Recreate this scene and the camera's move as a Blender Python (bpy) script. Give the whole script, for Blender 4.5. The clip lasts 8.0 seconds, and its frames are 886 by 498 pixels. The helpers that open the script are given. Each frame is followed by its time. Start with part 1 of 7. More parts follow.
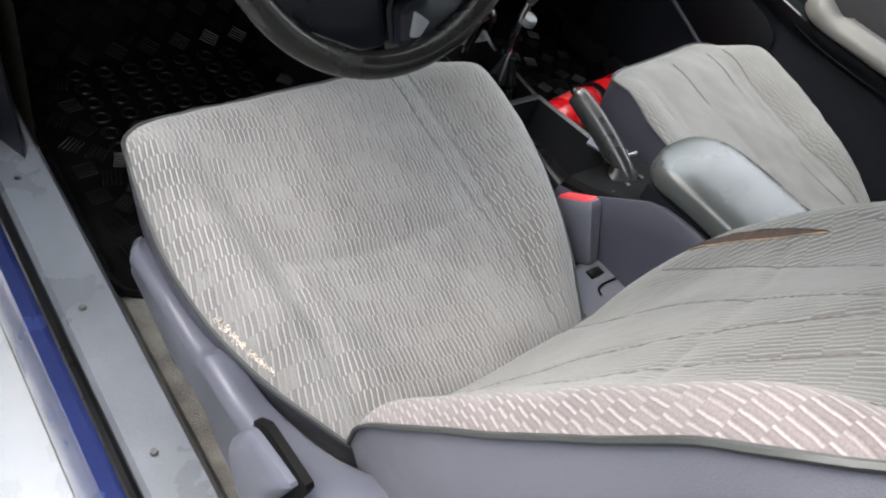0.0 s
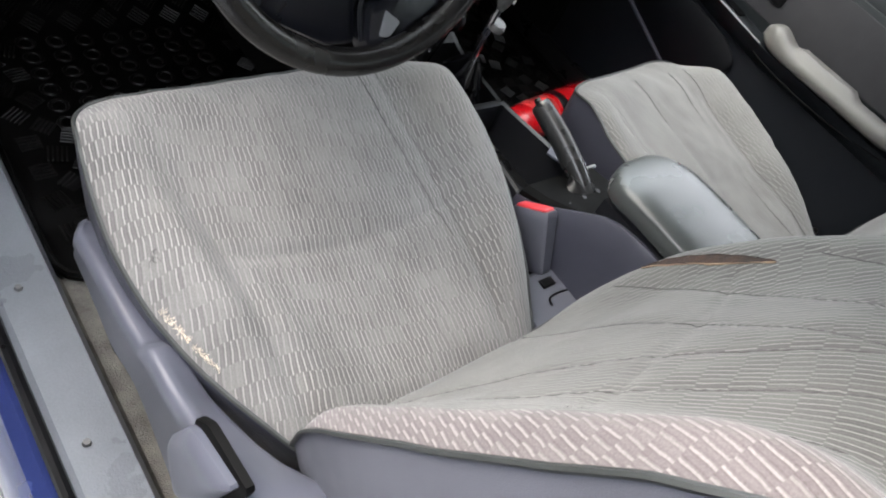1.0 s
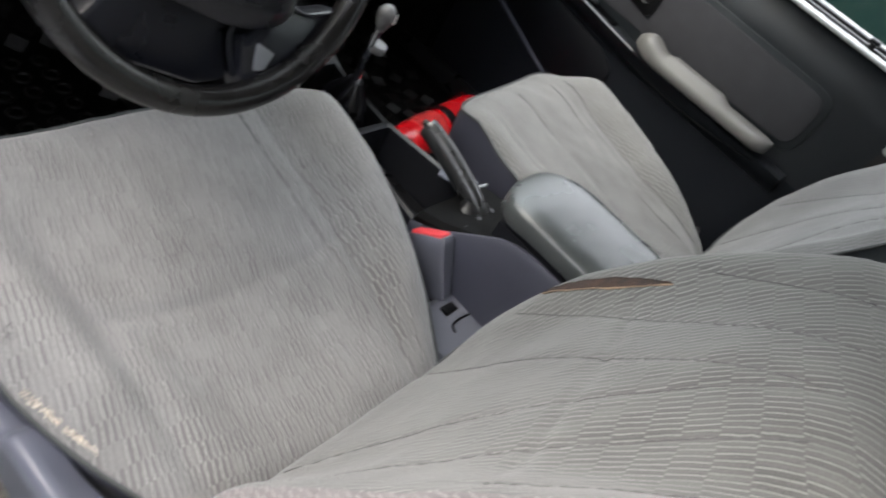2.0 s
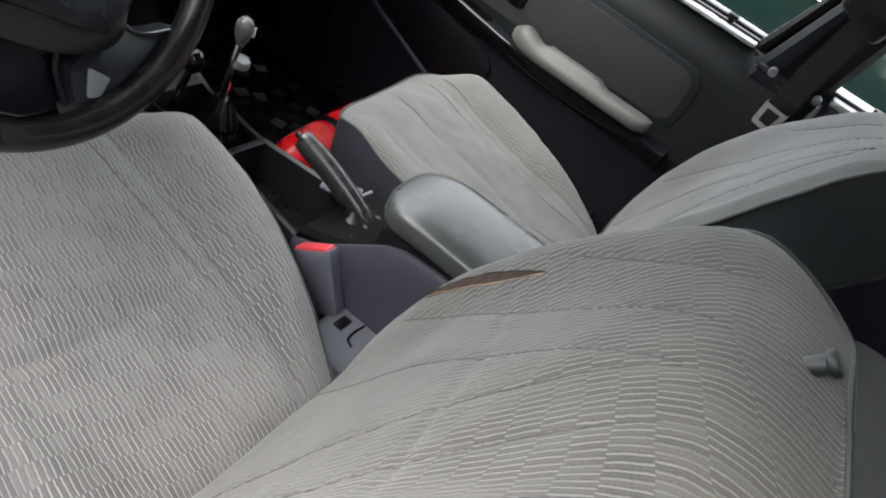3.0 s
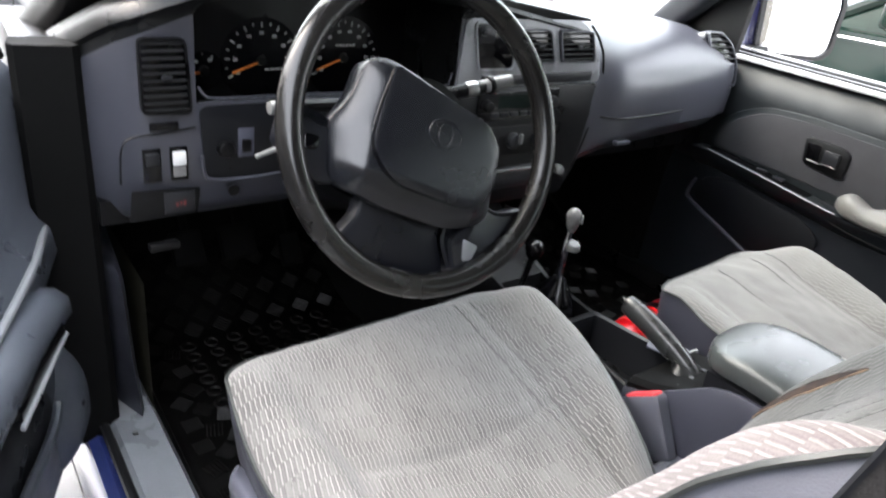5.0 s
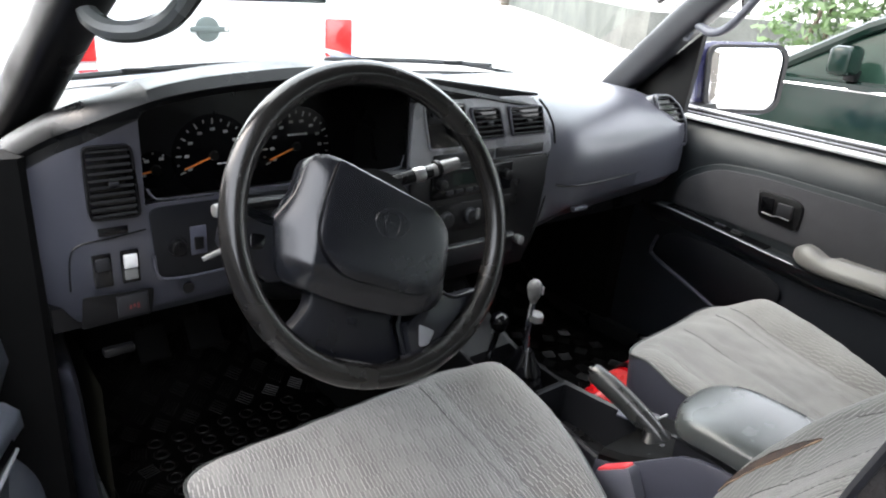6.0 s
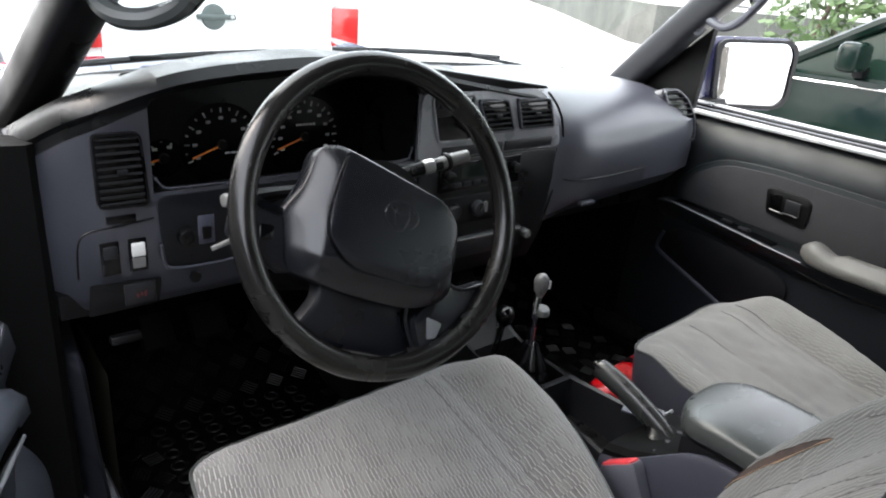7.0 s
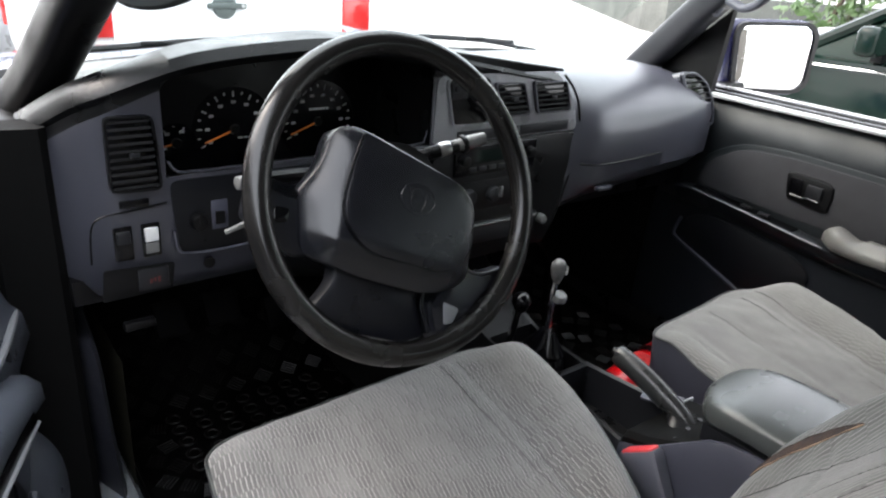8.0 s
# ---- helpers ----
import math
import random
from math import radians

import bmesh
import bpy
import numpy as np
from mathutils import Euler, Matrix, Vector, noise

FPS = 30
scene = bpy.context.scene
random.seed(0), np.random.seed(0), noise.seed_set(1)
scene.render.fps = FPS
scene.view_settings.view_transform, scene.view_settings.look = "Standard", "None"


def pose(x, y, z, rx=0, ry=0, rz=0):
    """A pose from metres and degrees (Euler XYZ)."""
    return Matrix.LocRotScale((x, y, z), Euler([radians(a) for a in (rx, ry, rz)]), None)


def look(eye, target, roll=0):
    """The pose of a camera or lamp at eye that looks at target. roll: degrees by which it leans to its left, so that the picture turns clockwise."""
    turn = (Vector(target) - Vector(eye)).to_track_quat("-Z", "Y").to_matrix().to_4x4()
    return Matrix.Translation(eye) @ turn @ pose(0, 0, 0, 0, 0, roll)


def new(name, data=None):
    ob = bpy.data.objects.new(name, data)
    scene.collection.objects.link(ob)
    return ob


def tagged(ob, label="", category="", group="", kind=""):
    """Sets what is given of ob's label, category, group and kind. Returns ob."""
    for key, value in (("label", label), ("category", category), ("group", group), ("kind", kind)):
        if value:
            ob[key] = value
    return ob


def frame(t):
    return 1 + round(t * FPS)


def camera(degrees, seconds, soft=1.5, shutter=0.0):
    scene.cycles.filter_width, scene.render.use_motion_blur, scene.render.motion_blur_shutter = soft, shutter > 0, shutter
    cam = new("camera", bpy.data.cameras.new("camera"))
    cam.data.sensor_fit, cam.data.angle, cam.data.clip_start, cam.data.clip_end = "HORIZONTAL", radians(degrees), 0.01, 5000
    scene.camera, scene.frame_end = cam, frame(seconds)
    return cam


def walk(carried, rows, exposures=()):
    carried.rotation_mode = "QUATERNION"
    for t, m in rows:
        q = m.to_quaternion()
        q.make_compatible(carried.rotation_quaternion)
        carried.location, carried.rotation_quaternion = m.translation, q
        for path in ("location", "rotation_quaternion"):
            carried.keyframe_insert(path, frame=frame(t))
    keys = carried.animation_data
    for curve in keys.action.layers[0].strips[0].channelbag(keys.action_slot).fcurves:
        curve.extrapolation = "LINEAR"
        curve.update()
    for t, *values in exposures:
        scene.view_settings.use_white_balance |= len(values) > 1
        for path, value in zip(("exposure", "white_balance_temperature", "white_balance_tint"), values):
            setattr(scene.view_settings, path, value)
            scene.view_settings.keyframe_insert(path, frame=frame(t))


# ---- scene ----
cam = camera(63.97, 8.0, soft=2.0, shutter=0.35)
PATH = [
    (0.0, (-0.7942, -0.5436, 1.4794), (-0.2267, -0.1348, 0.7647), 23.64),
    (0.5, (-0.7972, -0.5331, 1.4697), (-0.2010, -0.1467, 0.7661), 29.41),
    (1.0, (-0.7939, -0.5296, 1.4823), (-0.1759, -0.1674, 0.7845), 31.07),
    (1.5, (-0.7912, -0.5092, 1.4739), (-0.1472, -0.1603, 0.7931), 31.29),
    (2.0, (-0.7627, -0.4941, 1.4829), (-0.0437, -0.2163, 0.8459), 32.94),
    (2.2, (-0.7344, -0.5037, 1.4807), (0.0128, -0.2415, 0.8699), 31.75),
    (3.3, (-0.7173, -0.5251, 1.4955), (0.0640, -0.3181, 0.9066), 29.98),
    (3.5, (-0.7459, -0.5205, 1.4938), (0.0148, -0.2754, 0.8927), 30.87),
    (4.0, (-0.8380, -0.5839, 1.4890), (-0.1463, -0.1559, 0.9075), 20.43),
    (4.2, (-0.8679, -0.6086, 1.4862), (-0.1687, -0.1434, 0.9431), 16.82),
    (4.5, (-0.8761, -0.6414, 1.4852), (-0.2110, -0.1045, 0.9661), 15.36),
    (5.0, (-0.8357, -0.6552, 1.4816), (-0.2792, 0.0443, 1.0334), 7.65),
    (5.2, (-0.8204, -0.6663, 1.5005), (-0.2682, 0.0535, 1.0798), 4.76),
    (6.3, (-0.7997, -0.6612, 1.5162), (-0.2000, 0.0500, 1.1493), 4.87),
    (6.5, (-0.7991, -0.6539, 1.5145), (-0.1966, 0.0524, 1.1427), 5.23),
    (7.0, (-0.8052, -0.6567, 1.5160), (-0.2197, 0.0577, 1.1329), 5.05),
    (7.5, (-0.8051, -0.6542, 1.5120), (-0.2082, 0.0610, 1.1484), 5.47),
    (8.0, (-0.8033, -0.6442, 1.5010), (-0.2323, 0.0750, 1.1052), 4.53),
]
EXPOSURES = [(0.0, -0.05), (1.0, -0.15), (1.6, -0.3), (3.4, -0.42), (3.8, -0.30), (4.5, 0.0), (4.8, 0.2), (5.2, 0.32), (6.4, -0.25), (7.0, -0.42), (8.0, -0.47)]
walk(cam, [(t, look(eye, target, roll)) for t, eye, target, roll in PATH], EXPOSURES)

# ---- daylight: bright overcast sky with a wide soft sun ----
world = bpy.data.worlds.new("overcast_sky")
scene.world = world
world.use_nodes = True
wn = world.node_tree
sky = wn.nodes.new("ShaderNodeTexSky")
sky.sky_type = "NISHITA"
sky.sun_disc = False
sky.sun_elevation = radians(52)
sky.sun_rotation = radians(-43)
sky.air_density, sky.dust_density, sky.ozone_density = 1.0, 6.0, 1.0
mixw = wn.nodes.new("ShaderNodeMix")
mixw.data_type = "RGBA"
mixw.inputs[0].default_value = 0.7
wn.links.new(sky.outputs[0], mixw.inputs[6])
mixw.inputs[7].default_value = (8.0, 8.2, 8.6, 1)
bg = wn.nodes["Background"]
wn.links.new(mixw.outputs[2], bg.inputs[0])
bg.inputs[1].default_value = 1.22
sun = new("sun", bpy.data.lights.new("sun", "SUN"))
sun.data.energy, sun.data.angle, sun.data.color = 1.35, radians(30), (1.0, 0.985, 0.955)
sun.matrix_world = look((-2.6, 2.8, 6), (0, 0, 0.8))

# ---- materials ----


def mat(name, col, rough=0.5, metal=0.0, var=0.12, scale=14.0, grain=300.0, bump=0.15, spec=0.5, coat=0.0, rvar=0.12, dist=0.001):
    """A surface with colour varied at two scales, uneven gloss and a fine grain relief."""
    m = bpy.data.materials.new(name)
    m.use_nodes = True
    nt = m.node_tree
    b = nt.nodes["Principled BSDF"]
    tc = nt.nodes.new("ShaderNodeTexCoord")
    n1, n2 = nt.nodes.new("ShaderNodeTexNoise"), nt.nodes.new("ShaderNodeTexNoise")
    for n, s, d in ((n1, scale, 5), (n2, grain, 2)):
        n.inputs["Scale"].default_value, n.inputs["Detail"].default_value = s, d
        nt.links.new(tc.outputs["Object"], n.inputs["Vector"])
    add = nt.nodes.new("ShaderNodeMath")
    add.operation = "MULTIPLY_ADD"
    nt.links.new(n2.outputs["Fac"], add.inputs[0])
    add.inputs[1].default_value = 0.35
    nt.links.new(n1.outputs["Fac"], add.inputs[2])
    ramp = nt.nodes.new("ShaderNodeMapRange")
    nt.links.new(add.outputs[0], ramp.inputs[0])
    ramp.inputs[1].default_value, ramp.inputs[2].default_value = 0.35, 1.0
    ramp.inputs[3].default_value, ramp.inputs[4].default_value = 1 - var, 1 + var
    mul = nt.nodes.new("ShaderNodeVectorMath")
    mul.operation = "SCALE"
    mul.inputs[0].default_value = col
    nt.links.new(ramp.outputs[0], mul.inputs["Scale"])
    nt.links.new(mul.outputs[0], b.inputs["Base Color"])
    rr = nt.nodes.new("ShaderNodeMapRange")
    nt.links.new(n1.outputs["Fac"], rr.inputs[0])
    rr.inputs[1].default_value, rr.inputs[2].default_value = 0.3, 0.7
    rr.inputs[3].default_value, rr.inputs[4].default_value = max(rough - rvar, 0.03), min(rough + rvar, 1)
    nt.links.new(rr.outputs[0], b.inputs["Roughness"])
    b.inputs["Metallic"].default_value = metal
    b.inputs["Specular IOR Level"].default_value = spec
    b.inputs["Coat Weight"].default_value = coat
    b.inputs["Coat Roughness"].default_value = 0.05
    if bump:
        bp = nt.nodes.new("ShaderNodeBump")
        bp.inputs["Strength"].default_value, bp.inputs["Distance"].default_value = bump, dist
        nt.links.new(n2.outputs["Fac"], bp.inputs["Height"])
        nt.links.new(bp.outputs[0], b.inputs["Normal"])
    return m


def fabric(name, light, mid, dark, turn=0.0, pitch=0.0128, row=0.0245, plain=(0.0, 0.85), axes_=(0, 1), lean=0.09, shift=0.46, jitter=0.30, stroke=(0.20, 0.38), worn=0.35):
    """Woven seat cloth: rows of short pale dashes, each row half a step aside, faded to plain grey in patches."""
    m = bpy.data.materials.new(name)
    m.use_nodes = True
    nt = m.node_tree
    b = nt.nodes["Principled BSDF"]

    def op(kind, a, c=None, d=None):
        n = nt.nodes.new("ShaderNodeMath")
        n.operation = kind
        for i, v in enumerate((a, c, d)):
            if v is None:
                continue
            if isinstance(v, (int, float)):
                n.inputs[i].default_value = v
            else:
                nt.links.new(v, n.inputs[i])
        return n.outputs[0]

    def noise_tex(scale, detail=2.0):
        n = nt.nodes.new("ShaderNodeTexNoise")
        n.inputs["Scale"].default_value, n.inputs["Detail"].default_value = scale, detail
        nt.links.new(tc.outputs["Object"], n.inputs["Vector"])
        return n

    tc = nt.nodes.new("ShaderNodeTexCoord")
    wob = noise_tex(7.0, 3.0)
    mad = nt.nodes.new("ShaderNodeVectorMath")
    mad.operation = "MULTIPLY_ADD"
    nt.links.new(wob.outputs["Color"], mad.inputs[0])
    mad.inputs[1].default_value = (0.008, 0.008, 0.008)
    nt.links.new(tc.outputs["Object"], mad.inputs[2])
    mp = nt.nodes.new("ShaderNodeMapping")
    mp.inputs["Rotation"].default_value = (0, 0, radians(turn))
    nt.links.new(mad.outputs[0], mp.inputs["Vector"])
    sep = nt.nodes.new("ShaderNodeSeparateXYZ")
    nt.links.new(mp.outputs[0], sep.inputs[0])
    v = op("MULTIPLY_ADD", sep.outputs[axes_[1]], 1 / row, op("MULTIPLY", sep.outputs[axes_[0]], 1.2))
    jit = noise_tex(42.0, 1.0)
    v = op("MULTIPLY_ADD", jit.outputs["Fac"], jitter, v)
    step = op("FLOOR", v)
    inrow = op("FRACT", v)
    wav = noise_tex(85.0, 1.0)
    u = op("MULTIPLY_ADD", sep.outputs[axes_[0]], 1 / pitch, op("MULTIPLY_ADD", step, shift, op("MULTIPLY_ADD", inrow, lean, op("MULTIPLY", wav.outputs["Fac"], 0.28))))
    ramp = nt.nodes.new("ShaderNodeValToRGB")
    nt.links.new(op("FRACT", u), ramp.inputs[0])
    soft_mid = [0.45 * a + 0.55 * c for a, c in zip(dark, mid)]
    ramp.color_ramp.interpolation = "EASE"
    e = ramp.color_ramp.elements
    e[0].position, e[0].color = 0.0, (*dark, 1)
    e[1].position, e[1].color = 1.0, (*dark, 1)
    for pos, c in ((stroke[0] - 0.10, mid), (stroke[0], light), (stroke[1], light), (stroke[1] + 0.12, dark), (0.62, soft_mid), (0.80, soft_mid), (0.92, dark)):
        el = e.new(pos)
        el.color = (*c, 1)
    fade = noise_tex(5.5, 4.0)
    fr = nt.nodes.new("ShaderNodeMapRange")
    nt.links.new(fade.outputs["Fac"], fr.inputs[0])
    fr.inputs[1].default_value, fr.inputs[2].default_value = 0.34, 0.66
    fr.inputs[3].default_value, fr.inputs[4].default_value = plain
    # single dashes worn away
    cell = nt.nodes.new("ShaderNodeCombineXYZ")
    nt.links.new(op("FLOOR", u), cell.inputs[0])
    nt.links.new(step, cell.inputs[1])
    thread = nt.nodes.new("ShaderNodeTexWhiteNoise")
    thread.noise_dimensions = "2D"
    nt.links.new(cell.outputs[0], thread.inputs["Vector"])
    th = nt.nodes.new("ShaderNodeMapRange")
    nt.links.new(thread.outputs["Value"], th.inputs[0])
    th.inputs[1].default_value, th.inputs[2].default_value = 0.25, 1.0
    th.inputs[3].default_value, th.inputs[4].default_value = 0.0, worn
    ends = nt.nodes.new("ShaderNodeMapRange")
    ends.interpolation_type = "SMOOTHSTEP"
    nt.links.new(op("ABSOLUTE", op("SUBTRACT", inrow, 0.5)), ends.inputs[0])
    ends.inputs[1].default_value, ends.inputs[2].default_value = 0.40, 0.5
    ends.inputs[3].default_value, ends.inputs[4].default_value = 0.0, 0.35
    both = op("MINIMUM", op("MAXIMUM", op("ADD", fr.outputs[0], th.outputs[0]), ends.outputs[0]), 1.0)
    mix = nt.nodes.new("ShaderNodeMix")
    mix.data_type = "RGBA"
    nt.links.new(both, mix.inputs[0])
    nt.links.new(ramp.outputs[0], mix.inputs[6])
    avg = [0.30 * a + 0.35 * c + 0.35 * d for a, c, d in zip(light, mid, dark)]
    mix.inputs[7].default_value = (*avg, 1)
    fuzz = noise_tex(750.0)
    soil = noise_tex(11.0, 5.0)
    sc = nt.nodes.new("ShaderNodeMapRange")
    nt.links.new(op("MULTIPLY_ADD", soil.outputs["Fac"], 0.8, fuzz.outputs["Fac"]), sc.inputs[0])
    sc.inputs[1].default_value, sc.inputs[2].default_value = 0.5, 1.3
    sc.inputs[3].default_value, sc.inputs[4].default_value = 0.72, 1.28
    mul = nt.nodes.new("ShaderNodeVectorMath")
    mul.operation = "SCALE"
    nt.links.new(mix.outputs[2], mul.inputs[0])
    nt.links.new(sc.outputs[0], mul.inputs["Scale"])
    nt.links.new(mul.outputs[0], b.inputs["Base Color"])
    b.inputs["Roughness"].default_value = 0.95
    b.inputs["Specular IOR Level"].default_value = 0.12
    b.inputs["Sheen Weight"].default_value = 0.2
    bw = nt.nodes.new("ShaderNodeRGBToBW")
    nt.links.new(mix.outputs[2], bw.inputs[0])
    bp = nt.nodes.new("ShaderNodeBump")
    bp.inputs["Strength"].default_value, bp.inputs["Distance"].default_value = 0.4, 0.0009
    nt.links.new(op("MULTIPLY_ADD", bw.outputs[0], 0.25, op("MULTIPLY", fuzz.outputs["Fac"], 0.5)), bp.inputs["Height"])
    nt.links.new(bp.outputs[0], b.inputs["Normal"])
    return m


def glass(name, col=(0.9, 0.95, 0.93), rough=0.0):
    m = bpy.data.materials.new(name)
    m.use_nodes = True
    nt = m.node_tree
    nt.nodes.remove(nt.nodes["Principled BSDF"])
    tr, gl, mx = nt.nodes.new("ShaderNodeBsdfTransparent"), nt.nodes.new("ShaderNodeBsdfGlossy"), nt.nodes.new("ShaderNodeMixShader")
    tr.inputs[0].default_value = (*col, 1)
    gl.inputs["Roughness"].default_value = rough
    lw = nt.nodes.new("ShaderNodeLayerWeight")
    lw.inputs[0].default_value = 0.5
    pw = nt.nodes.new("ShaderNodeMath")
    pw.operation = "POWER"
    nt.links.new(lw.outputs["Facing"], pw.inputs[0])
    pw.inputs[1].default_value = 5.0
    ad = nt.nodes.new("ShaderNodeMath")
    ad.operation = "MULTIPLY_ADD"
    nt.links.new(pw.outputs[0], ad.inputs[0])
    ad.inputs[1].default_value, ad.inputs[2].default_value = 0.7, 0.025
    nt.links.new(ad.outputs[0], mx.inputs[0])
    nt.links.new(tr.outputs[0], mx.inputs[1])
    nt.links.new(gl.outputs[0], mx.inputs[2])
    nt.links.new(mx.outputs[0], nt.nodes["Material Output"].inputs[0])
    return m


CLOTH = fabric("grey_seat_cloth", (0.270, 0.264, 0.255), (0.122, 0.120, 0.118), (0.072, 0.070, 0.069), turn=11, pitch=0.0056, row=0.0200, plain=(0.05, 0.50), lean=0.05, shift=0.5, jitter=0.26, stroke=(0.20, 0.31), worn=0.60)
CLOTH_BACK = fabric("grey_backrest_cloth", (0.205, 0.203, 0.190), (0.098, 0.097, 0.091), (0.054, 0.053, 0.049), turn=-14, pitch=0.0066, row=0.0200, plain=(0.0, 0.45), lean=0.05, shift=0.5, jitter=0.20, stroke=(0.20, 0.33), worn=0.50)
CLOTH_FADED = fabric("faded_seat_cloth", (0.195, 0.194, 0.188), (0.128, 0.127, 0.123), (0.090, 0.089, 0.086), pitch=0.0055, row=0.0190, plain=(0.2, 0.8), lean=0.05, shift=0.5)
# same seat cloth on the bolster side, side light painted in paler and pinker
CLOTH_LIT = fabric("lit_side_cloth", (0.235, 0.216, 0.210), (0.135, 0.119, 0.117), (0.086, 0.073, 0.073), turn=27, pitch=0.0062, row=0.0165, plain=(0.05, 0.25), lean=0.05, shift=0.5, jitter=0.35, stroke=(0.22, 0.31), worn=0.50)
VINYL = mat("grey_vinyl", (0.102, 0.105, 0.126), 0.45, var=0.1, grain=900, bump=0.25, spec=0.35)
PIPING = mat("grey_piping", (0.034, 0.037, 0.036), 0.5)
SHIELD = mat("pale_blue_grey_plastic", (0.080, 0.084, 0.106), 0.36, var=0.02, grain=1100, bump=0.02, spec=0.5, rvar=0.02)
SCREW = mat("dull_screw", (0.13, 0.13, 0.125), 0.45, metal=0.8, var=0.3)
TRIM = mat("blue_grey_plastic", (0.046, 0.048, 0.064), 0.42, var=0.12, grain=1100, bump=0.3, spec=0.3)
DASH = mat("grey_dash_plastic", (0.034, 0.035, 0.045), 0.36, var=0.10, grain=1400, bump=0.12, spec=0.8, rvar=0.03)
DASHTOP_SHADE = mat("dash_top_and_hood_shade", (0.0045, 0.0048, 0.0052), 0.33, var=0.15, grain=1200, bump=0.2, spec=0.25)
BLACK = mat("black_plastic", (0.0022, 0.0022, 0.0026), 0.36, var=0.25, grain=900, bump=0.2, spec=0.25)
GLOSSBLACK = mat("gloss_black_plastic", (0.002, 0.002, 0.0025), 0.15, var=0.2, bump=0.05, spec=0.35)
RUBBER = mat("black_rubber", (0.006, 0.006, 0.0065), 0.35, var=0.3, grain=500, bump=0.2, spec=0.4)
LEATHER = mat("wheel_leather", (0.0085, 0.0079, 0.0075), 0.23, var=0.35, scale=20, grain=800, bump=0.08, spec=0.5, rvar=0.08)
PADVINYL = mat("airbag_vinyl", (0.0085, 0.0090, 0.0115), 0.24, var=0.2, grain=1000, bump=0.04, spec=0.5, rvar=0.06)
ARMPAD = mat("grey_arm_vinyl", (0.052, 0.057, 0.056), 0.24, var=0.12, grain=700, bump=0.3)
# passenger door trim, darkened in colour for the shade by the seat
DOORTRIM = mat("shaded_door_trim", (0.008, 0.010, 0.012), 0.40, var=0.15, grain=1000, bump=0.35, spec=0.4)
DOORCLOTH = mat("grey_door_cloth", (0.043, 0.043, 0.047), 0.95, var=0.12, scale=30, grain=1200, bump=0.5, spec=0.1)
ARMREST = mat("pale_door_armrest", (0.105, 0.103, 0.096), 0.5, var=0.12, grain=700, bump=0.3)
CARPET = mat("brown_grey_carpet", (0.150, 0.141, 0.124), 0.98, var=0.85, scale=22, grain=500, bump=0.8, spec=0.1, dist=0.003)
# floor carpet taken near black, to put the footwell's shade in the colour
SHADECARPET = mat("shaded_carpet", (0.004, 0.0039, 0.0037), 0.98, var=0.4, scale=20, grain=500, bump=0.8, spec=0.1, dist=0.003)
# blue base raised, so part of the sky's reflection sits in the colour
BLUE = mat("sky_lit_blue_paint", (0.040, 0.056, 0.190), 0.20, metal=0.3, var=0.15, bump=0.0, coat=1.0)
SILVER = mat("silver_paint", (0.50, 0.50, 0.49), 0.35, metal=0.4, var=0.1, bump=0.0, coat=0.4)
WHITE = mat("white_paint", (0.82, 0.82, 0.81), 0.3, var=0.04, bump=0.0, coat=0.6)
CHROME = mat("chrome", (0.75, 0.75, 0.76), 0.12, metal=1.0, var=0.05, bump=0.0, rvar=0.05)
METAL = mat("dull_metal", (0.45, 0.45, 0.45), 0.35, metal=1.0, var=0.1)
RED = mat("red_plastic", (0.62, 0.008, 0.014), 0.28, var=0.1, bump=0.05, coat=0.3)
REDTRIM = mat("red_buckle", (0.60, 0.05, 0.06), 0.4, var=0.1)
HEADLINER = mat("pale_headliner", (0.25, 0.25, 0.24), 0.95, var=0.06, grain=700, bump=0.3)
WEBBING = mat("dark_webbing", (0.019, 0.017, 0.016), 0.8, var=0.2, grain=600, bump=0.6)
FOAM = mat("torn_foam", (0.034, 0.019, 0.013), 0.95, var=0.95, scale=60, grain=400, bump=0.8)
TAN = mat("frayed_cloth", (0.34, 0.24, 0.16), 0.95, var=0.35, scale=90, grain=700, bump=0.7)
ORANGE = mat("orange_needle", (0.85, 0.22, 0.03), 0.5)
PALEMARK = mat("pale_print", (0.62, 0.62, 0.60), 0.6, bump=0)
GREYKNOB = mat("worn_grey_knob", (0.12, 0.12, 0.118), 0.25, var=0.2)
CONCRETE = mat("concrete", (0.38, 0.38, 0.36), 0.9, var=0.22, scale=3, grain=60, bump=0.5, dist=0.004)
DARKGREEN = mat("dark_green_paint", (0.005, 0.012, 0.009), 0.12, var=0.15, bump=0, spec=0.2)
PALEGROUND = mat("pale_concrete_ground", (0.40, 0.395, 0.375), 0.85, var=0.25, scale=1.2, grain=90, bump=0.5, dist=0.004)
GLASS = glass("clear_glass")
DARKGLASS = mat("dark_glass", (0.01, 0.015, 0.013), 0.06, var=0.1, bump=0, rvar=0.02)
MIRROR = mat("mirror_glass", (0.9, 0.9, 0.9), 0.03, metal=1.0, var=0.01, bump=0, rvar=0.02)
REDLAMP = mat("red_lamp", (0.55, 0.02, 0.02), 0.2, var=0.2, bump=0, coat=0.6)

SCUFF = mat("scuffed_sill_plastic", (0.158, 0.166, 0.180), 0.32, var=0.25, scale=9, grain=400, bump=0.3)
# ---- building helpers ----
ORIGIN = {}


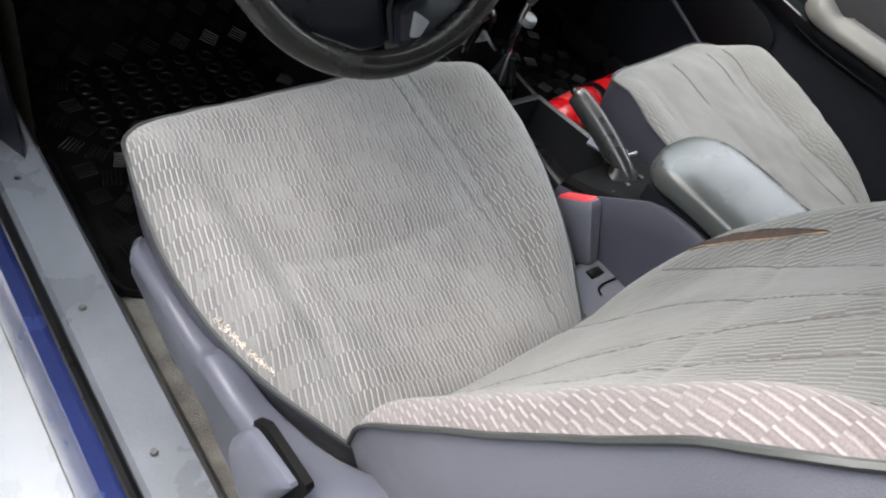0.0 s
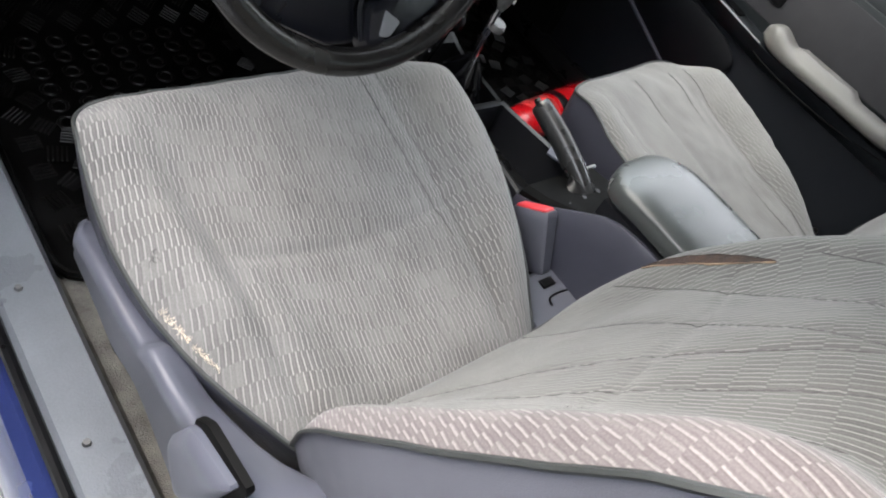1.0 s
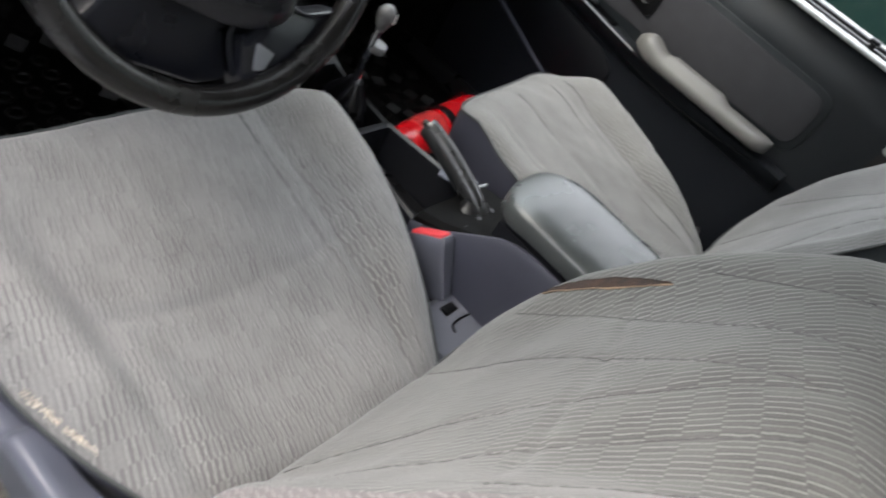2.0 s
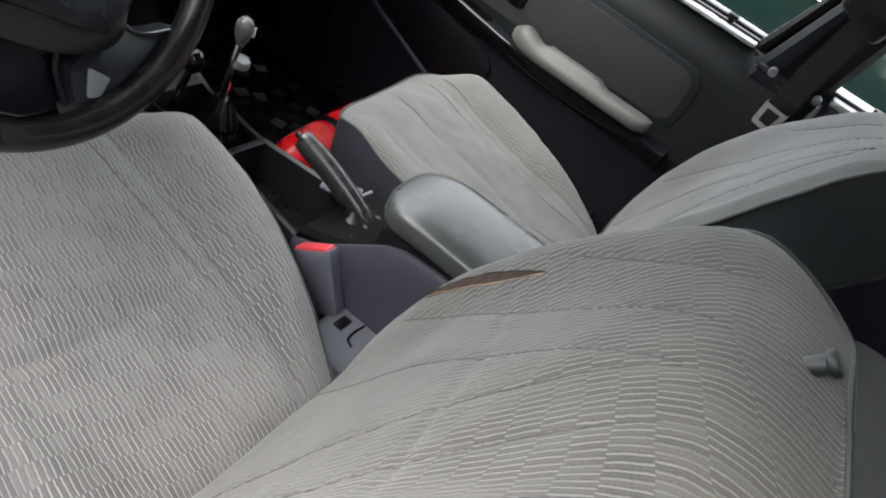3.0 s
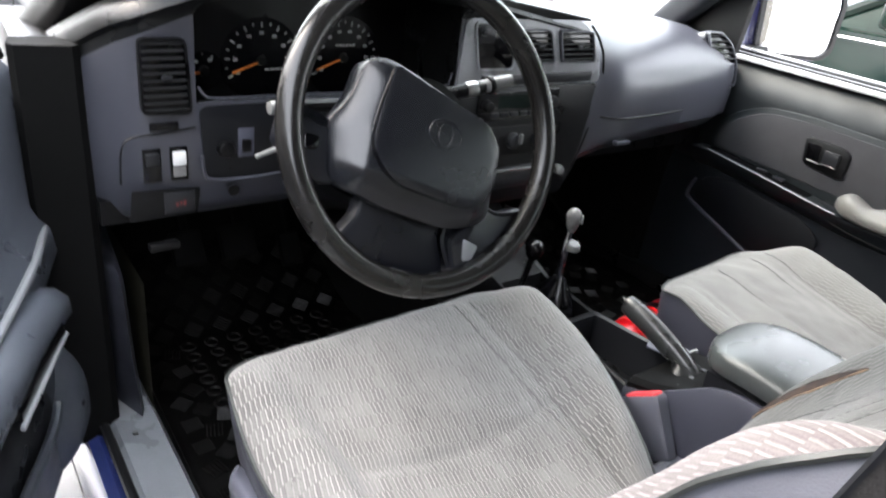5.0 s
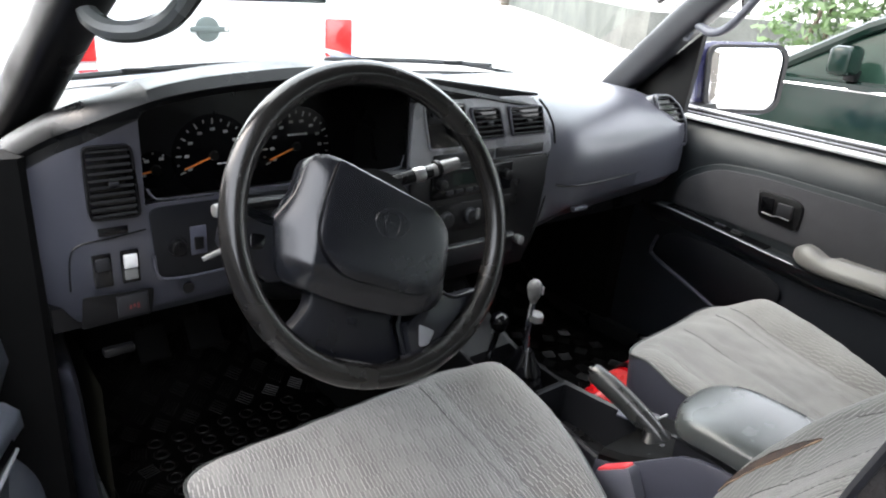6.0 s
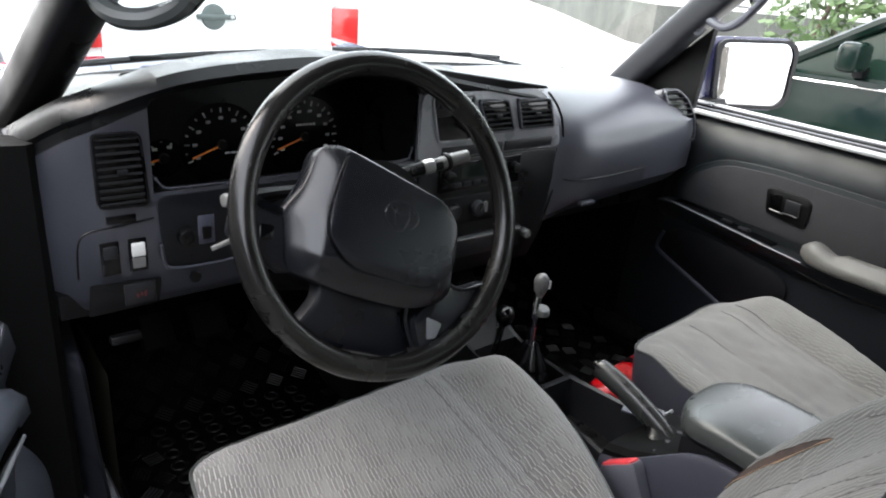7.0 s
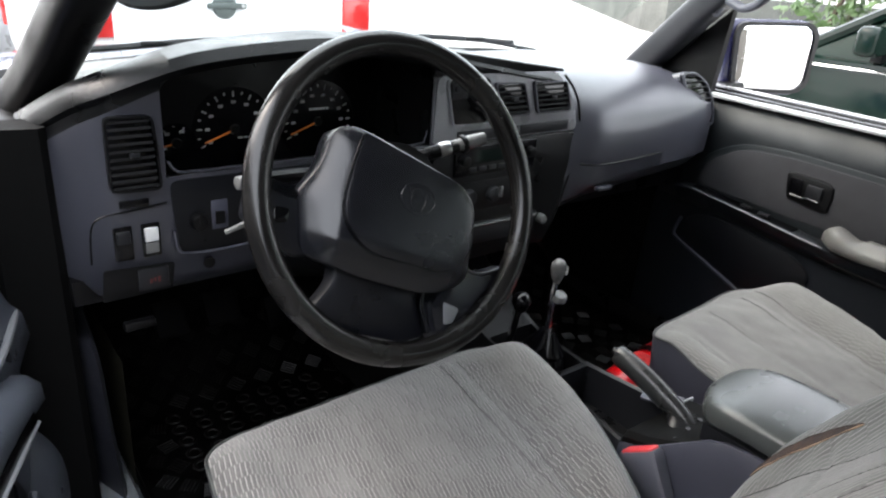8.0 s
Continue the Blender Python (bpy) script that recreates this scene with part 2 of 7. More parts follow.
def link(name, bm, material, smooth=35):
    me = bpy.data.meshes.new(name)
    bmesh.ops.recalc_face_normals(bm, faces=bm.faces)
    bm.to_mesh(me)
    bm.free()
    me.materials.append(material)
    if smooth:
        me.shade_smooth()
        me.set_sharp_from_angle(angle=radians(smooth))
    return new(name, me)


def thing(name, at, label, category, group="", kind=""):
    ob = new(name)
    ob.location = at
    ob.empty_display_size = 0.05
    ORIGIN[ob] = Vector(at)
    return tagged(ob, label, category, group, kind)


def part(name, bm, material, parent, label="", m=None, smooth=35):
    """One mesh under a thing or a part. The bmesh is in world metres, or in the frame of m."""
    ob = link(name, bm, material, smooth)
    m = m or Matrix.Identity(4)
    ob.parent = parent
    ob.matrix_basis = Matrix.Translation(-ORIGIN[parent]) @ m if parent in ORIGIN else parent_inv(parent) @ m
    WORLD[ob] = m
    return tagged(ob, label)


WORLD = {}


def parent_inv(p):
    return WORLD[p].inverted()


def single(name, bm, material, label, category, group="", kind="", m=None, smooth=35):
    """A thing that is one mesh."""
    ob = link(name, bm, material, smooth)
    ob.matrix_basis = m or Matrix.Identity(4)
    WORLD[ob] = m or Matrix.Identity(4)
    return tagged(ob, label, category, group, kind)


def move(bm, m):
    bmesh.ops.transform(bm, matrix=m, verts=bm.verts)
    return bm


def box(lo, hi, bevel=0.0, seg=2):
    bm = bmesh.new()
    c, s = [(a + b) / 2 for a, b in zip(lo, hi)], [abs(b - a) for a, b in zip(lo, hi)]
    bmesh.ops.create_cube(bm, size=1, matrix=Matrix.Translation(c) @ Matrix.Diagonal((*s, 1)))
    if bevel:
        bmesh.ops.bevel(bm, geom=bm.edges[:], offset=bevel, segments=seg, profile=0.5, affect="EDGES")
    return bm


def join(*bms):
    out = bmesh.new()
    for b in bms:
        me = bpy.data.meshes.new("tmp")
        b.to_mesh(me)
        b.free()
        out.from_mesh(me)
        bpy.data.meshes.remove(me)
    return out


def cyl(p, q, r1, r2=None, n=20, bevel=0.0):
    p, q = Vector(p), Vector(q)
    bm = bmesh.new()
    m = Matrix.Translation((p + q) / 2) @ (q - p).to_track_quat("Z", "Y").to_matrix().to_4x4()
    bmesh.ops.create_cone(bm, cap_ends=True, segments=n, radius1=r1, radius2=r1 if r2 is None else r2, depth=(q - p).length, matrix=m)
    if bevel:
        es = [e for e in bm.edges if len(e.link_faces) == 2 and any(len(f.verts) == n for f in e.link_faces)]
        bmesh.ops.bevel(bm, geom=es, offset=bevel, segments=2, profile=0.5, affect="EDGES")
    return bm


def loft(rings, closed=True, caps=True, first=True):
    """Skin through rings of the same number of points."""
    bm = bmesh.new()
    vs = [[bm.verts.new(p) for p in r] for r in rings]
    n = len(rings[0])
    for a, b in zip(vs, vs[1:]):
        for i in range(n if closed else n - 1):
            j = (i + 1) % n
            bm.faces.new((a[i], a[j], b[j], b[i]))
    if caps and closed:
        if first:
            bm.faces.new(vs[0][::-1])
        bm.faces.new(vs[-1])
    return bm


def smooth_path(pts, n=8):
    """Catmull-Rom through points."""
    pts = [Vector(p) for p in pts]
    out = []
    for i in range(len(pts) - 1):
        a, b, c, d = pts[max(i - 1, 0)], pts[i], pts[i + 1], pts[min(i + 2, len(pts) - 1)]
        for k in range(n):
            t = k / n
            out.append(0.5 * (2 * b + (c - a) * t + (2 * a - 5 * b + 4 * c - d) * t * t + (3 * b - a - 3 * c + d) * t ** 3))
    return out + [pts[-1]]


def tube(pts, r, n=10, closed=False, flat=1.0, up=(0, 0, 1)):
    """A round or flattened rod along points; r may be a list."""
    pts = [Vector(p) for p in pts]
    rings = []
    N = len(pts)
    for i, p in enumerate(pts):
        a, b = pts[(i - 1) % N if closed else max(i - 1, 0)], pts[(i + 1) % N if closed else min(i + 1, N - 1)]
        t = (b - a).normalized()
        s = t.cross(Vector(up))
        s = s.normalized() if s.length > 1e-4 else t.orthogonal().normalized()
        u = s.cross(t)
        rr = r[i] if isinstance(r, (list, tuple)) else r
        rings.append([p + s * (rr * math.cos(k * math.tau / n)) + u * (rr * flat * math.sin(k * math.tau / n)) for k in range(n)])
    if closed:
        return loft(rings + [rings[0]], caps=False)
    return loft(rings)


def rpoly(pts, n=6):
    """A closed outline with rounded corners from (x, y, radius)."""
    out = []
    N = len(pts)
    for i, (x, y, r) in enumerate(pts):
        p, a, b = Vector((x, y)), Vector(pts[i - 1][:2]), Vector(pts[(i + 1) % N][:2])
        da, db = (a - p), (b - p)
        r = min(r, da.length * 0.49, db.length * 0.49)
        if r < 1e-5:
            out.append(p)
            continue
        p1, p2 = p + da.normalized() * r, p + db.normalized() * r
        for k in range(n + 1):
            t = k / n
            out.append(p1 * (1 - t) ** 2 + p * 2 * t * (1 - t) + p2 * t * t)
    return out


def resample(pts, step):
    """Even points along a closed outline."""
    L = [0.0]
    N = len(pts)
    for i in range(N):
        L.append(L[-1] + (pts[(i + 1) % N] - pts[i]).length)
    n = max(int(L[-1] / step), 12)
    out, j = [], 0
    for k in range(n):
        d = L[-1] * k / n
        while L[j + 1] < d:
            j += 1
        t = (d - L[j]) / max(L[j + 1] - L[j], 1e-9)
        out.append(pts[j].lerp(pts[(j + 1) % N], t))
    return out


def plate(outline, depth, m=None, bevel=0.003, z0=0.0):
    """An outline in the local xy plane made solid from z0 to z0 + depth, front edge rounded. m places it."""
    c = sum(outline, Vector((0, 0))) / len(outline)

    def ring(z, inset):
        out = []
        N = len(outline)
        for i, p in enumerate(outline):
            t = (outline[(i + 1) % N] - outline[i - 1]).normalized()
            nrm = Vector((t.y, -t.x))
            if nrm.dot(p - c) < 0 and bevel < 0.02:
                pass
            out.append(Vector((*(p - nrm * inset), z)))
        return out

    area = sum(outline[i - 1].x * outline[i].y - outline[i].x * outline[i - 1].y for i in range(len(outline)))
    if area < 0:
        outline = outline[::-1]
    rings = [ring(z0, 0), ring(z0 + depth - bevel, 0), ring(z0 + depth - bevel * 0.3, bevel * 0.3), ring(z0 + depth, bevel)] if bevel else [ring(z0, 0), ring(z0 + depth, 0)]
    bm = loft(rings)
    return move(bm, m) if m else bm


def frame_ring(outer, inner, depth, m=None, z0=0.0):
    """A frame between two outlines of the same number of points."""
    rings = [[Vector((*p, z)) for p in o] for o, z in ((outer, z0), (outer, z0 + depth), (inner, z0 + depth), (inner, z0))]
    bm = loft(rings + [rings[0]], caps=False)
    return move(bm, m) if m else bm


def dome(outline, height, rings=14, centre=None, skirt=(), spread=None):
    """A cushion over an outline in the local xy plane; height(x, y, r) with r from 0 at the middle to 1 at the rim. skirt: (inset, z) rows below the rim."""
    c = Vector(centre) if centre else sum(outline, Vector((0, 0))) / len(outline)
    bm = bmesh.new()
    mid = bm.verts.new((c.x, c.y, height(c.x, c.y, 0)))
    prev = None
    for k in range(1, rings + 1):
        r = k / rings
        r = 1 - (1 - r) ** 1.5
        cur = []
        for p in outline:
            q = c.lerp(p, r)
            cur.append(bm.verts.new((q.x, q.y, height(q.x, q.y, r))))
        n = len(cur)
        for i in range(n):
            j = (i + 1) % n
            if prev:
                bm.faces.new((prev[i], cur[i], cur[j], prev[j]))
            else:
                bm.faces.new((mid, cur[i], cur[j]))
        prev = cur
    for inset, z in skirt:
        cur = []
        for p in outline:
            q = p + (c - p).normalized() * inset
            cur.append(bm.verts.new((q.x, q.y, z)))
        for i in range(n):
            j = (i + 1) % n
            bm.faces.new((prev[i], cur[i], cur[j], prev[j]))
        prev = cur
    if skirt:
        bm.faces.new(prev[::-1])
    return bm


def smooth01(a, b, x):
    t = min(max((x - a) / (b - a), 0), 1)
    return t * t * (3 - 2 * t)


def axes(origin, x, y):
    """A frame from an origin and the directions of its x and (about) y axes."""
    x = Vector(x).normalized()
    z = x.cross(Vector(y)).normalized()
    y = z.cross(x)
    m = Matrix((x, y, z)).transposed().to_4x4()
    m.translation = origin
    return m


# ---- setting: ground, floor, sills, roof, pillars ----


def setting(name, bm, material, label="", smooth=35):
    return single(name, bm, material, label, "", kind="structure", smooth=smooth)


ground = bmesh.new()
bmesh.ops.create_grid(ground, x_segments=60, y_segments=60, size=400)
for v in ground.verts:
    v.co.z = 0.0
setting("ground", ground, PALEGROUND, "pale sunlit concrete ground around the vehicles")

# car floor: carpeted pan with a raised tunnel and a toe board
FLOOR = 0.615


def floor_ring(x):
    tun = 0.12 * smooth01(0.16, 0.08, abs(x - 0.0))
    pts = [(-1.9, FLOOR + tun * 0.4), (-0.6, FLOOR + tun * 0.7), (0.1, FLOOR + tun), (0.55, FLOOR + tun * 1.2), (0.72, FLOOR + 0.12 + tun), (0.86, FLOOR + 0.38), (0.88, 1.02)]
    top = [Vector((x, y, z)) for y, z in pts]
    low = [Vector((x, y + 0.03, z - 0.05)) for y, z in pts]
    return top + low[::-1]


setting("floor", loft([floor_ring(-0.66 + 0.03 * i) for i in range(45)]), SHADECARPET, "worn carpet on the car floor, darkened for footwell shade")

side_carpet = []
for i in range(30):
    y = -0.62 + 0.0235 * i
    side_carpet.append([Vector((x, y + 0.006 * math.sin(y * 40 + x * 30), FLOOR + 0.004 + 0.004 * noise.noise((x * 25, y * 25, 2)) + (0.02 if x < -0.60 else 0))) for x in (-0.6115, -0.600, -0.585, -0.565, -0.545, -0.52)])
setting("trim", loft(side_carpet, closed=False, caps=False), CARPET, "brown-grey dusty carpet strip beside the sill")
kick_carpet = [[Vector((-0.6155, y, z)) for z in (0.62, 0.72, 0.82, 0.90)] for y in (0.33, 0.45, 0.60, 0.72)]
setting("trim", loft(kick_carpet, closed=False, caps=False), mat("olive_side_carpet", (0.020, 0.019, 0.012), 0.98, var=0.4, scale=20, grain=500, bump=0.8, spec=0.1), "olive carpet on the footwell side")

car = thing("pickup_body", (0, 0.2, 0.3), "dark blue four-wheel-drive car body with open driver's door", "car")


def sill(side):
    s = side
    ys = [-1.2 + 0.05 * i for i in range(39)]

    def ring(y):
        sag = 0.002 * math.sin(y * 9)
        pts = [(0.612, 0.612), (0.612, 0.655), (0.620, 0.668), (0.680, 0.672), (0.688, 0.664), (0.690, 0.600)]
        return [Vector((s * x, y, z + sag)) for x, z in pts]

    # passenger side plate is black to stand in for the shade there
    ob = part("scuff_plate", loft([ring(y) for y in ys]), SCUFF if s < 0 else RUBBER, car, "grey plastic scuff plate with screws" if s < 0 else "passenger sill plate, black to stand in for the shade")
    part("door_seal", tube([(s * 0.694, y, 0.667 + 0.002 * math.sin(13 * y)) for y in ys], 0.0075, 8), RUBBER, car)

    def rocker(y):
        pts = [(0.690, 0.645), (0.706, 0.650), (0.720, 0.642), (0.732, 0.615), (0.738, 0.570), (0.738, 0.47), (0.72, 0.42), (0.690, 0.42)]
        return [Vector((s * x, y, z)) for x, z in pts]

    part("rocker_panel", loft([rocker(y) for y in ys]), BLUE, car, "glossy blue painted door sill")

    def lower(y):
        pts = [(0.7395, 0.545), (0.752, 0.530), (0.78, 0.515), (0.88, 0.505), (0.90, 0.485), (0.88, 0.455), (0.7395, 0.45)]
        return [Vector((s * x, y, z)) for x, z in pts]

    part("side_step", loft([lower(y) for y in ys]), WHITE, car, "pale silver side step")
    return ob


scuff = sill(-1)
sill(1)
for y in (-0.42, -0.192, 0.027, 0.27):
    sc = part("screw", join(cyl((-0.659, y, 0.671), (-0.659, y, 0.675), 0.0048, 0.0038, 14), box((-0.6625, y - 0.0006, 0.6746), (-0.6555, y + 0.0006, 0.6754))), SCREW, car)

roof_rings = []
for i in range(21):
    x = -0.60 + 0.06 * i
    z = 1.665 - 0.05 * abs(x / 0.6) ** 3
    roof_rings.append([Vector((x, 0.06, z - 0.02)), Vector((x, -0.3, z + 0.01)), Vector((x, -2.2, z)), Vector((x, -2.2, z + 0.04)), Vector((x, -0.3, z + 0.05)), Vector((x, 0.06, z + 0.02))])
single("ceiling", loft(roof_rings), HEADLINER, "pale cloth headliner under the roof", "", kind="structure")


def pillar(name, path, w, d, material, label="", side=1):
    """A pillar of trim along points: w across, d deep, with rounded edges."""
    rings = []
    pts = smooth_path(path, 6)
    for i, p in enumerate(pts):
        t = (pts[min(i + 1, len(pts) - 1)] - pts[max(i - 1, 0)]).normalized()
        s = Vector((1, 0, 0))
        s = (s - t * s.dot(t)).normalized()
        u = s.cross(t)
        ring = rpoly([(-w / 2, -d / 2, d * 0.4), (w / 2, -d / 2, d * 0.4), (w / 2, d / 2, d * 0.3), (-w / 2, d / 2, d * 0.3)], 4)
        rings.append([p + s * q.x + u * q.y for q in ring])
    return part(name, loft(rings), material, car, label)


for s in (-1, 1):
    pillar("windscreen_pillar", [(s * 0.70, 0.56, 1.20), (s * 0.655, 0.45, 1.29), (s * 0.60, 0.24, 1.47), (s * 0.545, 0.03, 1.63)], 0.06, 0.07, mat("dark_pillar_plastic", (0.022, 0.023, 0.027), 0.4, spec=0.4, grain=1000, bump=0.15) if s > 0 else BLACK)
    # roof rail and the rear of the cabin
    part("roof_rail", tube(smooth_path([(s * 0.55, 0.05, 1.63), (s * 0.57, -0.5, 1.655), (s * 0.57, -1.2, 1.65), (s * 0.56, -2.1, 1.62)], 6), 0.045, 10), TRIM, car)
    part("rear_pillar", loft([[Vector((s * x, y, z)) for x, y in ((0.60, -2.2), (0.60, -1.75), (0.68, -1.75), (0.68, -2.2))] for z in (0.6, 1.2, 1.66)]), TRIM, car)

# ---- passenger door ----
passenger_door = thing("passenger_door", (0.68, 0, 0.62), "closed dark grey passenger door trim with cloth insert and open window", "car door")
BELT = 1.222


def door_panel_x(y, z):
    """Inner face of the right door."""
    x = 0.655 - 0.018 * smooth01(1.06, 0.75, z) + 0.034 * max((z - 1.150) / 0.072, 0) ** 2
    return x


rings = []
for i in range(41):
    y = 0.36 - 0.0225 * i
    rr = []
    zs = [0.66, 0.70, 0.80, 0.90, 0.98, 1.02, 1.04, 1.10, 1.15, 1.165, 1.18, 1.192, 1.202, 1.211, 1.218, BELT]
    for z in zs:
        rr.append(Vector((door_panel_x(y, z), y, z)))
    rr += [Vector((0.70, y, BELT)), Vector((0.72, y, 1.20)), Vector((0.72, y, 0.66))]
    rings.append(rr)
panel = part("door_panel", loft(rings), DOORTRIM, passenger_door, "green-grey moulded plastic door panel, darkened for shade")
panel.data.materials.append(mat("lower_door_trim", (0.009, 0.0105, 0.0135), 0.45, spec=0.2, grain=1000, bump=0.2))
for p in panel.data.polygons:
    p.material_index = 1 if p.center.z < 0.97 else 0
part("window_channel", join(box((0.700, -0.56, 1.205), (0.715, 0.40, 1.236), 0.003), box((0.728, -0.56, 1.20), (0.745, 0.40, 1.24), 0.004)), RUBBER, passenger_door)
# strip colour is raised to carry the sky light along the door top
part("window_sill", box((0.668, -0.46, 1.2235), (0.6990, 0.37, 1.232), 0.004), mat("sky_lit_sill_plastic", (0.42, 0.43, 0.42), 0.25, var=0.15, bump=0.05), passenger_door, "window sill strip, pale with sky light painted in")
part("belt_moulding", box((0.746, -0.62, 1.185), (0.796, 0.45, 1.236), 0.008), SILVER, passenger_door, "bright outer belt moulding")
part("outer_skin", loft([[Vector((x, y, z)) for x, z in ((0.745, 1.185), (0.79, 1.15), (0.82, 1.0), (0.81, 0.7), (0.77, 0.6), (0.73, 0.62), (0.722, 1.18))] for y in (-0.6, 0.0, 0.45)]), BLUE, passenger_door)
# ---- seats ----


def gauss(d, s):
    return math.exp(-(d / s) ** 2)


def table(x, rows):
    """Linear between rows of (x, value), eased."""
    if x <= rows[0][0]:
        return rows[0][1]
    for (a, va), (b, vb) in zip(rows, rows[1:]):
        if x <= b:
            return va + (vb - va) * (x - a) / (b - a)
    return rows[-1][1]


def curve(x, rows):
    """A smooth curve through rows of (x, value)."""
    if x <= rows[0][0]:
        return rows[0][1]
    for i in range(len(rows) - 1):
        (a, va), (b, vb) = rows[i], rows[i + 1]
        if x <= b:
            m0 = (vb - rows[max(i - 1, 0)][1]) / (b - rows[max(i - 1, 0)][0])
            j = min(i + 2, len(rows) - 1)
            m1 = (rows[j][1] - va) / (rows[j][0] - a)
            t, h = (x - a) / (b - a), b - a
            return (2 * t ** 3 - 3 * t * t + 1) * va + (t ** 3 - 2 * t * t + t) * h * m0 + (3 * t * t - 2 * t ** 3) * vb + (t ** 3 - t * t) * h * m1
    return rows[-1][1]


def stitched(height, lines, ob, m):
    """Sewn seams along a cushion: (x, y from, y to, narrowing) each."""
    for x0, ya, yb, nar in lines:
        pts = []
        for k in range(41):
            y = ya + (yb - ya) * k / 40
            x = x0 * table(y, ((-0.47, nar), (-0.30, (nar + 1) / 2 + 0.04), (-0.15, 1.0)))
            pts.append(Vector((x, y, height(x, y, 0.5) + (0.0002 if k % 2 else 0.0009))))
        part("seam", tube(pts, 0.0007, 5), THREAD, ob, m=m)


def LEFTSEAM(y):
    return table(y, ((-0.45, -0.152), (-0.41, -0.158), (-0.27, -0.166), (-0.15, -0.170)))


THREAD = mat("dark_seam_thread", (0.085, 0.084, 0.082), 0.9)


def seat(cx, fy, label, worn):
    """A car seat: cushion, skirt, reclined backrest with side bolsters, piping, headrest sleeves and rails."""
    ob = thing("car_seat", (cx, fy - 0.25, FLOOR), label, "car seat", "front seats")
    mc = pose(cx, fy, 0.912, 5.0)
    half = rpoly([(-0.232, 0.0, 0.075), (0.254, 0.018, 0.085), (0.284, -0.09, 0.07), (0.278, -0.16, 0.06), (0.236, -0.275, 0.06), (0.184, -0.385, 0.06), (0.140, -0.47, 0.04), (-0.172, -0.47, 0.04), (-0.215, -0.375, 0.06), (-0.246, -0.285, 0.06), (-0.257, -0.19, 0.06), (-0.250, -0.10, 0.06)], 6)
    if not worn:
        half = rpoly([(-0.200, -0.002, 0.070), (0.125, 0.028, 0.12), (0.182, -0.045, 0.10), (0.195, -0.15, 0.08), (0.152, -0.285, 0.06), (0.112, -0.385, 0.06), (0.084, -0.47, 0.04), (-0.150, -0.47, 0.04), (-0.190, -0.375, 0.06), (-0.216, -0.285, 0.06), (-0.226, -0.19, 0.06), (-0.220, -0.10, 0.06)], 6)
    out = resample(half, 0.011)
    chan = (0.062, 0.150) if not worn else (0.150,)

    def top(x, y, r):
        wid = table(y, ((-0.47, 0.140), (-0.385, 0.172), (-0.275, 0.218), (-0.16, 0.255), (0.0, 0.25)))
        right, left = x - wid * (1.07 if worn else 0.72) + 0.033, -x - wid + 0.030
        run = smooth01(0.0, -0.07, y) * smooth01(-0.47, -0.30, y)
        z = 0.006 * (1 - r) + 0.034 * gauss(right, 0.05) * run + 0.020 * gauss(left, 0.045) * run
        z += 0.010 * gauss(y + 0.05, 0.06)
        z -= 0.016 * gauss(y + 0.33, 0.10) * gauss(x + 0.02, 0.11)
        for c in chan:
            k = c * table(y, ((-0.47, 0.62), (-0.30, 0.85), (-0.15, 1.0)))
            z -= (0.007 if worn else 0.0018) * gauss(x - k if worn else abs(x) - k, 0.0085) * smooth01(0.0, -0.04, y)
        if worn:
            k = LEFTSEAM(y)
            z -= 0.0085 * gauss(x - k, 0.013) * smooth01(-0.10, -0.20, y) * smooth01(-0.47, -0.44, y)
            z += 0.006 * gauss(x - k + 0.035, 0.022) * smooth01(-0.10, -0.20, y)
        if not worn:
            z -= 0.009 * gauss(x - 0.088 * table(y, ((-0.47, 0.62), (-0.30, 0.85), (-0.15, 1.0))), 0.014) * smooth01(-0.04, -0.16, y)
        z -= 0.004 * gauss((x if worn else abs(x)) - 0.172 * table(y, ((-0.47, 0.65), (-0.30, 0.86), (-0.15, 1.0))), 0.004) * smooth01(0.0, -0.04, y)
        z -= (0.0045 if worn else 0.002) * gauss(y + 0.262 - 0.02 * (x / 0.16) ** 2, 0.008) * smooth01(0.175, 0.14, abs(x))
        z += 0.0032 * noise.noise((x * 12 + cx * 7, y * 12, 1.3)) + 0.0016 * noise.noise((x * 38, y * 38, cx))
        return z - 0.024 * r ** 12

    stitched(top, ((0.150, -0.03, -0.42, 0.62), (0.118, -0.03, -0.30, 0.80)) if worn else ((0.040, -0.03, -0.40, 0.62), (-0.062, -0.03, -0.40, 0.62), (0.088, -0.03, -0.42, 0.62)), ob, mc)
    part("cushion", dome(out, top, 40, (0, -0.22)), CLOTH if worn else CLOTH_FADED, ob, "grey patterned woven cloth cushion", m=mc, smooth=60)
    rim = [Vector((p.x, p.y, top(p.x, p.y, 1) + 0.001)) for p in out]
    part("piping", tube(rim, 0.0028, 6, closed=True), PIPING, ob, m=mc)
    c0 = Vector((0, -0.22))
    sk = []
    for inset, dz in ((0.001, 0.0), (0.000, -0.014), (0.004, -0.045), (0.016, -0.125), (0.05, -0.135)):
        sk.append([Vector((*(p + (c0 - p).normalized() * inset), top(p.x, p.y, 1) * max(0, 1 + dz / 0.08) + dz)) for p in out])
    part("cushion_skirt", loft(sk, first=False), TRIM, ob, "blue-grey vinyl cushion side", m=mc)

    R = radians(30)
    mb = axes((cx, fy - 0.452, 0.885), (-1, 0, 0), (0, -math.sin(R), math.cos(R)))
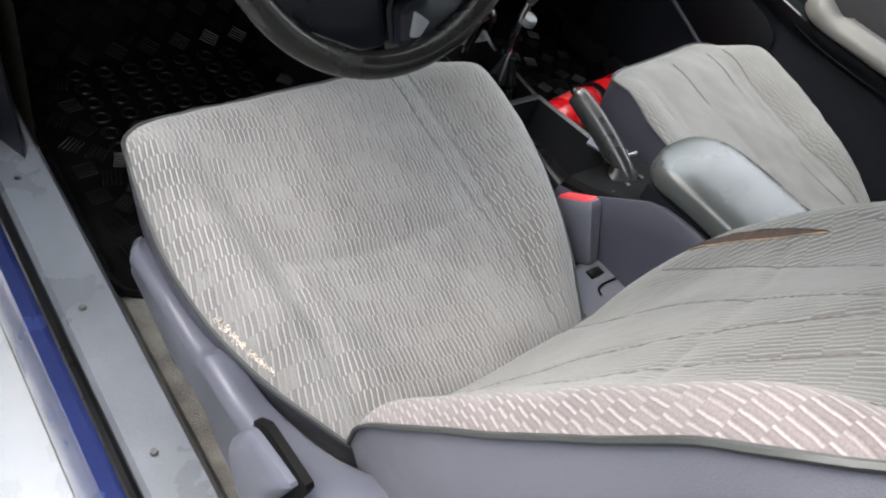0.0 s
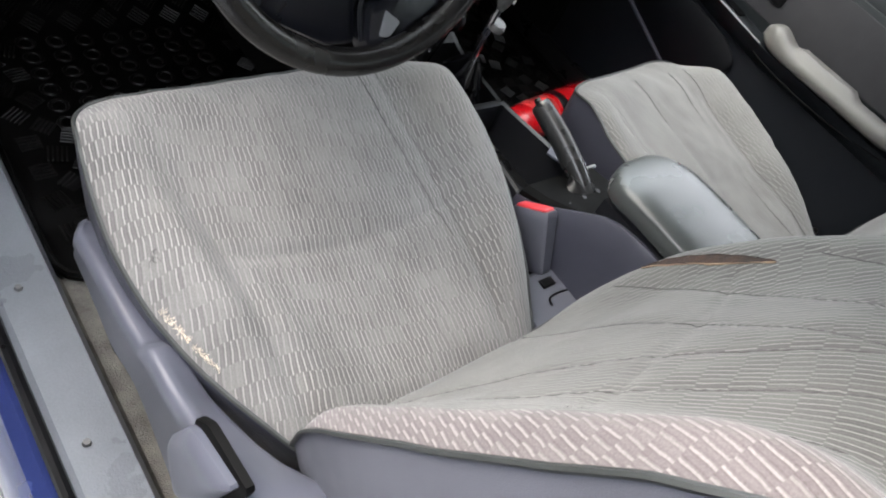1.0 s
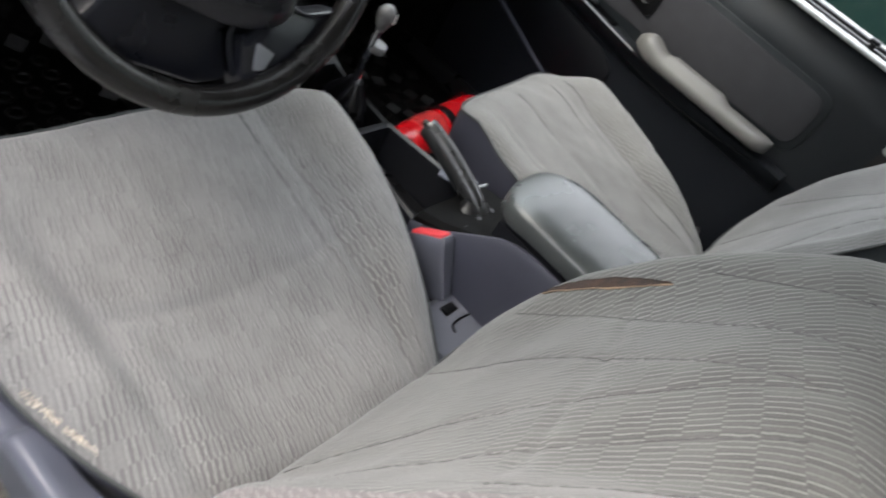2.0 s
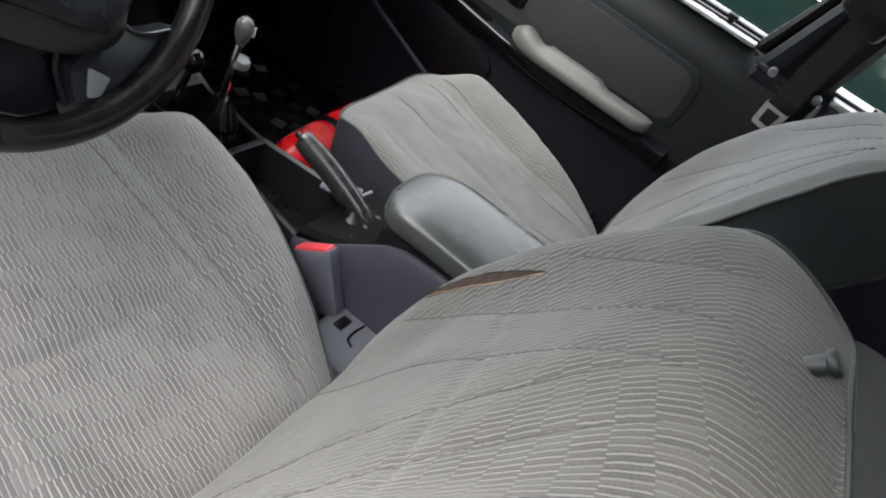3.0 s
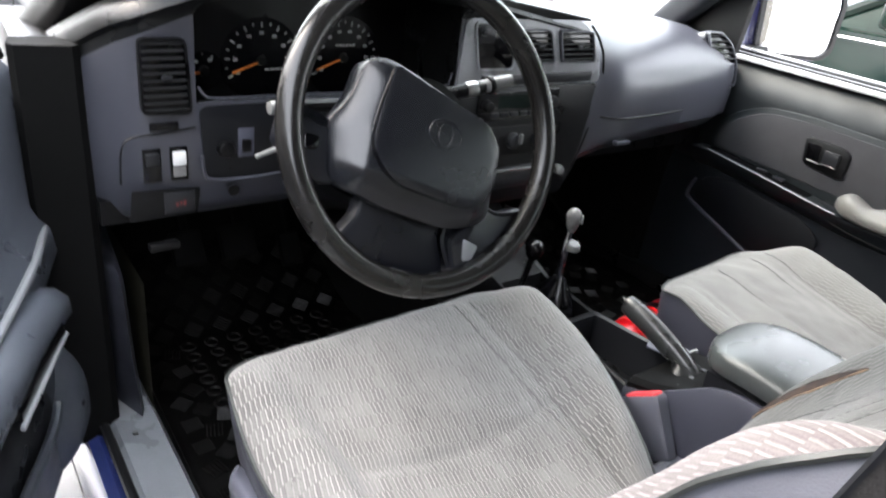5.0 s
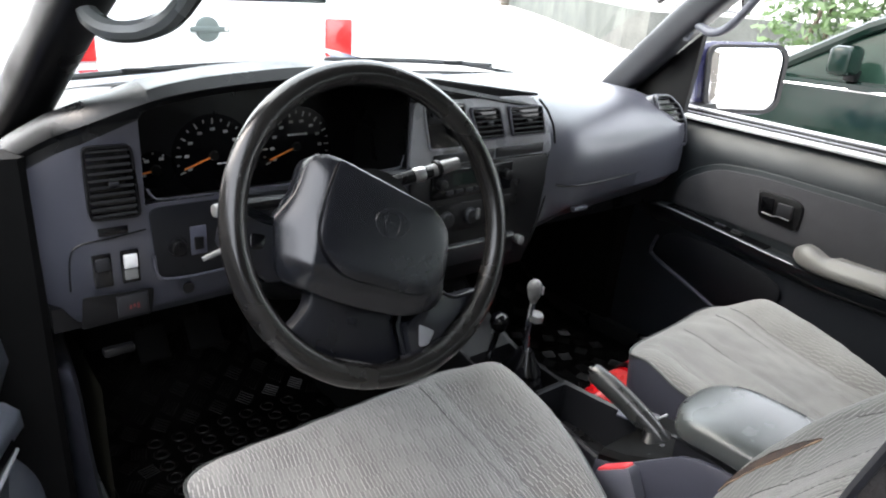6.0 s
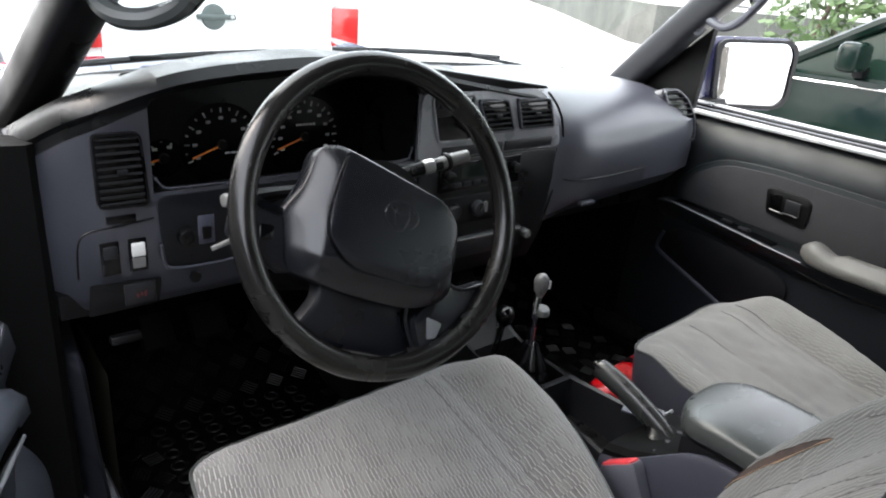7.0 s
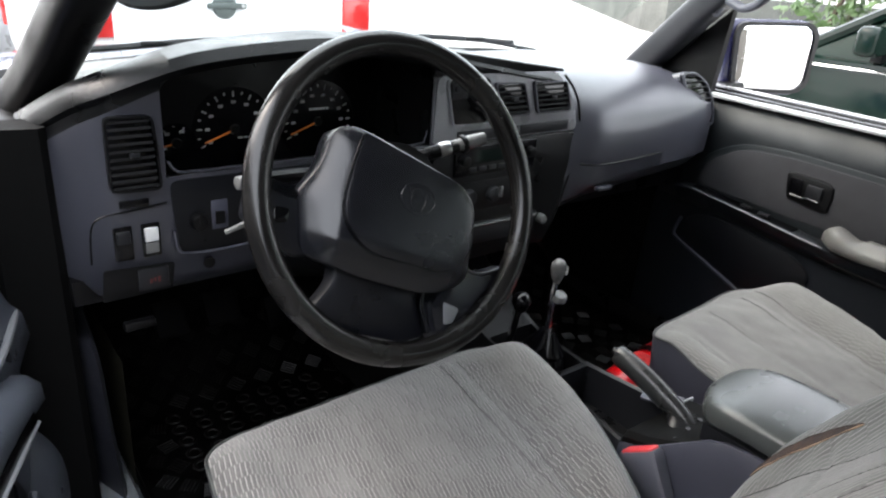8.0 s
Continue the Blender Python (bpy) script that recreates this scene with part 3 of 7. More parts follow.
    half = rpoly([(-0.190, -0.03, 0.03), (0.190, -0.03, 0.03), (0.211, 0.06, 0.05), (0.223, 0.17, 0.08), (0.226, 0.33, 0.08), (0.225, 0.455, 0.04), (0.195, 0.500, 0.035), (-0.185, 0.487, 0.055), (-0.218, 0.43, 0.05), (-0.232, 0.33, 0.08), (-0.230, 0.17, 0.08), (-0.216, 0.06, 0.05)], 6)
    outb = resample(half, 0.011)
    crest_left = ((-0.03, 0.004), (0.02, 0.022), (0.05, 0.034), (0.10, 0.043), (0.20, 0.045), (0.30, 0.044), (0.41, 0.043), (0.44, 0.040), (0.46, 0.034), (0.48, 0.023), (0.490, 0.010), (0.496, -0.03), (0.50, -0.085))
    crest = ((-0.03, 0.004), (0.02, 0.022), (0.06, 0.034), (0.1, 0.043), (0.19, 0.054), (0.29, 0.049), (0.37, 0.033), (0.427, 0.016), (0.455, -0.004), (0.468, -0.024), (0.478, -0.05), (0.487, -0.085))
    middle = ((-0.03, 0.0), (0.1, 0.012), (0.2, 0.020), (0.3, 0.020), (0.37, 0.014), (0.427, 0.003), (0.455, -0.010), (0.468, -0.027), (0.478, -0.05), (0.487, -0.085))

    channels = ((0.102, 0.23), (0.200, 0.32), (0.275, 0.33))

    def front(x, y, r):
        ax = abs(x)
        left = smooth01(0.08, 0.19, x)
        c, m0 = curve(y, crest) * (1 - left) + curve(y, crest_left) * left, curve(y, middle)
        z = m0 + (c - m0) * min(1, gauss(min(ax - 0.202, 0), 0.055))
        z -= (0.016 - 0.009 * left) * smooth01(0.200 - 0.008 * left, 0.232 - 0.008 * left, ax) * (left + (1 - left) * smooth01(0.48, 0.44, y))
        for a, b in channels:
            z -= 0.0016 * gauss(ax - a + b * y, 0.0045) * smooth01(0.185, 0.165, ax)
        z -= 0.0022 * gauss(y - 0.278 - 0.20 * x, 0.005) * smooth01(0.16, 0.14, ax)
        z += 0.0028 * noise.noise((x * 12 + cx * 5, y * 12, 4.2)) + 0.0006 * noise.noise((x * 40, y * 40, cx + 3))
        if worn:
            z -= 0.014 * gauss(ax - 0.212, 0.008) * gauss(y - 0.18, 0.06) * (1 if x < 0 else 0)
        return z - 0.006 * r ** 14

    for a, b in channels:
        for s in (-1, 1):
            line = [(s * (a - b * y), y) for y in [max(0.0, (a - 0.17) / b) + 0.004 * k for k in range(110)] if y < 0.445]
            part("seam", tube([Vector((x, y, front(x, y, 0.5) + (0.0002 if k % 2 else 0.0008))) for k, (x, y) in enumerate(line)], 0.0006, 5), THREAD, ob, m=mb)
    backrest = part("backrest", dome(outb, front, 46, (0, 0.23)), CLOTH_BACK if worn else CLOTH_FADED, ob, "grey patterned cloth backrest with stitched channels", m=mb, smooth=60)
    if worn:
        back = backrest.data
        back.materials.append(CLOTH_LIT)
        for p in back.polygons:
            if p.center.x > table(p.center.y, ((0.30, 0.190), (0.40, 0.184), (0.47, 0.168))) + 0.006 * noise.noise((p.center.y * 9, 0, 0)):
                p.material_index = 1
    rimb = [Vector((p.x, p.y, front(p.x, p.y, 1) + 0.001)) for p in outb]
    part("backrest_piping", tube(rimb, 0.0024, 6, closed=True), PIPING, ob, m=mb)
    c1 = Vector((0, 0.23))
    sk = []
    for inset, t in ((0.002, 0.0), (0.000, 0.2), (0.001, 0.6), (0.010, 0.88), (0.045, 1.0)):
        sk.append([Vector((*(p + (c1 - p).normalized() * inset), front(p.x, p.y, 1) * (1 - t) - 0.105 * t)) for p in outb])
    part("backrest_shell", loft(sk, first=False), VINYL if worn else DARKVINYL, ob, "smooth grey vinyl side and back", m=mb)
    for x in (-0.075, 0.075):
        part("headrest_sleeve", join(cyl((x, 0.455, -0.055), (x, 0.495, -0.058), 0.007, 0.007, 14, 0.002), cyl((x, 0.490, -0.058), (x, 0.497, -0.058), 0.0100, 0.009, 14, 0.002)), DARKVINYL, ob, "grey empty headrest sleeve", m=mb)
    part("seat_frame", box((cx - 0.17, fy - 0.44, FLOOR + 0.06), (cx + 0.17, fy - 0.06, 0.80), 0.01), BLACK, ob)
    for x in (-0.17, 0.17):
        part("seat_rail", box((cx + x - 0.02, fy - 0.50, FLOOR - 0.005), (cx + x + 0.02, fy - 0.02, FLOOR + 0.062), 0.004), METAL, ob)
    return ob, mc, mb, front, top


VENTSLAT = mat("matt_black_slat", (0.0025, 0.0025, 0.003), 0.55, spec=0.15, bump=0)
DARKGREY = mat("dark_grey_plastic", (0.010, 0.0105, 0.0125), 0.38, spec=0.35)
DARKVINYL = mat("dark_grey_vinyl", (0.022, 0.026, 0.028), 0.42, var=0.12, grain=900, bump=0.25)
GREYPLASTIC = mat("pale_grey_plastic", (0.17, 0.175, 0.185), 0.4)
DX, PX = -0.352, 0.367
driver_seat, driver_mc, driver_mb, driver_front, driver_top = seat(DX, 0.088, "grey patterned cloth driver's seat, reclined, torn bolster, no headrest", True)
passenger_seat, pass_mc, pass_mb, pass_front, pass_top = seat(PX, -0.012, "grey patterned cloth passenger seat with stitched channels, no headrest", False)

# ---- steering wheel ----
TAU = 0.382
WC = Vector((-0.3533, 0, 1.2226))
mw = axes(WC, (1, 0, 0), (0, math.sin(TAU), math.cos(TAU))) @ pose(0, 0, 0, 0, 0, -24)
wheel = thing("steering_wheel", WC, "worn black leather-look steering wheel with airbag pad, turned slightly", "steering wheel")
n = 96
part("rim", tube([(0.181 * math.cos(k * math.tau / n), 0.181 * math.sin(k * math.tau / n), 0) for k in range(n)], 0.0148, 16, closed=True, flat=1.0), LEATHER, wheel, "worn shiny black rim", m=mw)


BOSSBLACK = mat("dark_spoke_plastic", (0.0045, 0.0050, 0.0075), 0.36, var=0.2, grain=900, bump=0.15, spec=0.35)
left_spoke = resample(rpoly([(-0.098, -0.020, 0.006), (-0.140, -0.030, 0.02), (-0.178, -0.012, 0.004), (-0.176, -0.066, 0.004), (-0.142, -0.082, 0.02), (-0.118, -0.098, 0.012), (-0.090, -0.088, 0.012)], 5), 0.005)
lsp = part("spoke", plate(left_spoke, 0.026, None, 0.008, -0.040), BOSSBLACK, wheel, "dark side spoke", m=mw)
part("spoke_screw_cover", plate(rpoly([(-0.131, -0.046, 0.006), (-0.150, -0.048, 0.006), (-0.146, -0.066, 0.006), (-0.130, -0.062, 0.006)], 4), 0.004, None, 0.0015, -0.016), GLOSSBLACK, lsp, m=mw)
right_spoke = resample(rpoly([(0.090, -0.056, 0.006), (0.116, -0.060, 0.012), (0.138, -0.058, 0.016), (0.176, -0.040, 0.004), (0.178, -0.075, 0.01), (0.158, -0.108, 0.02), (0.126, -0.140, 0.02), (0.094, -0.160, 0.006), (0.083, -0.148, 0.006), (0.066, -0.112, 0.010), (0.078, -0.094, 0.010)], 5), 0.005)
rsp = part("spoke", plate(right_spoke, 0.030, None, 0.009, -0.036), PADVINYL, wheel, "broad lower spoke", m=mw)
part("spoke_lip", tube(smooth_path([(0.112, -0.058, -0.010), (0.122, -0.062, -0.008), (0.138, -0.060, -0.007), (0.164, -0.047, -0.005)], 6), 0.0024, 8), PADVINYL, rsp, m=mw)
low = resample(rpoly([(-0.064, -0.086, 0.004), (0.064, -0.086, 0.004), (0.058, -0.110, 0.02), (0.082, -0.152, 0.01), (0.05, -0.166, 0.006), (-0.05, -0.166, 0.006), (-0.082, -0.152, 0.01), (-0.058, -0.110, 0.02)], 5), 0.005)
part("lower_spoke", plate(low, 0.022, None, 0.007, -0.046), BOSSBLACK, wheel, "dark lower spoke", m=mw)
part("slot_glint", plate(rpoly([(0.084, -0.106, 0.004), (0.110, -0.110, 0.004), (0.104, -0.130, 0.004), (0.090, -0.134, 0.004)], 4), 0.004, None, 0.0015, -0.009), GREYPLASTIC, wheel, "pale worn clip in the spoke slot", m=mw)
part("spoke_edge", tube(smooth_path([(0.062, -0.100, -0.020), (0.064, -0.118, -0.019), (0.080, -0.146, -0.018)], 6), 0.0022, 6), DARKGREY, wheel, "worn bright slot edge", m=mw)
hub = resample(rpoly([(-0.106, 0.057, 0.022), (-0.070, 0.057, 0.02), (0.066, 0.036, 0.02), (0.090, 0.018, 0.025), (0.104, -0.030, 0.03), (0.112, -0.078, 0.024), (0.055, -0.104, 0.03), (-0.050, -0.102, 0.03), (-0.112, -0.090, 0.016), (-0.121, -0.050, 0.02), (-0.128, -0.026, 0.008), (-0.112, 0.004, 0.03)], 6), 0.006)


def hub_z(x, y, r):
    return 0.022 - 0.034 * smooth01(0.076, 0.150, -x) - 0.020 * smooth01(0.076, 0.130, x) - 0.010 * r ** 7 - 0.010 * smooth01(-0.066, -0.10, y)


part("hub_cover", dome(hub, hub_z, 24, (0, -0.02), [(0.0, -0.030), (0.012, -0.055), (0.03, -0.07)]), PADVINYL, wheel, "dark vinyl wheel boss", m=mw, smooth=50)
pad = resample(rpoly([(-0.080, 0.051, 0.006), (0.060, 0.031, 0.014), (0.083, 0.010, 0.03), (0.090, -0.046, 0.025), (0.062, -0.075, 0.02), (-0.050, -0.075, 0.02), (-0.087, -0.046, 0.025), (-0.087, 0.0, 0.03)], 6), 0.006)
padob = part("airbag_cover", dome(pad, lambda x, y, r: hub_z(x * 0.95, y, 0.5) + 0.0066 - 0.0022 * r ** 10, 18, (0, -0.012), [(0.0, 0.0)]), PADVINYL, wheel, "dark vinyl airbag cover with a moulded emblem", m=mw, smooth=50)
part("cover_groove", tube([Vector((*(p * 1.012), hub_z(p.x, p.y, 0.6) + 0.0004)) for p in pad], 0.0013, 6, closed=True), GLOSSBLACK, padob, m=mw)
part("emblem", join(tube([(0.023 * math.cos(a * math.tau / 40), -0.002 + 0.017 * math.sin(a * math.tau / 40), 0.0288) for a in range(40)], 0.0011, 6, closed=True), tube([(0.010 * math.cos(a * math.tau / 30), -0.002 + 0.016 * math.sin(a * math.tau / 30), 0.0289) for a in range(30)], 0.0009, 6, closed=True), tube([(0.016 * math.cos(a * math.tau / 30), 0.006 + 0.006 * math.sin(a * math.tau / 30), 0.0289) for a in range(30)], 0.0009, 6, closed=True)), PADVINYL, padob, m=mw)
# column shroud behind the wheel
mcol = axes(WC, (1, 0, 0), (0, math.sin(TAU), math.cos(TAU)))
part("column_shroud", loft([[Vector((0.060 * s * math.copysign(abs(math.cos(a)) ** 0.6, math.cos(a)), -0.025 + 0.062 * s * math.copysign(abs(math.sin(a)) ** 0.6, math.sin(a)), z)) for a in [k * math.tau / 28 for k in range(28)]] for s, z in ((0.5, -0.062), (0.95, -0.066), (1.0, -0.08), (1.05, -0.16), (1.1, -0.27))]), BLACK, wheel, m=mcol)
part("hub_core", cyl((0, 0, -0.07), (0, 0, -0.02), 0.05, 0.07, 24), BLACK, wheel, m=mcol)

# ---- dashboard ----
dash = thing("dashboard", (0, 0.5, 1.0), "blue-grey moulded plastic dashboard with hooded gauges", "dashboard")


def dash_ring(x):
    """Closed profile of the dashboard at x, from the lower rear round the face to the windscreen."""
    clus = smooth01(-0.552, -0.535, x) * smooth01(-0.138, -0.152, x)
    hood = smooth01(-0.70, -0.47, x) * smooth01(-0.08, -0.16, x) + 0.25 * smooth01(-0.16, -0.08, x) * smooth01(0.17, 0.10, x)
    zt = curve(x, ((-0.69, 1.262), (-0.658, 1.300), (-0.633, 1.320), (-0.572, 1.346), (-0.507, 1.365), (-0.4, 1.376), (-0.31, 1.378), (-0.156, 1.360), (0, 1.332), (0.097, 1.315), (0.2, 1.304), (0.35, 1.302), (0.50, 1.298), (0.61, 1.283), (0.66, 1.255), (0.69, 1.20)))
    yf = curve(x, ((-0.69, 0.36), (-0.655, 0.29), (-0.62, 0.255), (-0.56, 0.25), (-0.3, 0.25), (0.12, 0.25), (0.185, 0.249), (0.235, 0.220), (0.30, 0.212), (0.40, 0.213), (0.5, 0.221), (0.6, 0.237), (0.645, 0.253), (0.672, 0.285), (0.69, 0.37)))
    zb = curve(x, ((-0.69, 1.03), (-0.1, 1.03), (0.15, 1.0), (0.25, 1.06), (0.69, 1.08)))
    yr = 0.40 * clus + yf * (1 - clus)
    lip = 0.03 * hood
    zc0 = 1.20
    pts = [(0.86, zb - 0.02), (yf + 0.10, zb - 0.03), (yf + 0.03, zb), (yf + 0.004, zb + 0.03), (yf, 1.14), (yf, zc0 - 0.008), (yf + 0.004 * clus, zc0), (yr, zc0 + 0.004 - 0.047 * clus), (yr + 0.01 * clus, min(zc0 + 0.06, zt - 0.050)), (yr + 0.01 * clus, zt - 0.042), (yf + 0.010 - lip, zt - 0.030), (yf - lip, zt - 0.019), (yf + 0.010 - lip, zt - 0.006), (yf + 0.045 - lip * 0.5, zt - 0.002), (yf + 0.13, zt - 0.03), (0.55, 1.300 - 0.03 * smooth01(0.5, 0.7, abs(x))), (0.72, 1.270 - 0.03 * smooth01(0.5, 0.7, abs(x))), (0.93, 1.222)]
    # the passenger side is one round barrel
    k = smooth01(0.145, 0.21, x)
    if k > 0:
        zs = zt - 1.311
        barrel = pts[:4] + [(yf - 0.002, 1.11), (yf - 0.004, 1.15), (yf - 0.002, 1.19), (yf + 0.006, 1.218), (yf + 0.018, 1.240 + zs * 0.6), (yf + 0.033, 1.258 + zs * 0.8), (yf + 0.052, 1.274 + zs), (yf + 0.075, 1.286 + zs), (yf + 0.105, 1.295 + zs), (yf + 0.14, 1.300 + zs), (yf + 0.20, 1.301 + zs), (0.57, 1.282 - 0.03 * smooth01(0.5, 0.7, abs(x))), (0.74, 1.262 - 0.03 * smooth01(0.5, 0.7, abs(x))), (0.93, 1.222)]
        pts = [(p[0] * (1 - k) + q[0] * k, p[1] * (1 - k) + q[1] * k) for p, q in zip(pts, barrel)]
    return [Vector((x, y, z)) for y, z in pts]


xs = sorted({round(-0.69 + 0.0115 * i, 4) for i in range(121)} | {-0.552, -0.548, -0.544, -0.538, -0.152, -0.148, -0.142, -0.138})
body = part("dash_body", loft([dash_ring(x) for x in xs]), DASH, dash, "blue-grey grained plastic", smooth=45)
body.data.materials.append(DASHTOP_SHADE)
# hood top is dark plastic; faces 6 to 9 take its colour as shade
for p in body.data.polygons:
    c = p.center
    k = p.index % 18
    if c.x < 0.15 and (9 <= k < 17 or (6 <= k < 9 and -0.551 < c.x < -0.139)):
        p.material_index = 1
# ---- dashboard details ----


def face(y, x=0.0, z=0.0):
    """A frame on a wall that faces the seats: local x right, local y up, local z towards the seats."""
    return axes((x, y, z), (1, 0, 0), (0, 0, 1))


def quad(pts, r=0.005, n=4):
    return rpoly([(x, y, r) for x, y in pts], n)


def vent(m, pts, rows, r=0.009, rimmat=None):
    """An air vent: dark duct, raised surround, level slats and a small adjuster."""
    outer = resample(quad(pts, r), 0.006)
    c = sum(outer, Vector((0, 0))) / len(outer)
    ob = part("air_vent", plate(outer, 0.003, None, 0.0006), GLOSSBLACK, dash, "black louvred air vent", m=m)
    rimmat = rimmat or DASH
    inner = [c + (p - c) * 0.93 for p in outer]
    part("surround", frame_ring(outer, inner, 0.0075), rimmat, ob, m=m)
    ys = [p.y for p in outer]
    lo, hi = min(ys), max(ys)
    for k in range(rows):
        y = lo + (hi - lo) * (k + 0.75) / (rows + 0.5)
        xs_ = []
        for a, b in zip(outer, outer[1:] + outer[:1]):
            if (a.y - y) * (b.y - y) <= 0 and a.y != b.y:
                xs_.append(a.x + (b.x - a.x) * (y - a.y) / (b.y - a.y))
        if len(xs_) >= 2:
            x0, x1 = min(xs_) + 0.004, max(xs_) - 0.004
            sl = box((x0, -0.0019, -0.0006), (x1, 0.0019, 0.0006), 0.0004, 1)
            part("slat", move(sl, pose(0, y, 0.006, -38)), VENTSLAT, ob, m=m)
    part("adjuster", box((c.x - 0.004, c.y - 0.002, 0.006), (c.x + 0.008, c.y + 0.003, 0.0105), 0.001), DARKGREY, ob, m=m)
    return ob


mf = face(0.2485)
vent(mf, [(-0.6215, 1.285), (-0.564, 1.284), (-0.559, 1.188), (-0.622, 1.190)], 10, rimmat=BLACK)
part("thumbwheel", box((-0.613, 1.168, 0.0), (-0.577, 1.178, 0.004), 0.001), GLOSSBLACK, dash, m=mf)
part("panel_seam", tube(smooth_path([(-0.652, 1.10, 0.001), (-0.648, 1.145, 0.001), (-0.635, 1.160, 0.001), (-0.60, 1.163, 0.001), (-0.555, 1.168, 0.001)], 5), 0.0014, 6), BLACK, dash, m=mf)
for x0, white in ((-0.624, False), (-0.590, True)):
    sw = part("rocker_switch", box((x0, 1.098, 0.0), (x0 + 0.023, 1.144, 0.004), 0.0015), GLOSSBLACK, dash, m=mf)
    part("rocker", join(box((x0 + 0.003, 1.122 if not white else 1.120, 0.003), (x0 + 0.020, 1.139, 0.009), 0.002)), PALEMARK if white else DARKGREY, sw, "pale grey rocker" if white else "", m=mf)
    if white:
        part("rocker_lower", box((x0 + 0.003, 1.103, 0.003), (x0 + 0.020, 1.119, 0.007), 0.002), GREYKNOB, sw, m=mf)
lp = part("lower_pocket", plate(quad([(-0.640, 1.088), (-0.551, 1.083), (-0.556, 1.046), (-0.645, 1.044)], 0.004), 0.002, None, 0.0008), BLACK, dash, "black coin pocket and blank switch", m=mf)
part("blank_switch", box((-0.600, 1.050, 0.001), (-0.560, 1.081, 0.0035), 0.001), DARKGREY, lp, m=mf)
part("mark", join(*[box((-0.585 + 0.005 * i, 1.060 + 0.002 * (i % 2), 0.003), (-0.582 + 0.005 * i, 1.066 + 0.001 * i, 0.0041)) for i in range(3)]), mat("dull_red_mark", (0.08, 0.008, 0.008), 0.5), lp, m=mf)
part("bonnet_lever", box((-0.625, 1.000, 0.0), (-0.585, 1.012, 0.014), 0.003), BLACK, dash, m=mf)
part("bolt_hole", cyl((-0.505, 1.072, 0.0), (-0.505, 1.072, 0.002), 0.008, n=16), BLACK, dash, m=mf)

# instrument cluster
mcl = face(0.398)
clu = part("gauge_panel", plate(quad([(-0.548, 1.160), (-0.142, 1.160), (-0.145, 1.330), (-0.545, 1.330)], 0.01), 0.004, None, 0.001), BLACK, dash, "black instrument cluster with white scales", m=mcl)
part("cluster_lip", tube(smooth_path([(-0.5485, 1.221, 0.148), (-0.541, 1.2095, 0.1485), (-0.525, 1.205, 0.149), (-0.45, 1.204, 0.149), (-0.30, 1.203, 0.149), (-0.165, 1.205, 0.149), (-0.150, 1.212, 0.149), (-0.145, 1.225, 0.148)], 6), 0.0016, 8), DASH, clu, "thin lower lip bead in dash plastic", m=mcl)


SCALEMARK = mat("dim_white_print", (0.30, 0.30, 0.29), 0.6, bump=0)


def gauge(cx, cz, r, a0, a1, ticks, needle):
    g = part("gauge", cyl((cx, cz, 0.003), (cx, cz, 0.0055), r * 1.12, n=40), GLOSSBLACK, clu, m=mcl)
    bars = []
    for k in range(ticks):
        a = radians(a0 + (a1 - a0) * k / (ticks - 1))
        big = k % 2 == 0
        t = box((-0.0011, r * (0.86 if big else 0.93), 0.0055), (0.0011, r, 0.0062))
        bars.append(move(t, pose(cx, cz, 0, 0, 0, math.degrees(a) - 90)))
        if big:
            q = Vector((cx + r * 0.72 * math.cos(a), cz + r * 0.72 * math.sin(a)))
            bars.append(box((q.x - 0.0035, q.y - 0.0022, 0.0055), (q.x + 0.0035, q.y + 0.0022, 0.0060)))
    tagged(part("scale", join(*bars), SCALEMARK, g, m=mcl, smooth=0), "white scale marks", kind="stuff")
    nd = box((0.0, -0.0013, 0.0075), (r * 0.86, 0.0013, 0.0085))
    part("needle", move(nd, pose(cx, cz, 0, 0, 0, needle)), ORANGE, g, "orange needle", m=mcl)
    part("needle_hub", cyl((cx, cz, 0.0055), (cx, cz, 0.0105), 0.008, 0.007, 20), BLACK, g, m=mcl)
    return g


gauge(-0.405, 1.216, 0.058, 205, -25, 17, 200)
gauge(-0.264, 1.217, 0.060, 205, -25, 19, 200)
gauge(-0.494, 1.203, 0.026, 200, 60, 5, 190)
for i in range(4):
    part("warning_lamp", box((-0.400 + 0.009 * i, 1.2015, 0.0055), (-0.393 + 0.009 * i, 1.2035, 0.0065)), PALEMARK, clu, m=mcl, smooth=0)
for i in range(6):
    part("odometer_digit", box((-0.279 + 0.006 * i, 1.236, 0.0056), (-0.2745 + 0.006 * i, 1.239, 0.0062)), PALEMARK, clu, m=mcl, smooth=0)
# dark panel under the cluster with a knob, a switch and a key collar
mk = face(0.2450)
kp = part("column_panel", plate(quad([(-0.551, 1.197), (-0.15, 1.197), (-0.15, 1.092), (-0.545, 1.092)], 0.014), 0.003, None, 0.001), mat("black_column_panel", (0.0050, 0.0054, 0.0068), 0.38, spec=0.2, grain=1000, bump=0.15), dash, "dark panel round the steering column", m=mk)
part("dimmer_knob", join(cyl((-0.518, 1.138, 0.002), (-0.518, 1.138, 0.014), 0.0125, 0.0105, 20, 0.002), box((-0.5195, 1.138, 0.014), (-0.5165, 1.150, 0.0155))), BLACK, kp, m=mk)
ss = part("small_switch", box((-0.500, 1.122, 0.001), (-0.477, 1.164, 0.004), 0.0015), TRIM, kp, m=mk)
part("button", box((-0.495, 1.130, 0.003), (-0.482, 1.148, 0.007), 0.0015), BLACK, ss, m=mk)
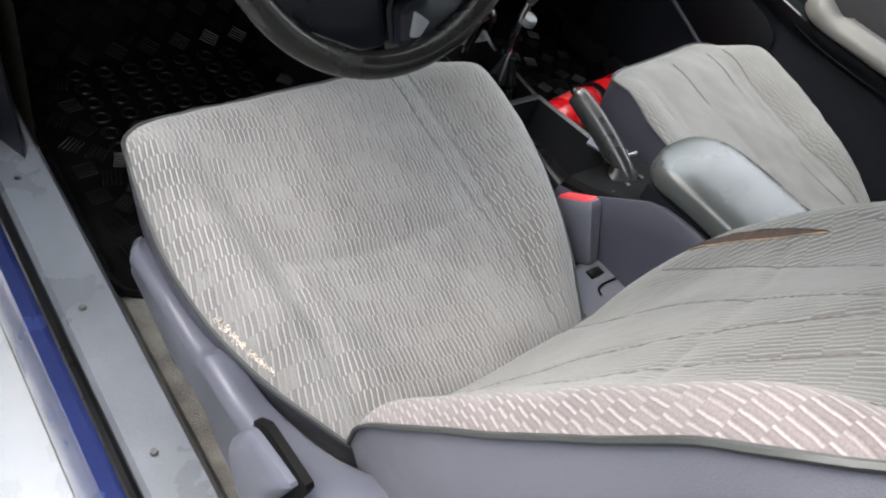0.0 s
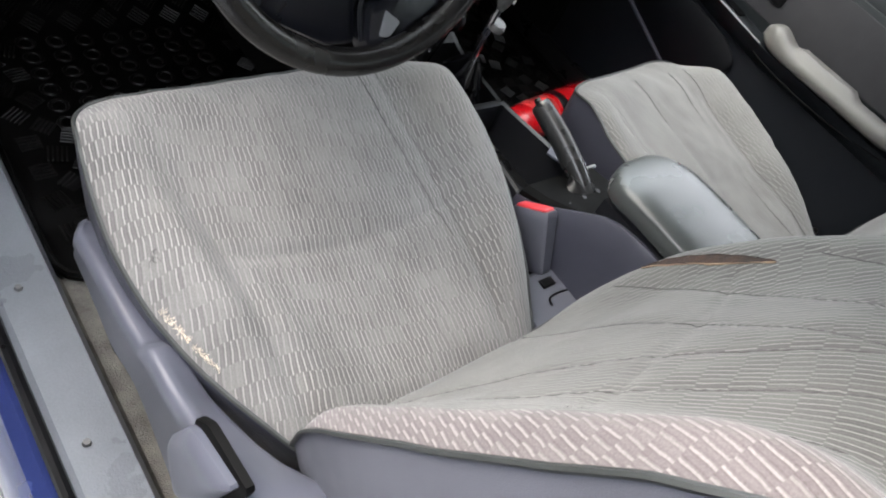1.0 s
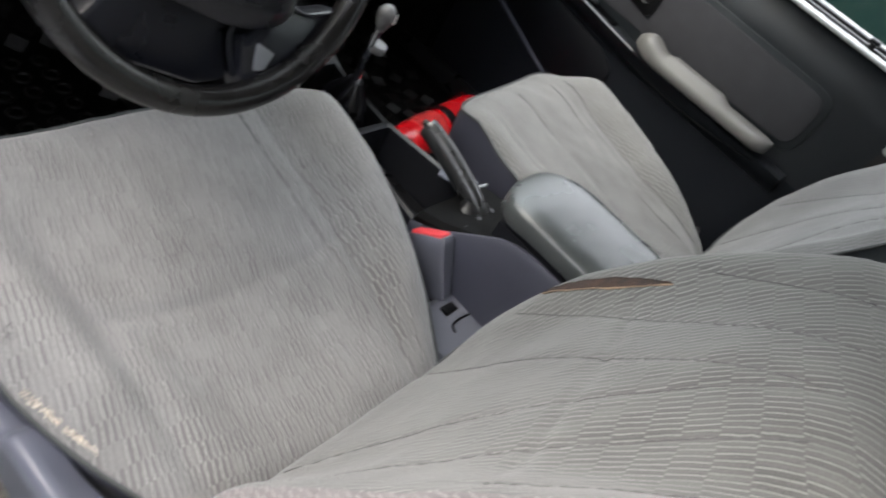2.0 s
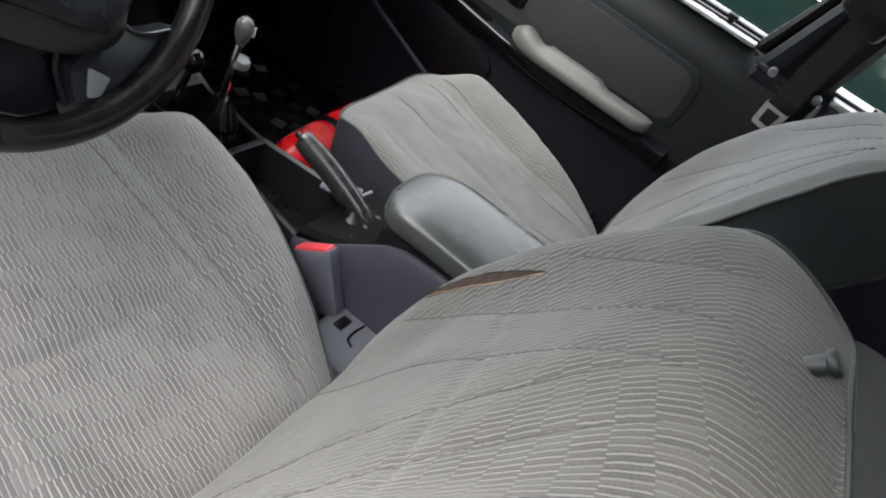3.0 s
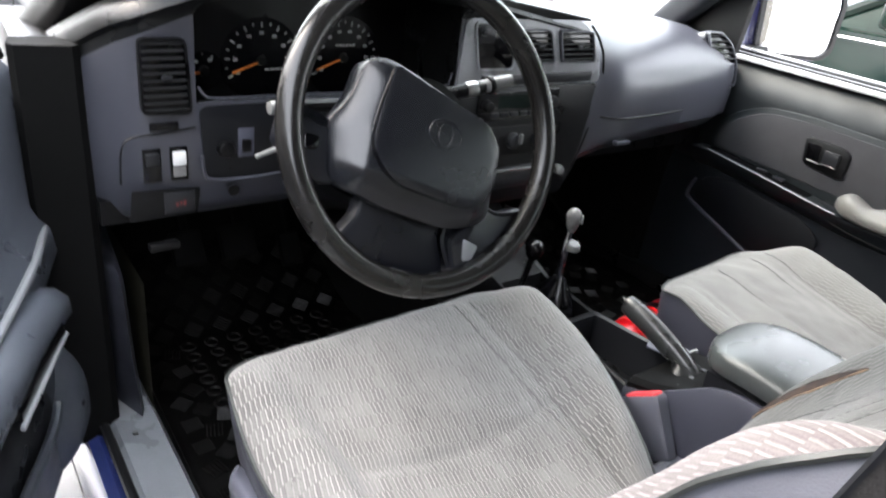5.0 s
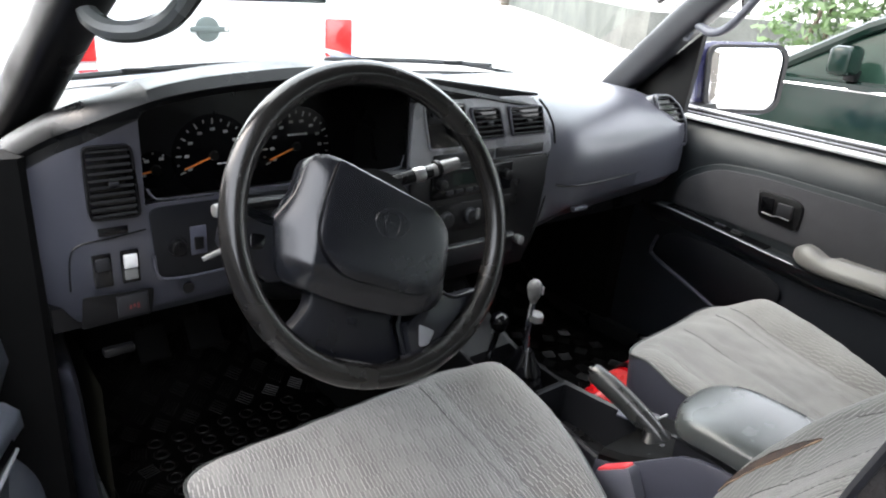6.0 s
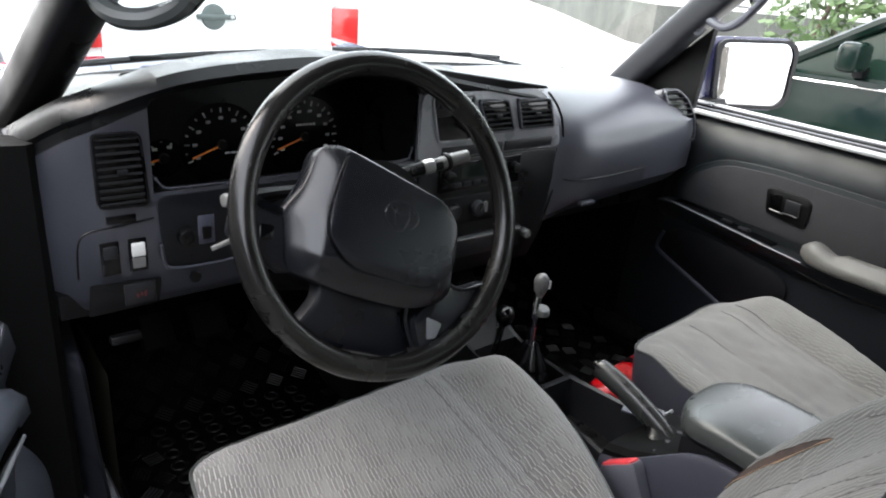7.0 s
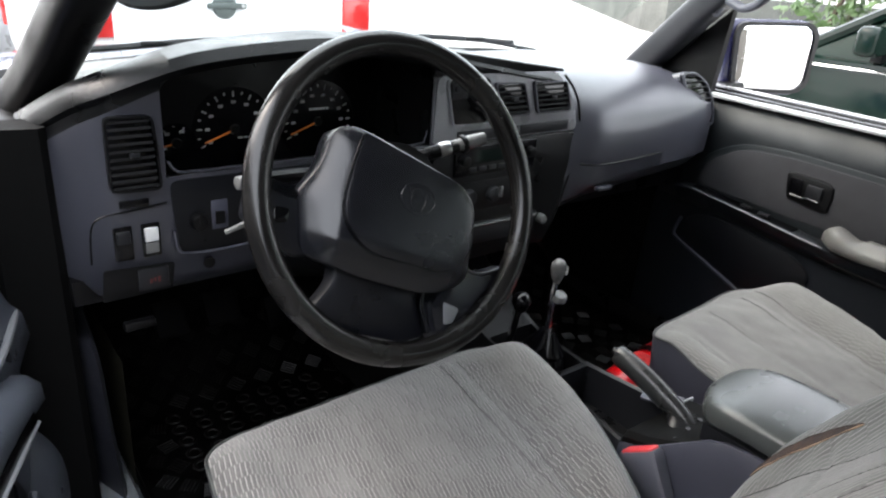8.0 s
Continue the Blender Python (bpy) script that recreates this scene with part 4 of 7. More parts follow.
part("panel_lip", tube(smooth_path([(-0.549, 1.13, 0.002), (-0.547, 1.104, 0.004), (-0.535, 1.095, 0.005), (-0.49, 1.092, 0.005), (-0.42, 1.094, 0.005)], 6), 0.0026, 8), DASH, kp, "pale worn edge", m=mk)

# stalks
lights = thing("light_stalk", (-0.49, 0.06, 1.245), "black lighting stalk with a worn pale knob", "stalk")
part("arm", tube(smooth_path([(-0.40, 0.085, 1.235), (-0.46, 0.07, 1.245), (-0.52, 0.06, 1.248)], 5), 0.008, 10), BLACK, lights)
part("knob", cyl((-0.512, 0.061, 1.248), (-0.534, 0.058, 1.249), 0.0085, 0.0075, 18, 0.002), GREYKNOB, lights, "pale worn end knob")
part("lower_arm", tube(smooth_path([(-0.548, 0.06, 1.194), (-0.51, 0.062, 1.203), (-0.43, 0.075, 1.212)], 5), [0.0028 + 0.0002 * i for i in range(11)], 8), GREYKNOB, lights, "worn lower lever")
wip = thing("wiper_stalk", (-0.24, 0.06, 1.25), "black and chrome-edged wiper stalk", "stalk")
part("arm", tube(smooth_path([(-0.315, 0.08, 1.238), (-0.27, 0.065, 1.252), (-0.235, 0.06, 1.258)], 5), 0.009, 10), BLACK, wip)
part("collar", cyl((-0.262, 0.063, 1.2545), (-0.246, 0.061, 1.257), 0.010, n=18, bevel=0.002), METAL, wip)
part("grip", tube([(-0.244, 0.061, 1.257), (-0.215, 0.059, 1.262), (-0.192, 0.058, 1.266)], [0.0085, 0.0095, 0.008], 14), GREYKNOB, wip, "shiny grip")
part("ring", cyl((-0.228, 0.060, 1.2595), (-0.222, 0.0597, 1.2607), 0.0125, n=18, bevel=0.001), BLACK, wip)

# centre stack
mcs = face(0.2485)
# dash plastic made paler, for the windscreen light on the bezel
LITBEZEL = mat("lit_bezel_plastic", (0.21, 0.213, 0.225), 0.32, var=0.1, grain=1400, bump=0.3)
bez = resample(rpoly([(-0.135, 1.200, 0.01), (-0.133, 1.311, 0.016), (0.138, 1.309, 0.035), (0.190, 1.243, 0.05), (0.200, 1.196, 0.01)], 6), 0.01)
# dark wedge plate for the shaded band under the hood lip
part("hood_shade_wedge", plate(rpoly([(-0.140, 1.308, 0.004), (0.150, 1.3065, 0.004), (0.145, 1.312, 0.004), (0.03, 1.328, 0.01), (-0.140, 1.352, 0.006)], 4), 0.005, None, 0.002, -0.004), DASHTOP_SHADE, dash, m=mcs)
part("centre_bezel", plate(bez, 0.006, None, 0.003, -0.003), LITBEZEL, dash, "dash plastic round the centre vents, windscreen light painted in", m=mcs)
msx = mcs @ Matrix.Translation((0, 0, 0.003))
stk = part("radio_panel", plate(quad([(-0.135, 1.199), (0.201, 1.195), (0.178, 1.06), (0.15, 0.98), (-0.12, 0.98)], 0.012), 0.004, None, 0.0015), BLACK, dash, "black radio and heater panel", m=mcs)
part("clock_box", plate(quad([(-0.113, 1.302), (-0.030, 1.302), (-0.026, 1.230), (-0.096, 1.231)], 0.008), 0.0015, None, 0.0005, 0.0005), GLOSSBLACK, dash, "black open cubby", m=msx)
part("cubby_rim", frame_ring(resample(quad([(-0.117, 1.306), (-0.026, 1.306), (-0.022, 1.226), (-0.098, 1.227)], 0.009), 0.005), [Vector((-0.066, 1.267)) + (p - Vector((-0.066, 1.267))) * 0.94 for p in resample(quad([(-0.117, 1.306), (-0.026, 1.306), (-0.022, 1.226), (-0.098, 1.227)], 0.009), 0.005)], 0.004), LITBEZEL, dash, m=msx)
part("cubby_button", join(cyl((-0.095, 1.290, 0.001), (-0.095, 1.290, 0.008), 0.007, 0.006, 14, 0.001), box((-0.104, 1.272, 0.0015), (-0.072, 1.301, 0.003), 0.001)), DARKGREY, dash, m=msx)
vent(msx, [(-0.020, 1.296), (0.047, 1.294), (0.070, 1.237), (0.008, 1.236)], 6, 0.006)
vent(msx, [(0.068, 1.294), (0.151, 1.291), (0.171, 1.236), (0.087, 1.237)], 6, 0.006)
for x0, x1 in ((-0.088, 0.048), (0.053, 0.172)):
    part("blank_strip", box((x0, 1.201, 0.0005), (x1, 1.219, 0.0025), 0.001), DARKGREY, dash, m=msx)
rad = part("radio", box((-0.090, 1.140, 0.003), (0.095, 1.192, 0.008), 0.002), GLOSSBLACK, stk, "black radio unit", m=mcs)
for k in range(6):
    part("radio_button", box((-0.06 + 0.022 * k, 1.147, 0.007), (-0.043 + 0.022 * k, 1.155, 0.0105), 0.001), DARKGREY, rad, m=mcs)
part("display", box((-0.045, 1.163, 0.0075), (0.06, 1.184, 0.009)), DARKGLASS, rad, m=mcs)
for x in (-0.073, 0.078):
    part("knob", cyl((x, 1.170, 0.007), (x, 1.170, 0.021), 0.010, 0.009, 18, 0.0015), BLACK, rad, m=mcs)
hea = part("heater_panel", box((-0.085, 1.075, 0.003), (0.100, 1.128, 0.007), 0.002), BLACK, stk, m=mcs)
for x in (-0.055, 0.0, 0.06):
    part("dial", join(cyl((x, 1.102, 0.006), (x, 1.102, 0.018), 0.0155, 0.013, 20, 0.002), box((x - 0.0015, 1.102, 0.018), (x + 0.0015, 1.114, 0.0195))), DARKGREY, hea, m=mcs)
part("lever_tip", box((0.006, 1.097, 0.016), (0.013, 1.117, 0.023), 0.002), GREYKNOB, hea, "pale worn lever", m=mcs)
ash = part("ashtray", box((-0.085, 1.010, 0.003), (0.115, 1.052, 0.010), 0.003), DARKGREY, stk, "grey ashtray drawer", m=mcs)
part("lip", tube([(-0.083, 1.047, 0.010), (0.113, 1.045, 0.010)], 0.004, 8), ARMPAD, ash, m=mcs)
part("lighter", cyl((0.130, 1.032, 0.002), (0.130, 1.032, 0.018), 0.010, 0.009, 16, 0.002), GREYKNOB, stk, "worn cigarette lighter knob", m=mcs)
part("bezel_seam", tube(smooth_path([(0.150, 1.300, 0.002), (0.172, 1.280, 0.003), (0.186, 1.262, 0.003), (0.196, 1.245, 0.003), (0.207, 1.198, 0.003), (0.20, 1.13, 0.003), (0.183, 1.06, 0.003), (0.16, 1.0, 0.0)], 6), 0.0025, 8), BLACK, dash, m=mcs)
# passenger end vent on the curved corner



mev = axes((0.600, 0.243, 1.165), (1, 0, 0), (0, 0.40, 0.917))
part("vent_housing", plate(resample(quad([(-0.052, 0.128), (0.003, 0.127), (0.043, 0.099), (0.058, 0.053), (0.042, -0.002), (-0.031, -0.0)], 0.02), 0.006), 0.040, None, 0.004, -0.040), DASH, dash, "rounded grey vent housing", m=mev)
vent(mev @ Matrix.Translation((0, 0, 0.001)), [(-0.046, 0.124), (0.004, 0.123), (0.04, 0.097), (0.054, 0.054), (0.039, 0.003), (-0.027, 0.004)], 9, 0.012)
# glovebox seam and latch
part("glovebox_seam", tube(smooth_path([(0.205, 0.2465, 1.132), (0.24, 0.2085, 1.134), (0.40, 0.2085, 1.137), (0.50, 0.2315, 1.138), (0.60, 0.283, 1.142)], 6), 0.0022, 6), BLACK, dash)
part("glovebox_latch", box((0.245, 0.206, 1.078), (0.285, 0.220, 1.088), 0.003), DASH, dash, "pale glovebox latch")
part("under_dash", loft([[Vector((x, y, z)) for y, z in ((0.30, 1.02), (0.30, 1.055), (0.75, 1.05), (0.80, 0.98))] for x in (-0.67, 0.68)]), BLACK, dash)

# column, pedals
PEDAL = mat("pedal_rubber", (0.002, 0.002, 0.002), 0.75, spec=0.1)
ped = thing("pedal_set", (-0.36, 0.6, 0.7), "black rubber foot pedals under the dashboard", "pedals")
for x, w, z in ((-0.47, 0.03, 0.80), (-0.37, 0.035, 0.80), (-0.255, 0.022, 0.76)):
    p = part("pedal", move(box((-w, -0.012, -0.035), (w, 0.012, 0.035), 0.005), pose(x, 0.60, z, -35)), PEDAL, ped)
    part("pedal_arm", tube(smooth_path([(x, 0.605, z), (x, 0.66, z + 0.12), (x, 0.66, 1.0)], 5), 0.008, 8), PEDAL, ped)

# ---- windscreen, cowl, bonnet, wipers ----
ws = []
for i in range(25):
    x = -0.66 + 0.055 * i
    u = abs(x) / 0.66
    ws.append([Vector((x * (1 - 0.17 * t), 0.93 - 0.20 * u ** 2 - (0.87 - 0.20 * u ** 2) * t, 1.225 + 0.415 * t + 0.02 * math.sin(t * math.pi))) for t in [k / 10 for k in range(11)]])
wsg = loft(ws, closed=False, caps=False)
glob = single("window_1", wsg, GLASS, "clear curved windscreen glass", "", kind="structure")
glob.visible_shadow = False
bon = []
for i in range(25):
    x = -0.74 + 0.0617 * i
    u = abs(x) / 0.74
    bon.append([Vector((x, y, z - 0.05 * u ** 4)) for y, z in ((1.02 - 0.16 * u ** 2, 1.218), (1.25, 1.205), (1.6, 1.165), (1.95, 1.105), (2.12, 1.04), (2.18, 0.9))])
part("bonnet", loft(bon, closed=False, caps=False), BLUE, car, "glossy dark blue bonnet")
part("cowl", loft([[Vector((x, y - 0.18 * (abs(x) / 0.7) ** 2, z)) for y, z in ((0.90, 1.225), (0.93, 1.250), (0.97, 1.245), (1.03, 1.215))] for x in [-0.72 + 0.06 * i for i in range(25)]], closed=False, caps=False), BLACK, car, "black cowl grille")
part("front_wing", loft([[Vector((s * x, y, z)) for x, z in ((0.70, 1.16), (0.765, 1.12), (0.80, 1.0), (0.80, 0.8))] for s, y in ((-1, 0.56), (-1, 1.3), (-1, 2.1))], closed=False, caps=False), BLUE, car)
part("front_wing", loft([[Vector((s * x, y, z)) for x, z in ((0.70, 1.16), (0.765, 1.12), (0.80, 1.0), (0.80, 0.8))] for s, y in ((1, 0.56), (1, 1.3), (1, 2.1))], closed=False, caps=False), BLUE, car)
for pivot, mid, tip, b0, b1 in (((0.10, 0.900, 1.256), (-0.16, 0.880, 1.274), (-0.34, 0.86, 1.278), (-0.52, 0.815, 1.272), (0.02, 0.885, 1.280)), ((0.60, 0.790, 1.250), (0.44, 0.845, 1.272), (0.28, 0.868, 1.280), (0.06, 0.880, 1.284), (0.54, 0.815, 1.268))):
    w = thing("wiper", pivot, "black windscreen wiper resting above the cowl", "wiper", "windscreen wipers")
    part("wiper_arm", tube(smooth_path([pivot, mid, tip], 6), 0.0055, 6), DARKGREY, w)
    bl = part("blade", tube(smooth_path([b0, [(p + q) / 2 + d for p, q, d in zip(b0, b1, (0, 0.01, 0.004))], b1], 6), 0.004, 6, flat=1.8), RUBBER, w)
    for k in (0.25, 0.75):
        c = Vector(b0).lerp(Vector(b1), k)
        part("blade_yoke", box(c - Vector((0.03, 0.004, 0.0)), c + Vector((0.03, 0.004, 0.010)), 0.002), BLACK, bl)
# ---- centre console ----
console = thing("centre_console", (0.015, -0.15, FLOOR), "blue-grey plastic centre console with open tray and padded armrest", "console")


def tray_ring(y, end=False):
    """Trough profile: outer walls, rim and a deep well."""
    w = table(y, ((-0.165, 0.070), (-0.12, 0.064), (0.0, 0.046), (0.03, 0.044)))
    cx = table(y, ((-0.165, -0.002), (0.03, 0.014)))
    rim = table(y, ((-0.165, 0.872), (0.03, 0.858)))
    deep = rim - 0.003 if end else rim - 0.085
    r = 0.007
    pts = [(-w - 0.022, 0.62), (-w - 0.008, rim - 0.02), (-w - 0.003, rim - 0.003), (-w + 0.001, rim), (-w + r, rim - 0.003), (-w + r + 0.006, deep), (w - r - 0.006, deep), (w - r, rim - 0.003), (w - 0.001, rim), (w + 0.003, rim - 0.003), (w + 0.008, rim - 0.02), (w + 0.022, 0.62)]
    return [Vector((cx + x, y, z)) for x, z in pts]


part("tray", loft([tray_ring(-0.165, True), tray_ring(-0.1605, True), tray_ring(-0.148)] + [tray_ring(-0.14 + 0.015 * i) for i in range(10)] + [tray_ring(0.004), tray_ring(0.0095, True), tray_ring(0.016, True)]), DARKGREY, console, "dark open tray with a worn rim")
part("tray_liner", box((-0.03, -0.14, 0.785), (0.05, -0.005, 0.792), 0.002), RUBBER, console)
part("sachet", move(box((-0.022, -0.03, -0.002), (0.022, 0.03, 0.002), 0.001), pose(0.060, -0.135, 0.8745, 2, 3, 25)), VINYL, console, "pale folded card lying on the tray rim")


def shift_ring(y, end=False):
    w = table(y, ((0.014, 0.042), (0.15, 0.060), (0.4, 0.075)))
    rim = table(y, ((0.014, 0.858), (0.15, 0.852), (0.3, 0.90), (0.4, 0.98)))
    deep = rim - 0.002 if end else rim - 0.05
    pts = [(-w - 0.02, 0.62), (-w, rim - 0.004), (-w + 0.003, rim), (-w + 0.009, rim - 0.002), (-w + 0.012, deep), (w - 0.012, deep), (w - 0.009, rim - 0.002), (w - 0.003, rim), (w, rim - 0.004), (w + 0.02, 0.62)]
    return [Vector((0.015 + x, y, z)) for x, z in pts]


part("shift_surround", loft([shift_ring(0.0165, True), shift_ring(0.022, True), shift_ring(0.026), shift_ring(0.08), shift_ring(0.14), shift_ring(0.16), shift_ring(0.168, True), shift_ring(0.3, True), shift_ring(0.40, True)]), BLACK, console, "dark surround of the gear levers")


def bin_ring(y):
    zt = table(y, ((-0.62, 0.925), (-0.40, 0.925), (-0.30, 0.918), (-0.245, 0.900), (-0.215, 0.880), (-0.166, 0.868)))
    zw = curve(y, ((-0.62, 0.955), (-0.40, 0.955), (-0.33, 0.953), (-0.285, 0.942), (-0.25, 0.917), (-0.20, 0.880), (-0.166, 0.869)))
    wl, wr = table(y, ((-0.62, 0.058), (-0.30, 0.056), (-0.22, 0.068), (-0.166, 0.078))), table(y, ((-0.62, 0.100), (-0.166, 0.085)))
    pts = [(-wl - 0.020, 0.62), (-wl - 0.006, zw - 0.05), (-wl - 0.001, zw - 0.006), (-wl + 0.003, zw), (-wl + 0.008, zw), (-wl + 0.011, min(zt, zw - 0.001)), (wr - 0.006, zt), (wr, zt - 0.008), (wr + 0.004, zt - 0.05), (wr + 0.012, 0.62)]
    return [Vector((x, y, z)) for x, z in pts]


part("console_box", loft([bin_ring(-0.62 + 0.0227 * i) for i in range(21)]), TRIM, console, "blue-grey console side")
# handbrake plinth in black with small bosses
part("brake_plinth", loft([[Vector((x, y, z + dz)) for x, z in ((-0.079 + c, 0.868), (-0.077 + c, 0.882), (-0.068 + c, 0.889), (0.078, 0.889), (0.086, 0.882), (0.088, 0.868))] for y, dz, c in ((-0.275, 0.026, 0.035), (-0.245, 0.016, 0.028), (-0.20, 0.002, 0.012), (-0.167, -0.004, 0.004))]), PEDAL, console, "black handbrake plinth")
for k in range(4):
    x = -0.036 + 0.034 * k
    part("boss", cyl((x, -0.226 + 0.004 * (k % 3), 0.894), (x, -0.226 + 0.004 * (k % 3), 0.8985), 0.005, 0.004, 12), BLACK, console)
part("plinth_edge", tube([(0.03, -0.168, 0.886), (0.088, -0.168, 0.884)], 0.003, 6), GREYPLASTIC, console)
brake = thing("handbrake_lever", (0.016, -0.2, 0.886), "worn grey handbrake lever with push button, in its gaiter", "handbrake")
bp = smooth_path([(0.018, -0.215, 0.880), (0.018, -0.190, 0.897), (0.016, -0.13, 0.921), (0.014, -0.085, 0.933), (0.013, -0.072, 0.936)], 6)
part("grip", tube(bp, [0.0135 + 0.002 * math.sin(i / (len(bp) - 1) * math.pi) for i in range(len(bp))], 16, flat=1.15), ARMPADDARK := mat("worn_grip", (0.02, 0.021, 0.021), 0.28, var=0.2), brake, "shiny worn grip")
part("push_button", cyl((0.013, -0.073, 0.936), (0.0128, -0.062, 0.939), 0.006, 0.005, 14, 0.001), BLACK, brake)
part("gaiter", loft([[Vector((0.016 + rx * math.cos(a), -0.205 + ry * math.sin(a) + dy, z)) for a in [k * math.tau / 20 for k in range(20)]] for rx, ry, z, dy in ((0.030, 0.026, 0.884, 0), (0.026, 0.022, 0.889, 0.002), (0.027, 0.022, 0.892, 0.003), (0.020, 0.018, 0.897, 0.008), (0.016, 0.015, 0.902, 0.014))]), RUBBER, brake)

# armrest pad
arm = thing("armrest", (0.03, -0.4, 0.92), "glossy grey vinyl padded console armrest", "armrest")


def arm_ring(y):
    t = min(max((-0.232 - y) / 0.060, 0), 1)
    e = math.sqrt(max(1 - (1 - t) ** 2.4, 0.0))
    w = 0.010 + 0.058 * e
    zc = 0.971 + 0.010 * smooth01(-0.232, -0.32, y) - 0.006 * smooth01(-0.42, -0.62, y)
    hh = 0.004 + 0.017 * e ** 0.8
    pts = []
    for k in range(28):
        a = k * math.tau / 28
        cx_, sz = math.copysign(abs(math.cos(a)) ** 0.40, math.cos(a)), math.copysign(abs(math.sin(a)) ** 0.55, math.sin(a))
        pts.append(Vector((0.018 + 0.012 * (1 - e) + w * cx_, y, zc + hh * sz + 0.007 * cx_ * e)))
    return pts


part("pad", loft([arm_ring(y) for y in (-0.2325, -0.2335, -0.2355, -0.239, -0.244, -0.251, -0.260, -0.272, -0.285, -0.30, -0.33, -0.37, -0.42, -0.50, -0.58, -0.61, -0.62)]), ARMPAD, arm, smooth=70)
part("pad_base", loft([[Vector((x, y, z)) for x, z in ((-0.044, 0.926), (-0.046, 0.953), (0.082, 0.953), (0.081, 0.926))] for y in (-0.262, -0.35, -0.46, -0.61)]), DARKGREY, arm)

# gear levers
gear = thing("gear_lever", (0.0, 0.08, 0.81), "chrome gear lever with a pale worn shift knob and black gaiter", "gear lever")
part("gaiter", loft([[Vector((0.012 + r * math.cos(a) * 1.0, 0.085 + r * 1.3 * math.sin(a) + dy, z)) for a in [k * math.tau / 24 for k in range(24)]] for r, z, dy in ((0.046, 0.806, 0), (0.040, 0.83, 0), (0.041, 0.838, 0), (0.030, 0.858, -0.003), (0.031, 0.866, -0.004), (0.018, 0.890, -0.008), (0.010, 0.905, -0.010))]), GLOSSBLACK, gear, "wrinkled glossy black gaiter")
part("lever", tube(smooth_path([(0.010, 0.075, 0.89), (0.004, 0.07, 0.95), (0.0, 0.064, 1.01)], 6), 0.0055, 10), CHROME, gear)
part("knob", loft([[Vector((0.0 + r * math.cos(a), 0.062 + r * math.sin(a), z)) for a in [k * math.tau / 20 for k in range(20)]] for r, z in ((0.006, 1.004), (0.008, 1.009), (0.0115, 1.019), (0.0132, 1.030), (0.0120, 1.038), (0.0075, 1.044), (0.002, 1.046))]), mat("two_tone_knob", (0.10, 0.10, 0.10), 0.14, var=0.5, scale=60, bump=0), gear, "shiny pale grey shift knob", smooth=60)
part("knob_bars", join(*[box((0.0105, 0.053 + 0.005 * i, 1.018), (0.0138, 0.0555 + 0.005 * i, 1.034), 0.001) for i in range(4)]), PALEMARK, gear)
trans = thing("transfer_lever", (-0.02, 0.14, 0.85), "short black transfer lever with a dark knob", "gear lever")
part("lever", tube(smooth_path([(-0.01, 0.155, 0.80), (-0.014, 0.135, 0.88), (-0.018, 0.12, 0.93)], 5), 0.006, 10), CHROME, trans)
part("knob", loft([[Vector((-0.018 + r * math.cos(a), 0.118 + r * math.sin(a), z)) for a in [k * math.tau / 18 for k in range(18)]] for r, z in ((0.008, 0.928), (0.015, 0.936), (0.018, 0.948), (0.014, 0.960), (0.004, 0.965))]), GLOSSBLACK, trans, smooth=60)
part("knob_ring", cyl((0.012, 0.064, 0.968), (0.012, 0.062, 0.980), 0.0145, 0.012, 18, 0.002), GREYKNOB, trans, "pale collar")

# seat belt buckle beside the driver's seat
buck = thing("belt_buckle", (-0.09, -0.25, 0.80), "grey seat belt buckle with a red release button", "belt buckle")
mbk = axes((-0.082, -0.224, 0.855), (0, -0.80, 0.60), (0.04, 0.60, 0.80))
part("housing", join(loft([[Vector((x * w, y, z * d)) for x, z in ((-1, -0.7), (-0.8, -1), (0.8, -1), (1, -0.7), (1, 0.7), (0.8, 1), (-0.8, 1), (-1, 0.7))] for y, w, d in ((-0.058, 0.020, 0.008), (-0.054, 0.024, 0.011), (0.020, 0.031, 0.014), (0.030, 0.032, 0.014), (0.034, 0.030, 0.0125))])), VINYL, buck, m=mbk)
part("release_button", box((-0.0265, 0.028, -0.0105), (0.0265, 0.0380, 0.0105), 0.003, 3), REDTRIM, buck, "faded red release button", m=mbk)
part("stalk", box((-0.011, -0.16, -0.003), (0.011, -0.035, 0.003), 0.001), BLACK, buck, m=mbk)
pbuck = thing("belt_buckle", (0.17, -0.42, 0.80), "black seat belt buckle beside the passenger seat", "belt buckle")
part("housing", move(box((-0.011, -0.02, -0.035), (0.011, 0.02, 0.035), 0.005, 3), pose(0.602, -0.402, 0.775, -20)), BLACK, pbuck)
part("slot_plate", move(box((-0.006, -0.012, 0.034), (0.006, 0.012, 0.038), 0.001), pose(0.602, -0.402, 0.775, -20)), CHROME, pbuck)
part("stalk", cyl((0.602, -0.412, 0.60), (0.602, -0.405, 0.76), 0.008, n=10), BLACK, pbuck)

# rear end of the console: grey bracket between seat and console
part("floor_bracket", loft([[Vector((x, y, z - d)) for x, z in ((-0.164, 0.70), (-0.162, 0.802), (-0.152, 0.816), (-0.082, 0.823), (-0.069, 0.823), (-0.066, 0.70))] for y, d in ((-0.47, 0.0), (-0.38, 0.0), (-0.30, 0.0), (-0.272, 0.001), (-0.264, 0.008))]), VINYL, console, "pale grey seat mount cover")
part("bracket_slot", box((-0.104, -0.296, 0.8205), (-0.080, -0.282, 0.8245), 0.001), BLACK, console)
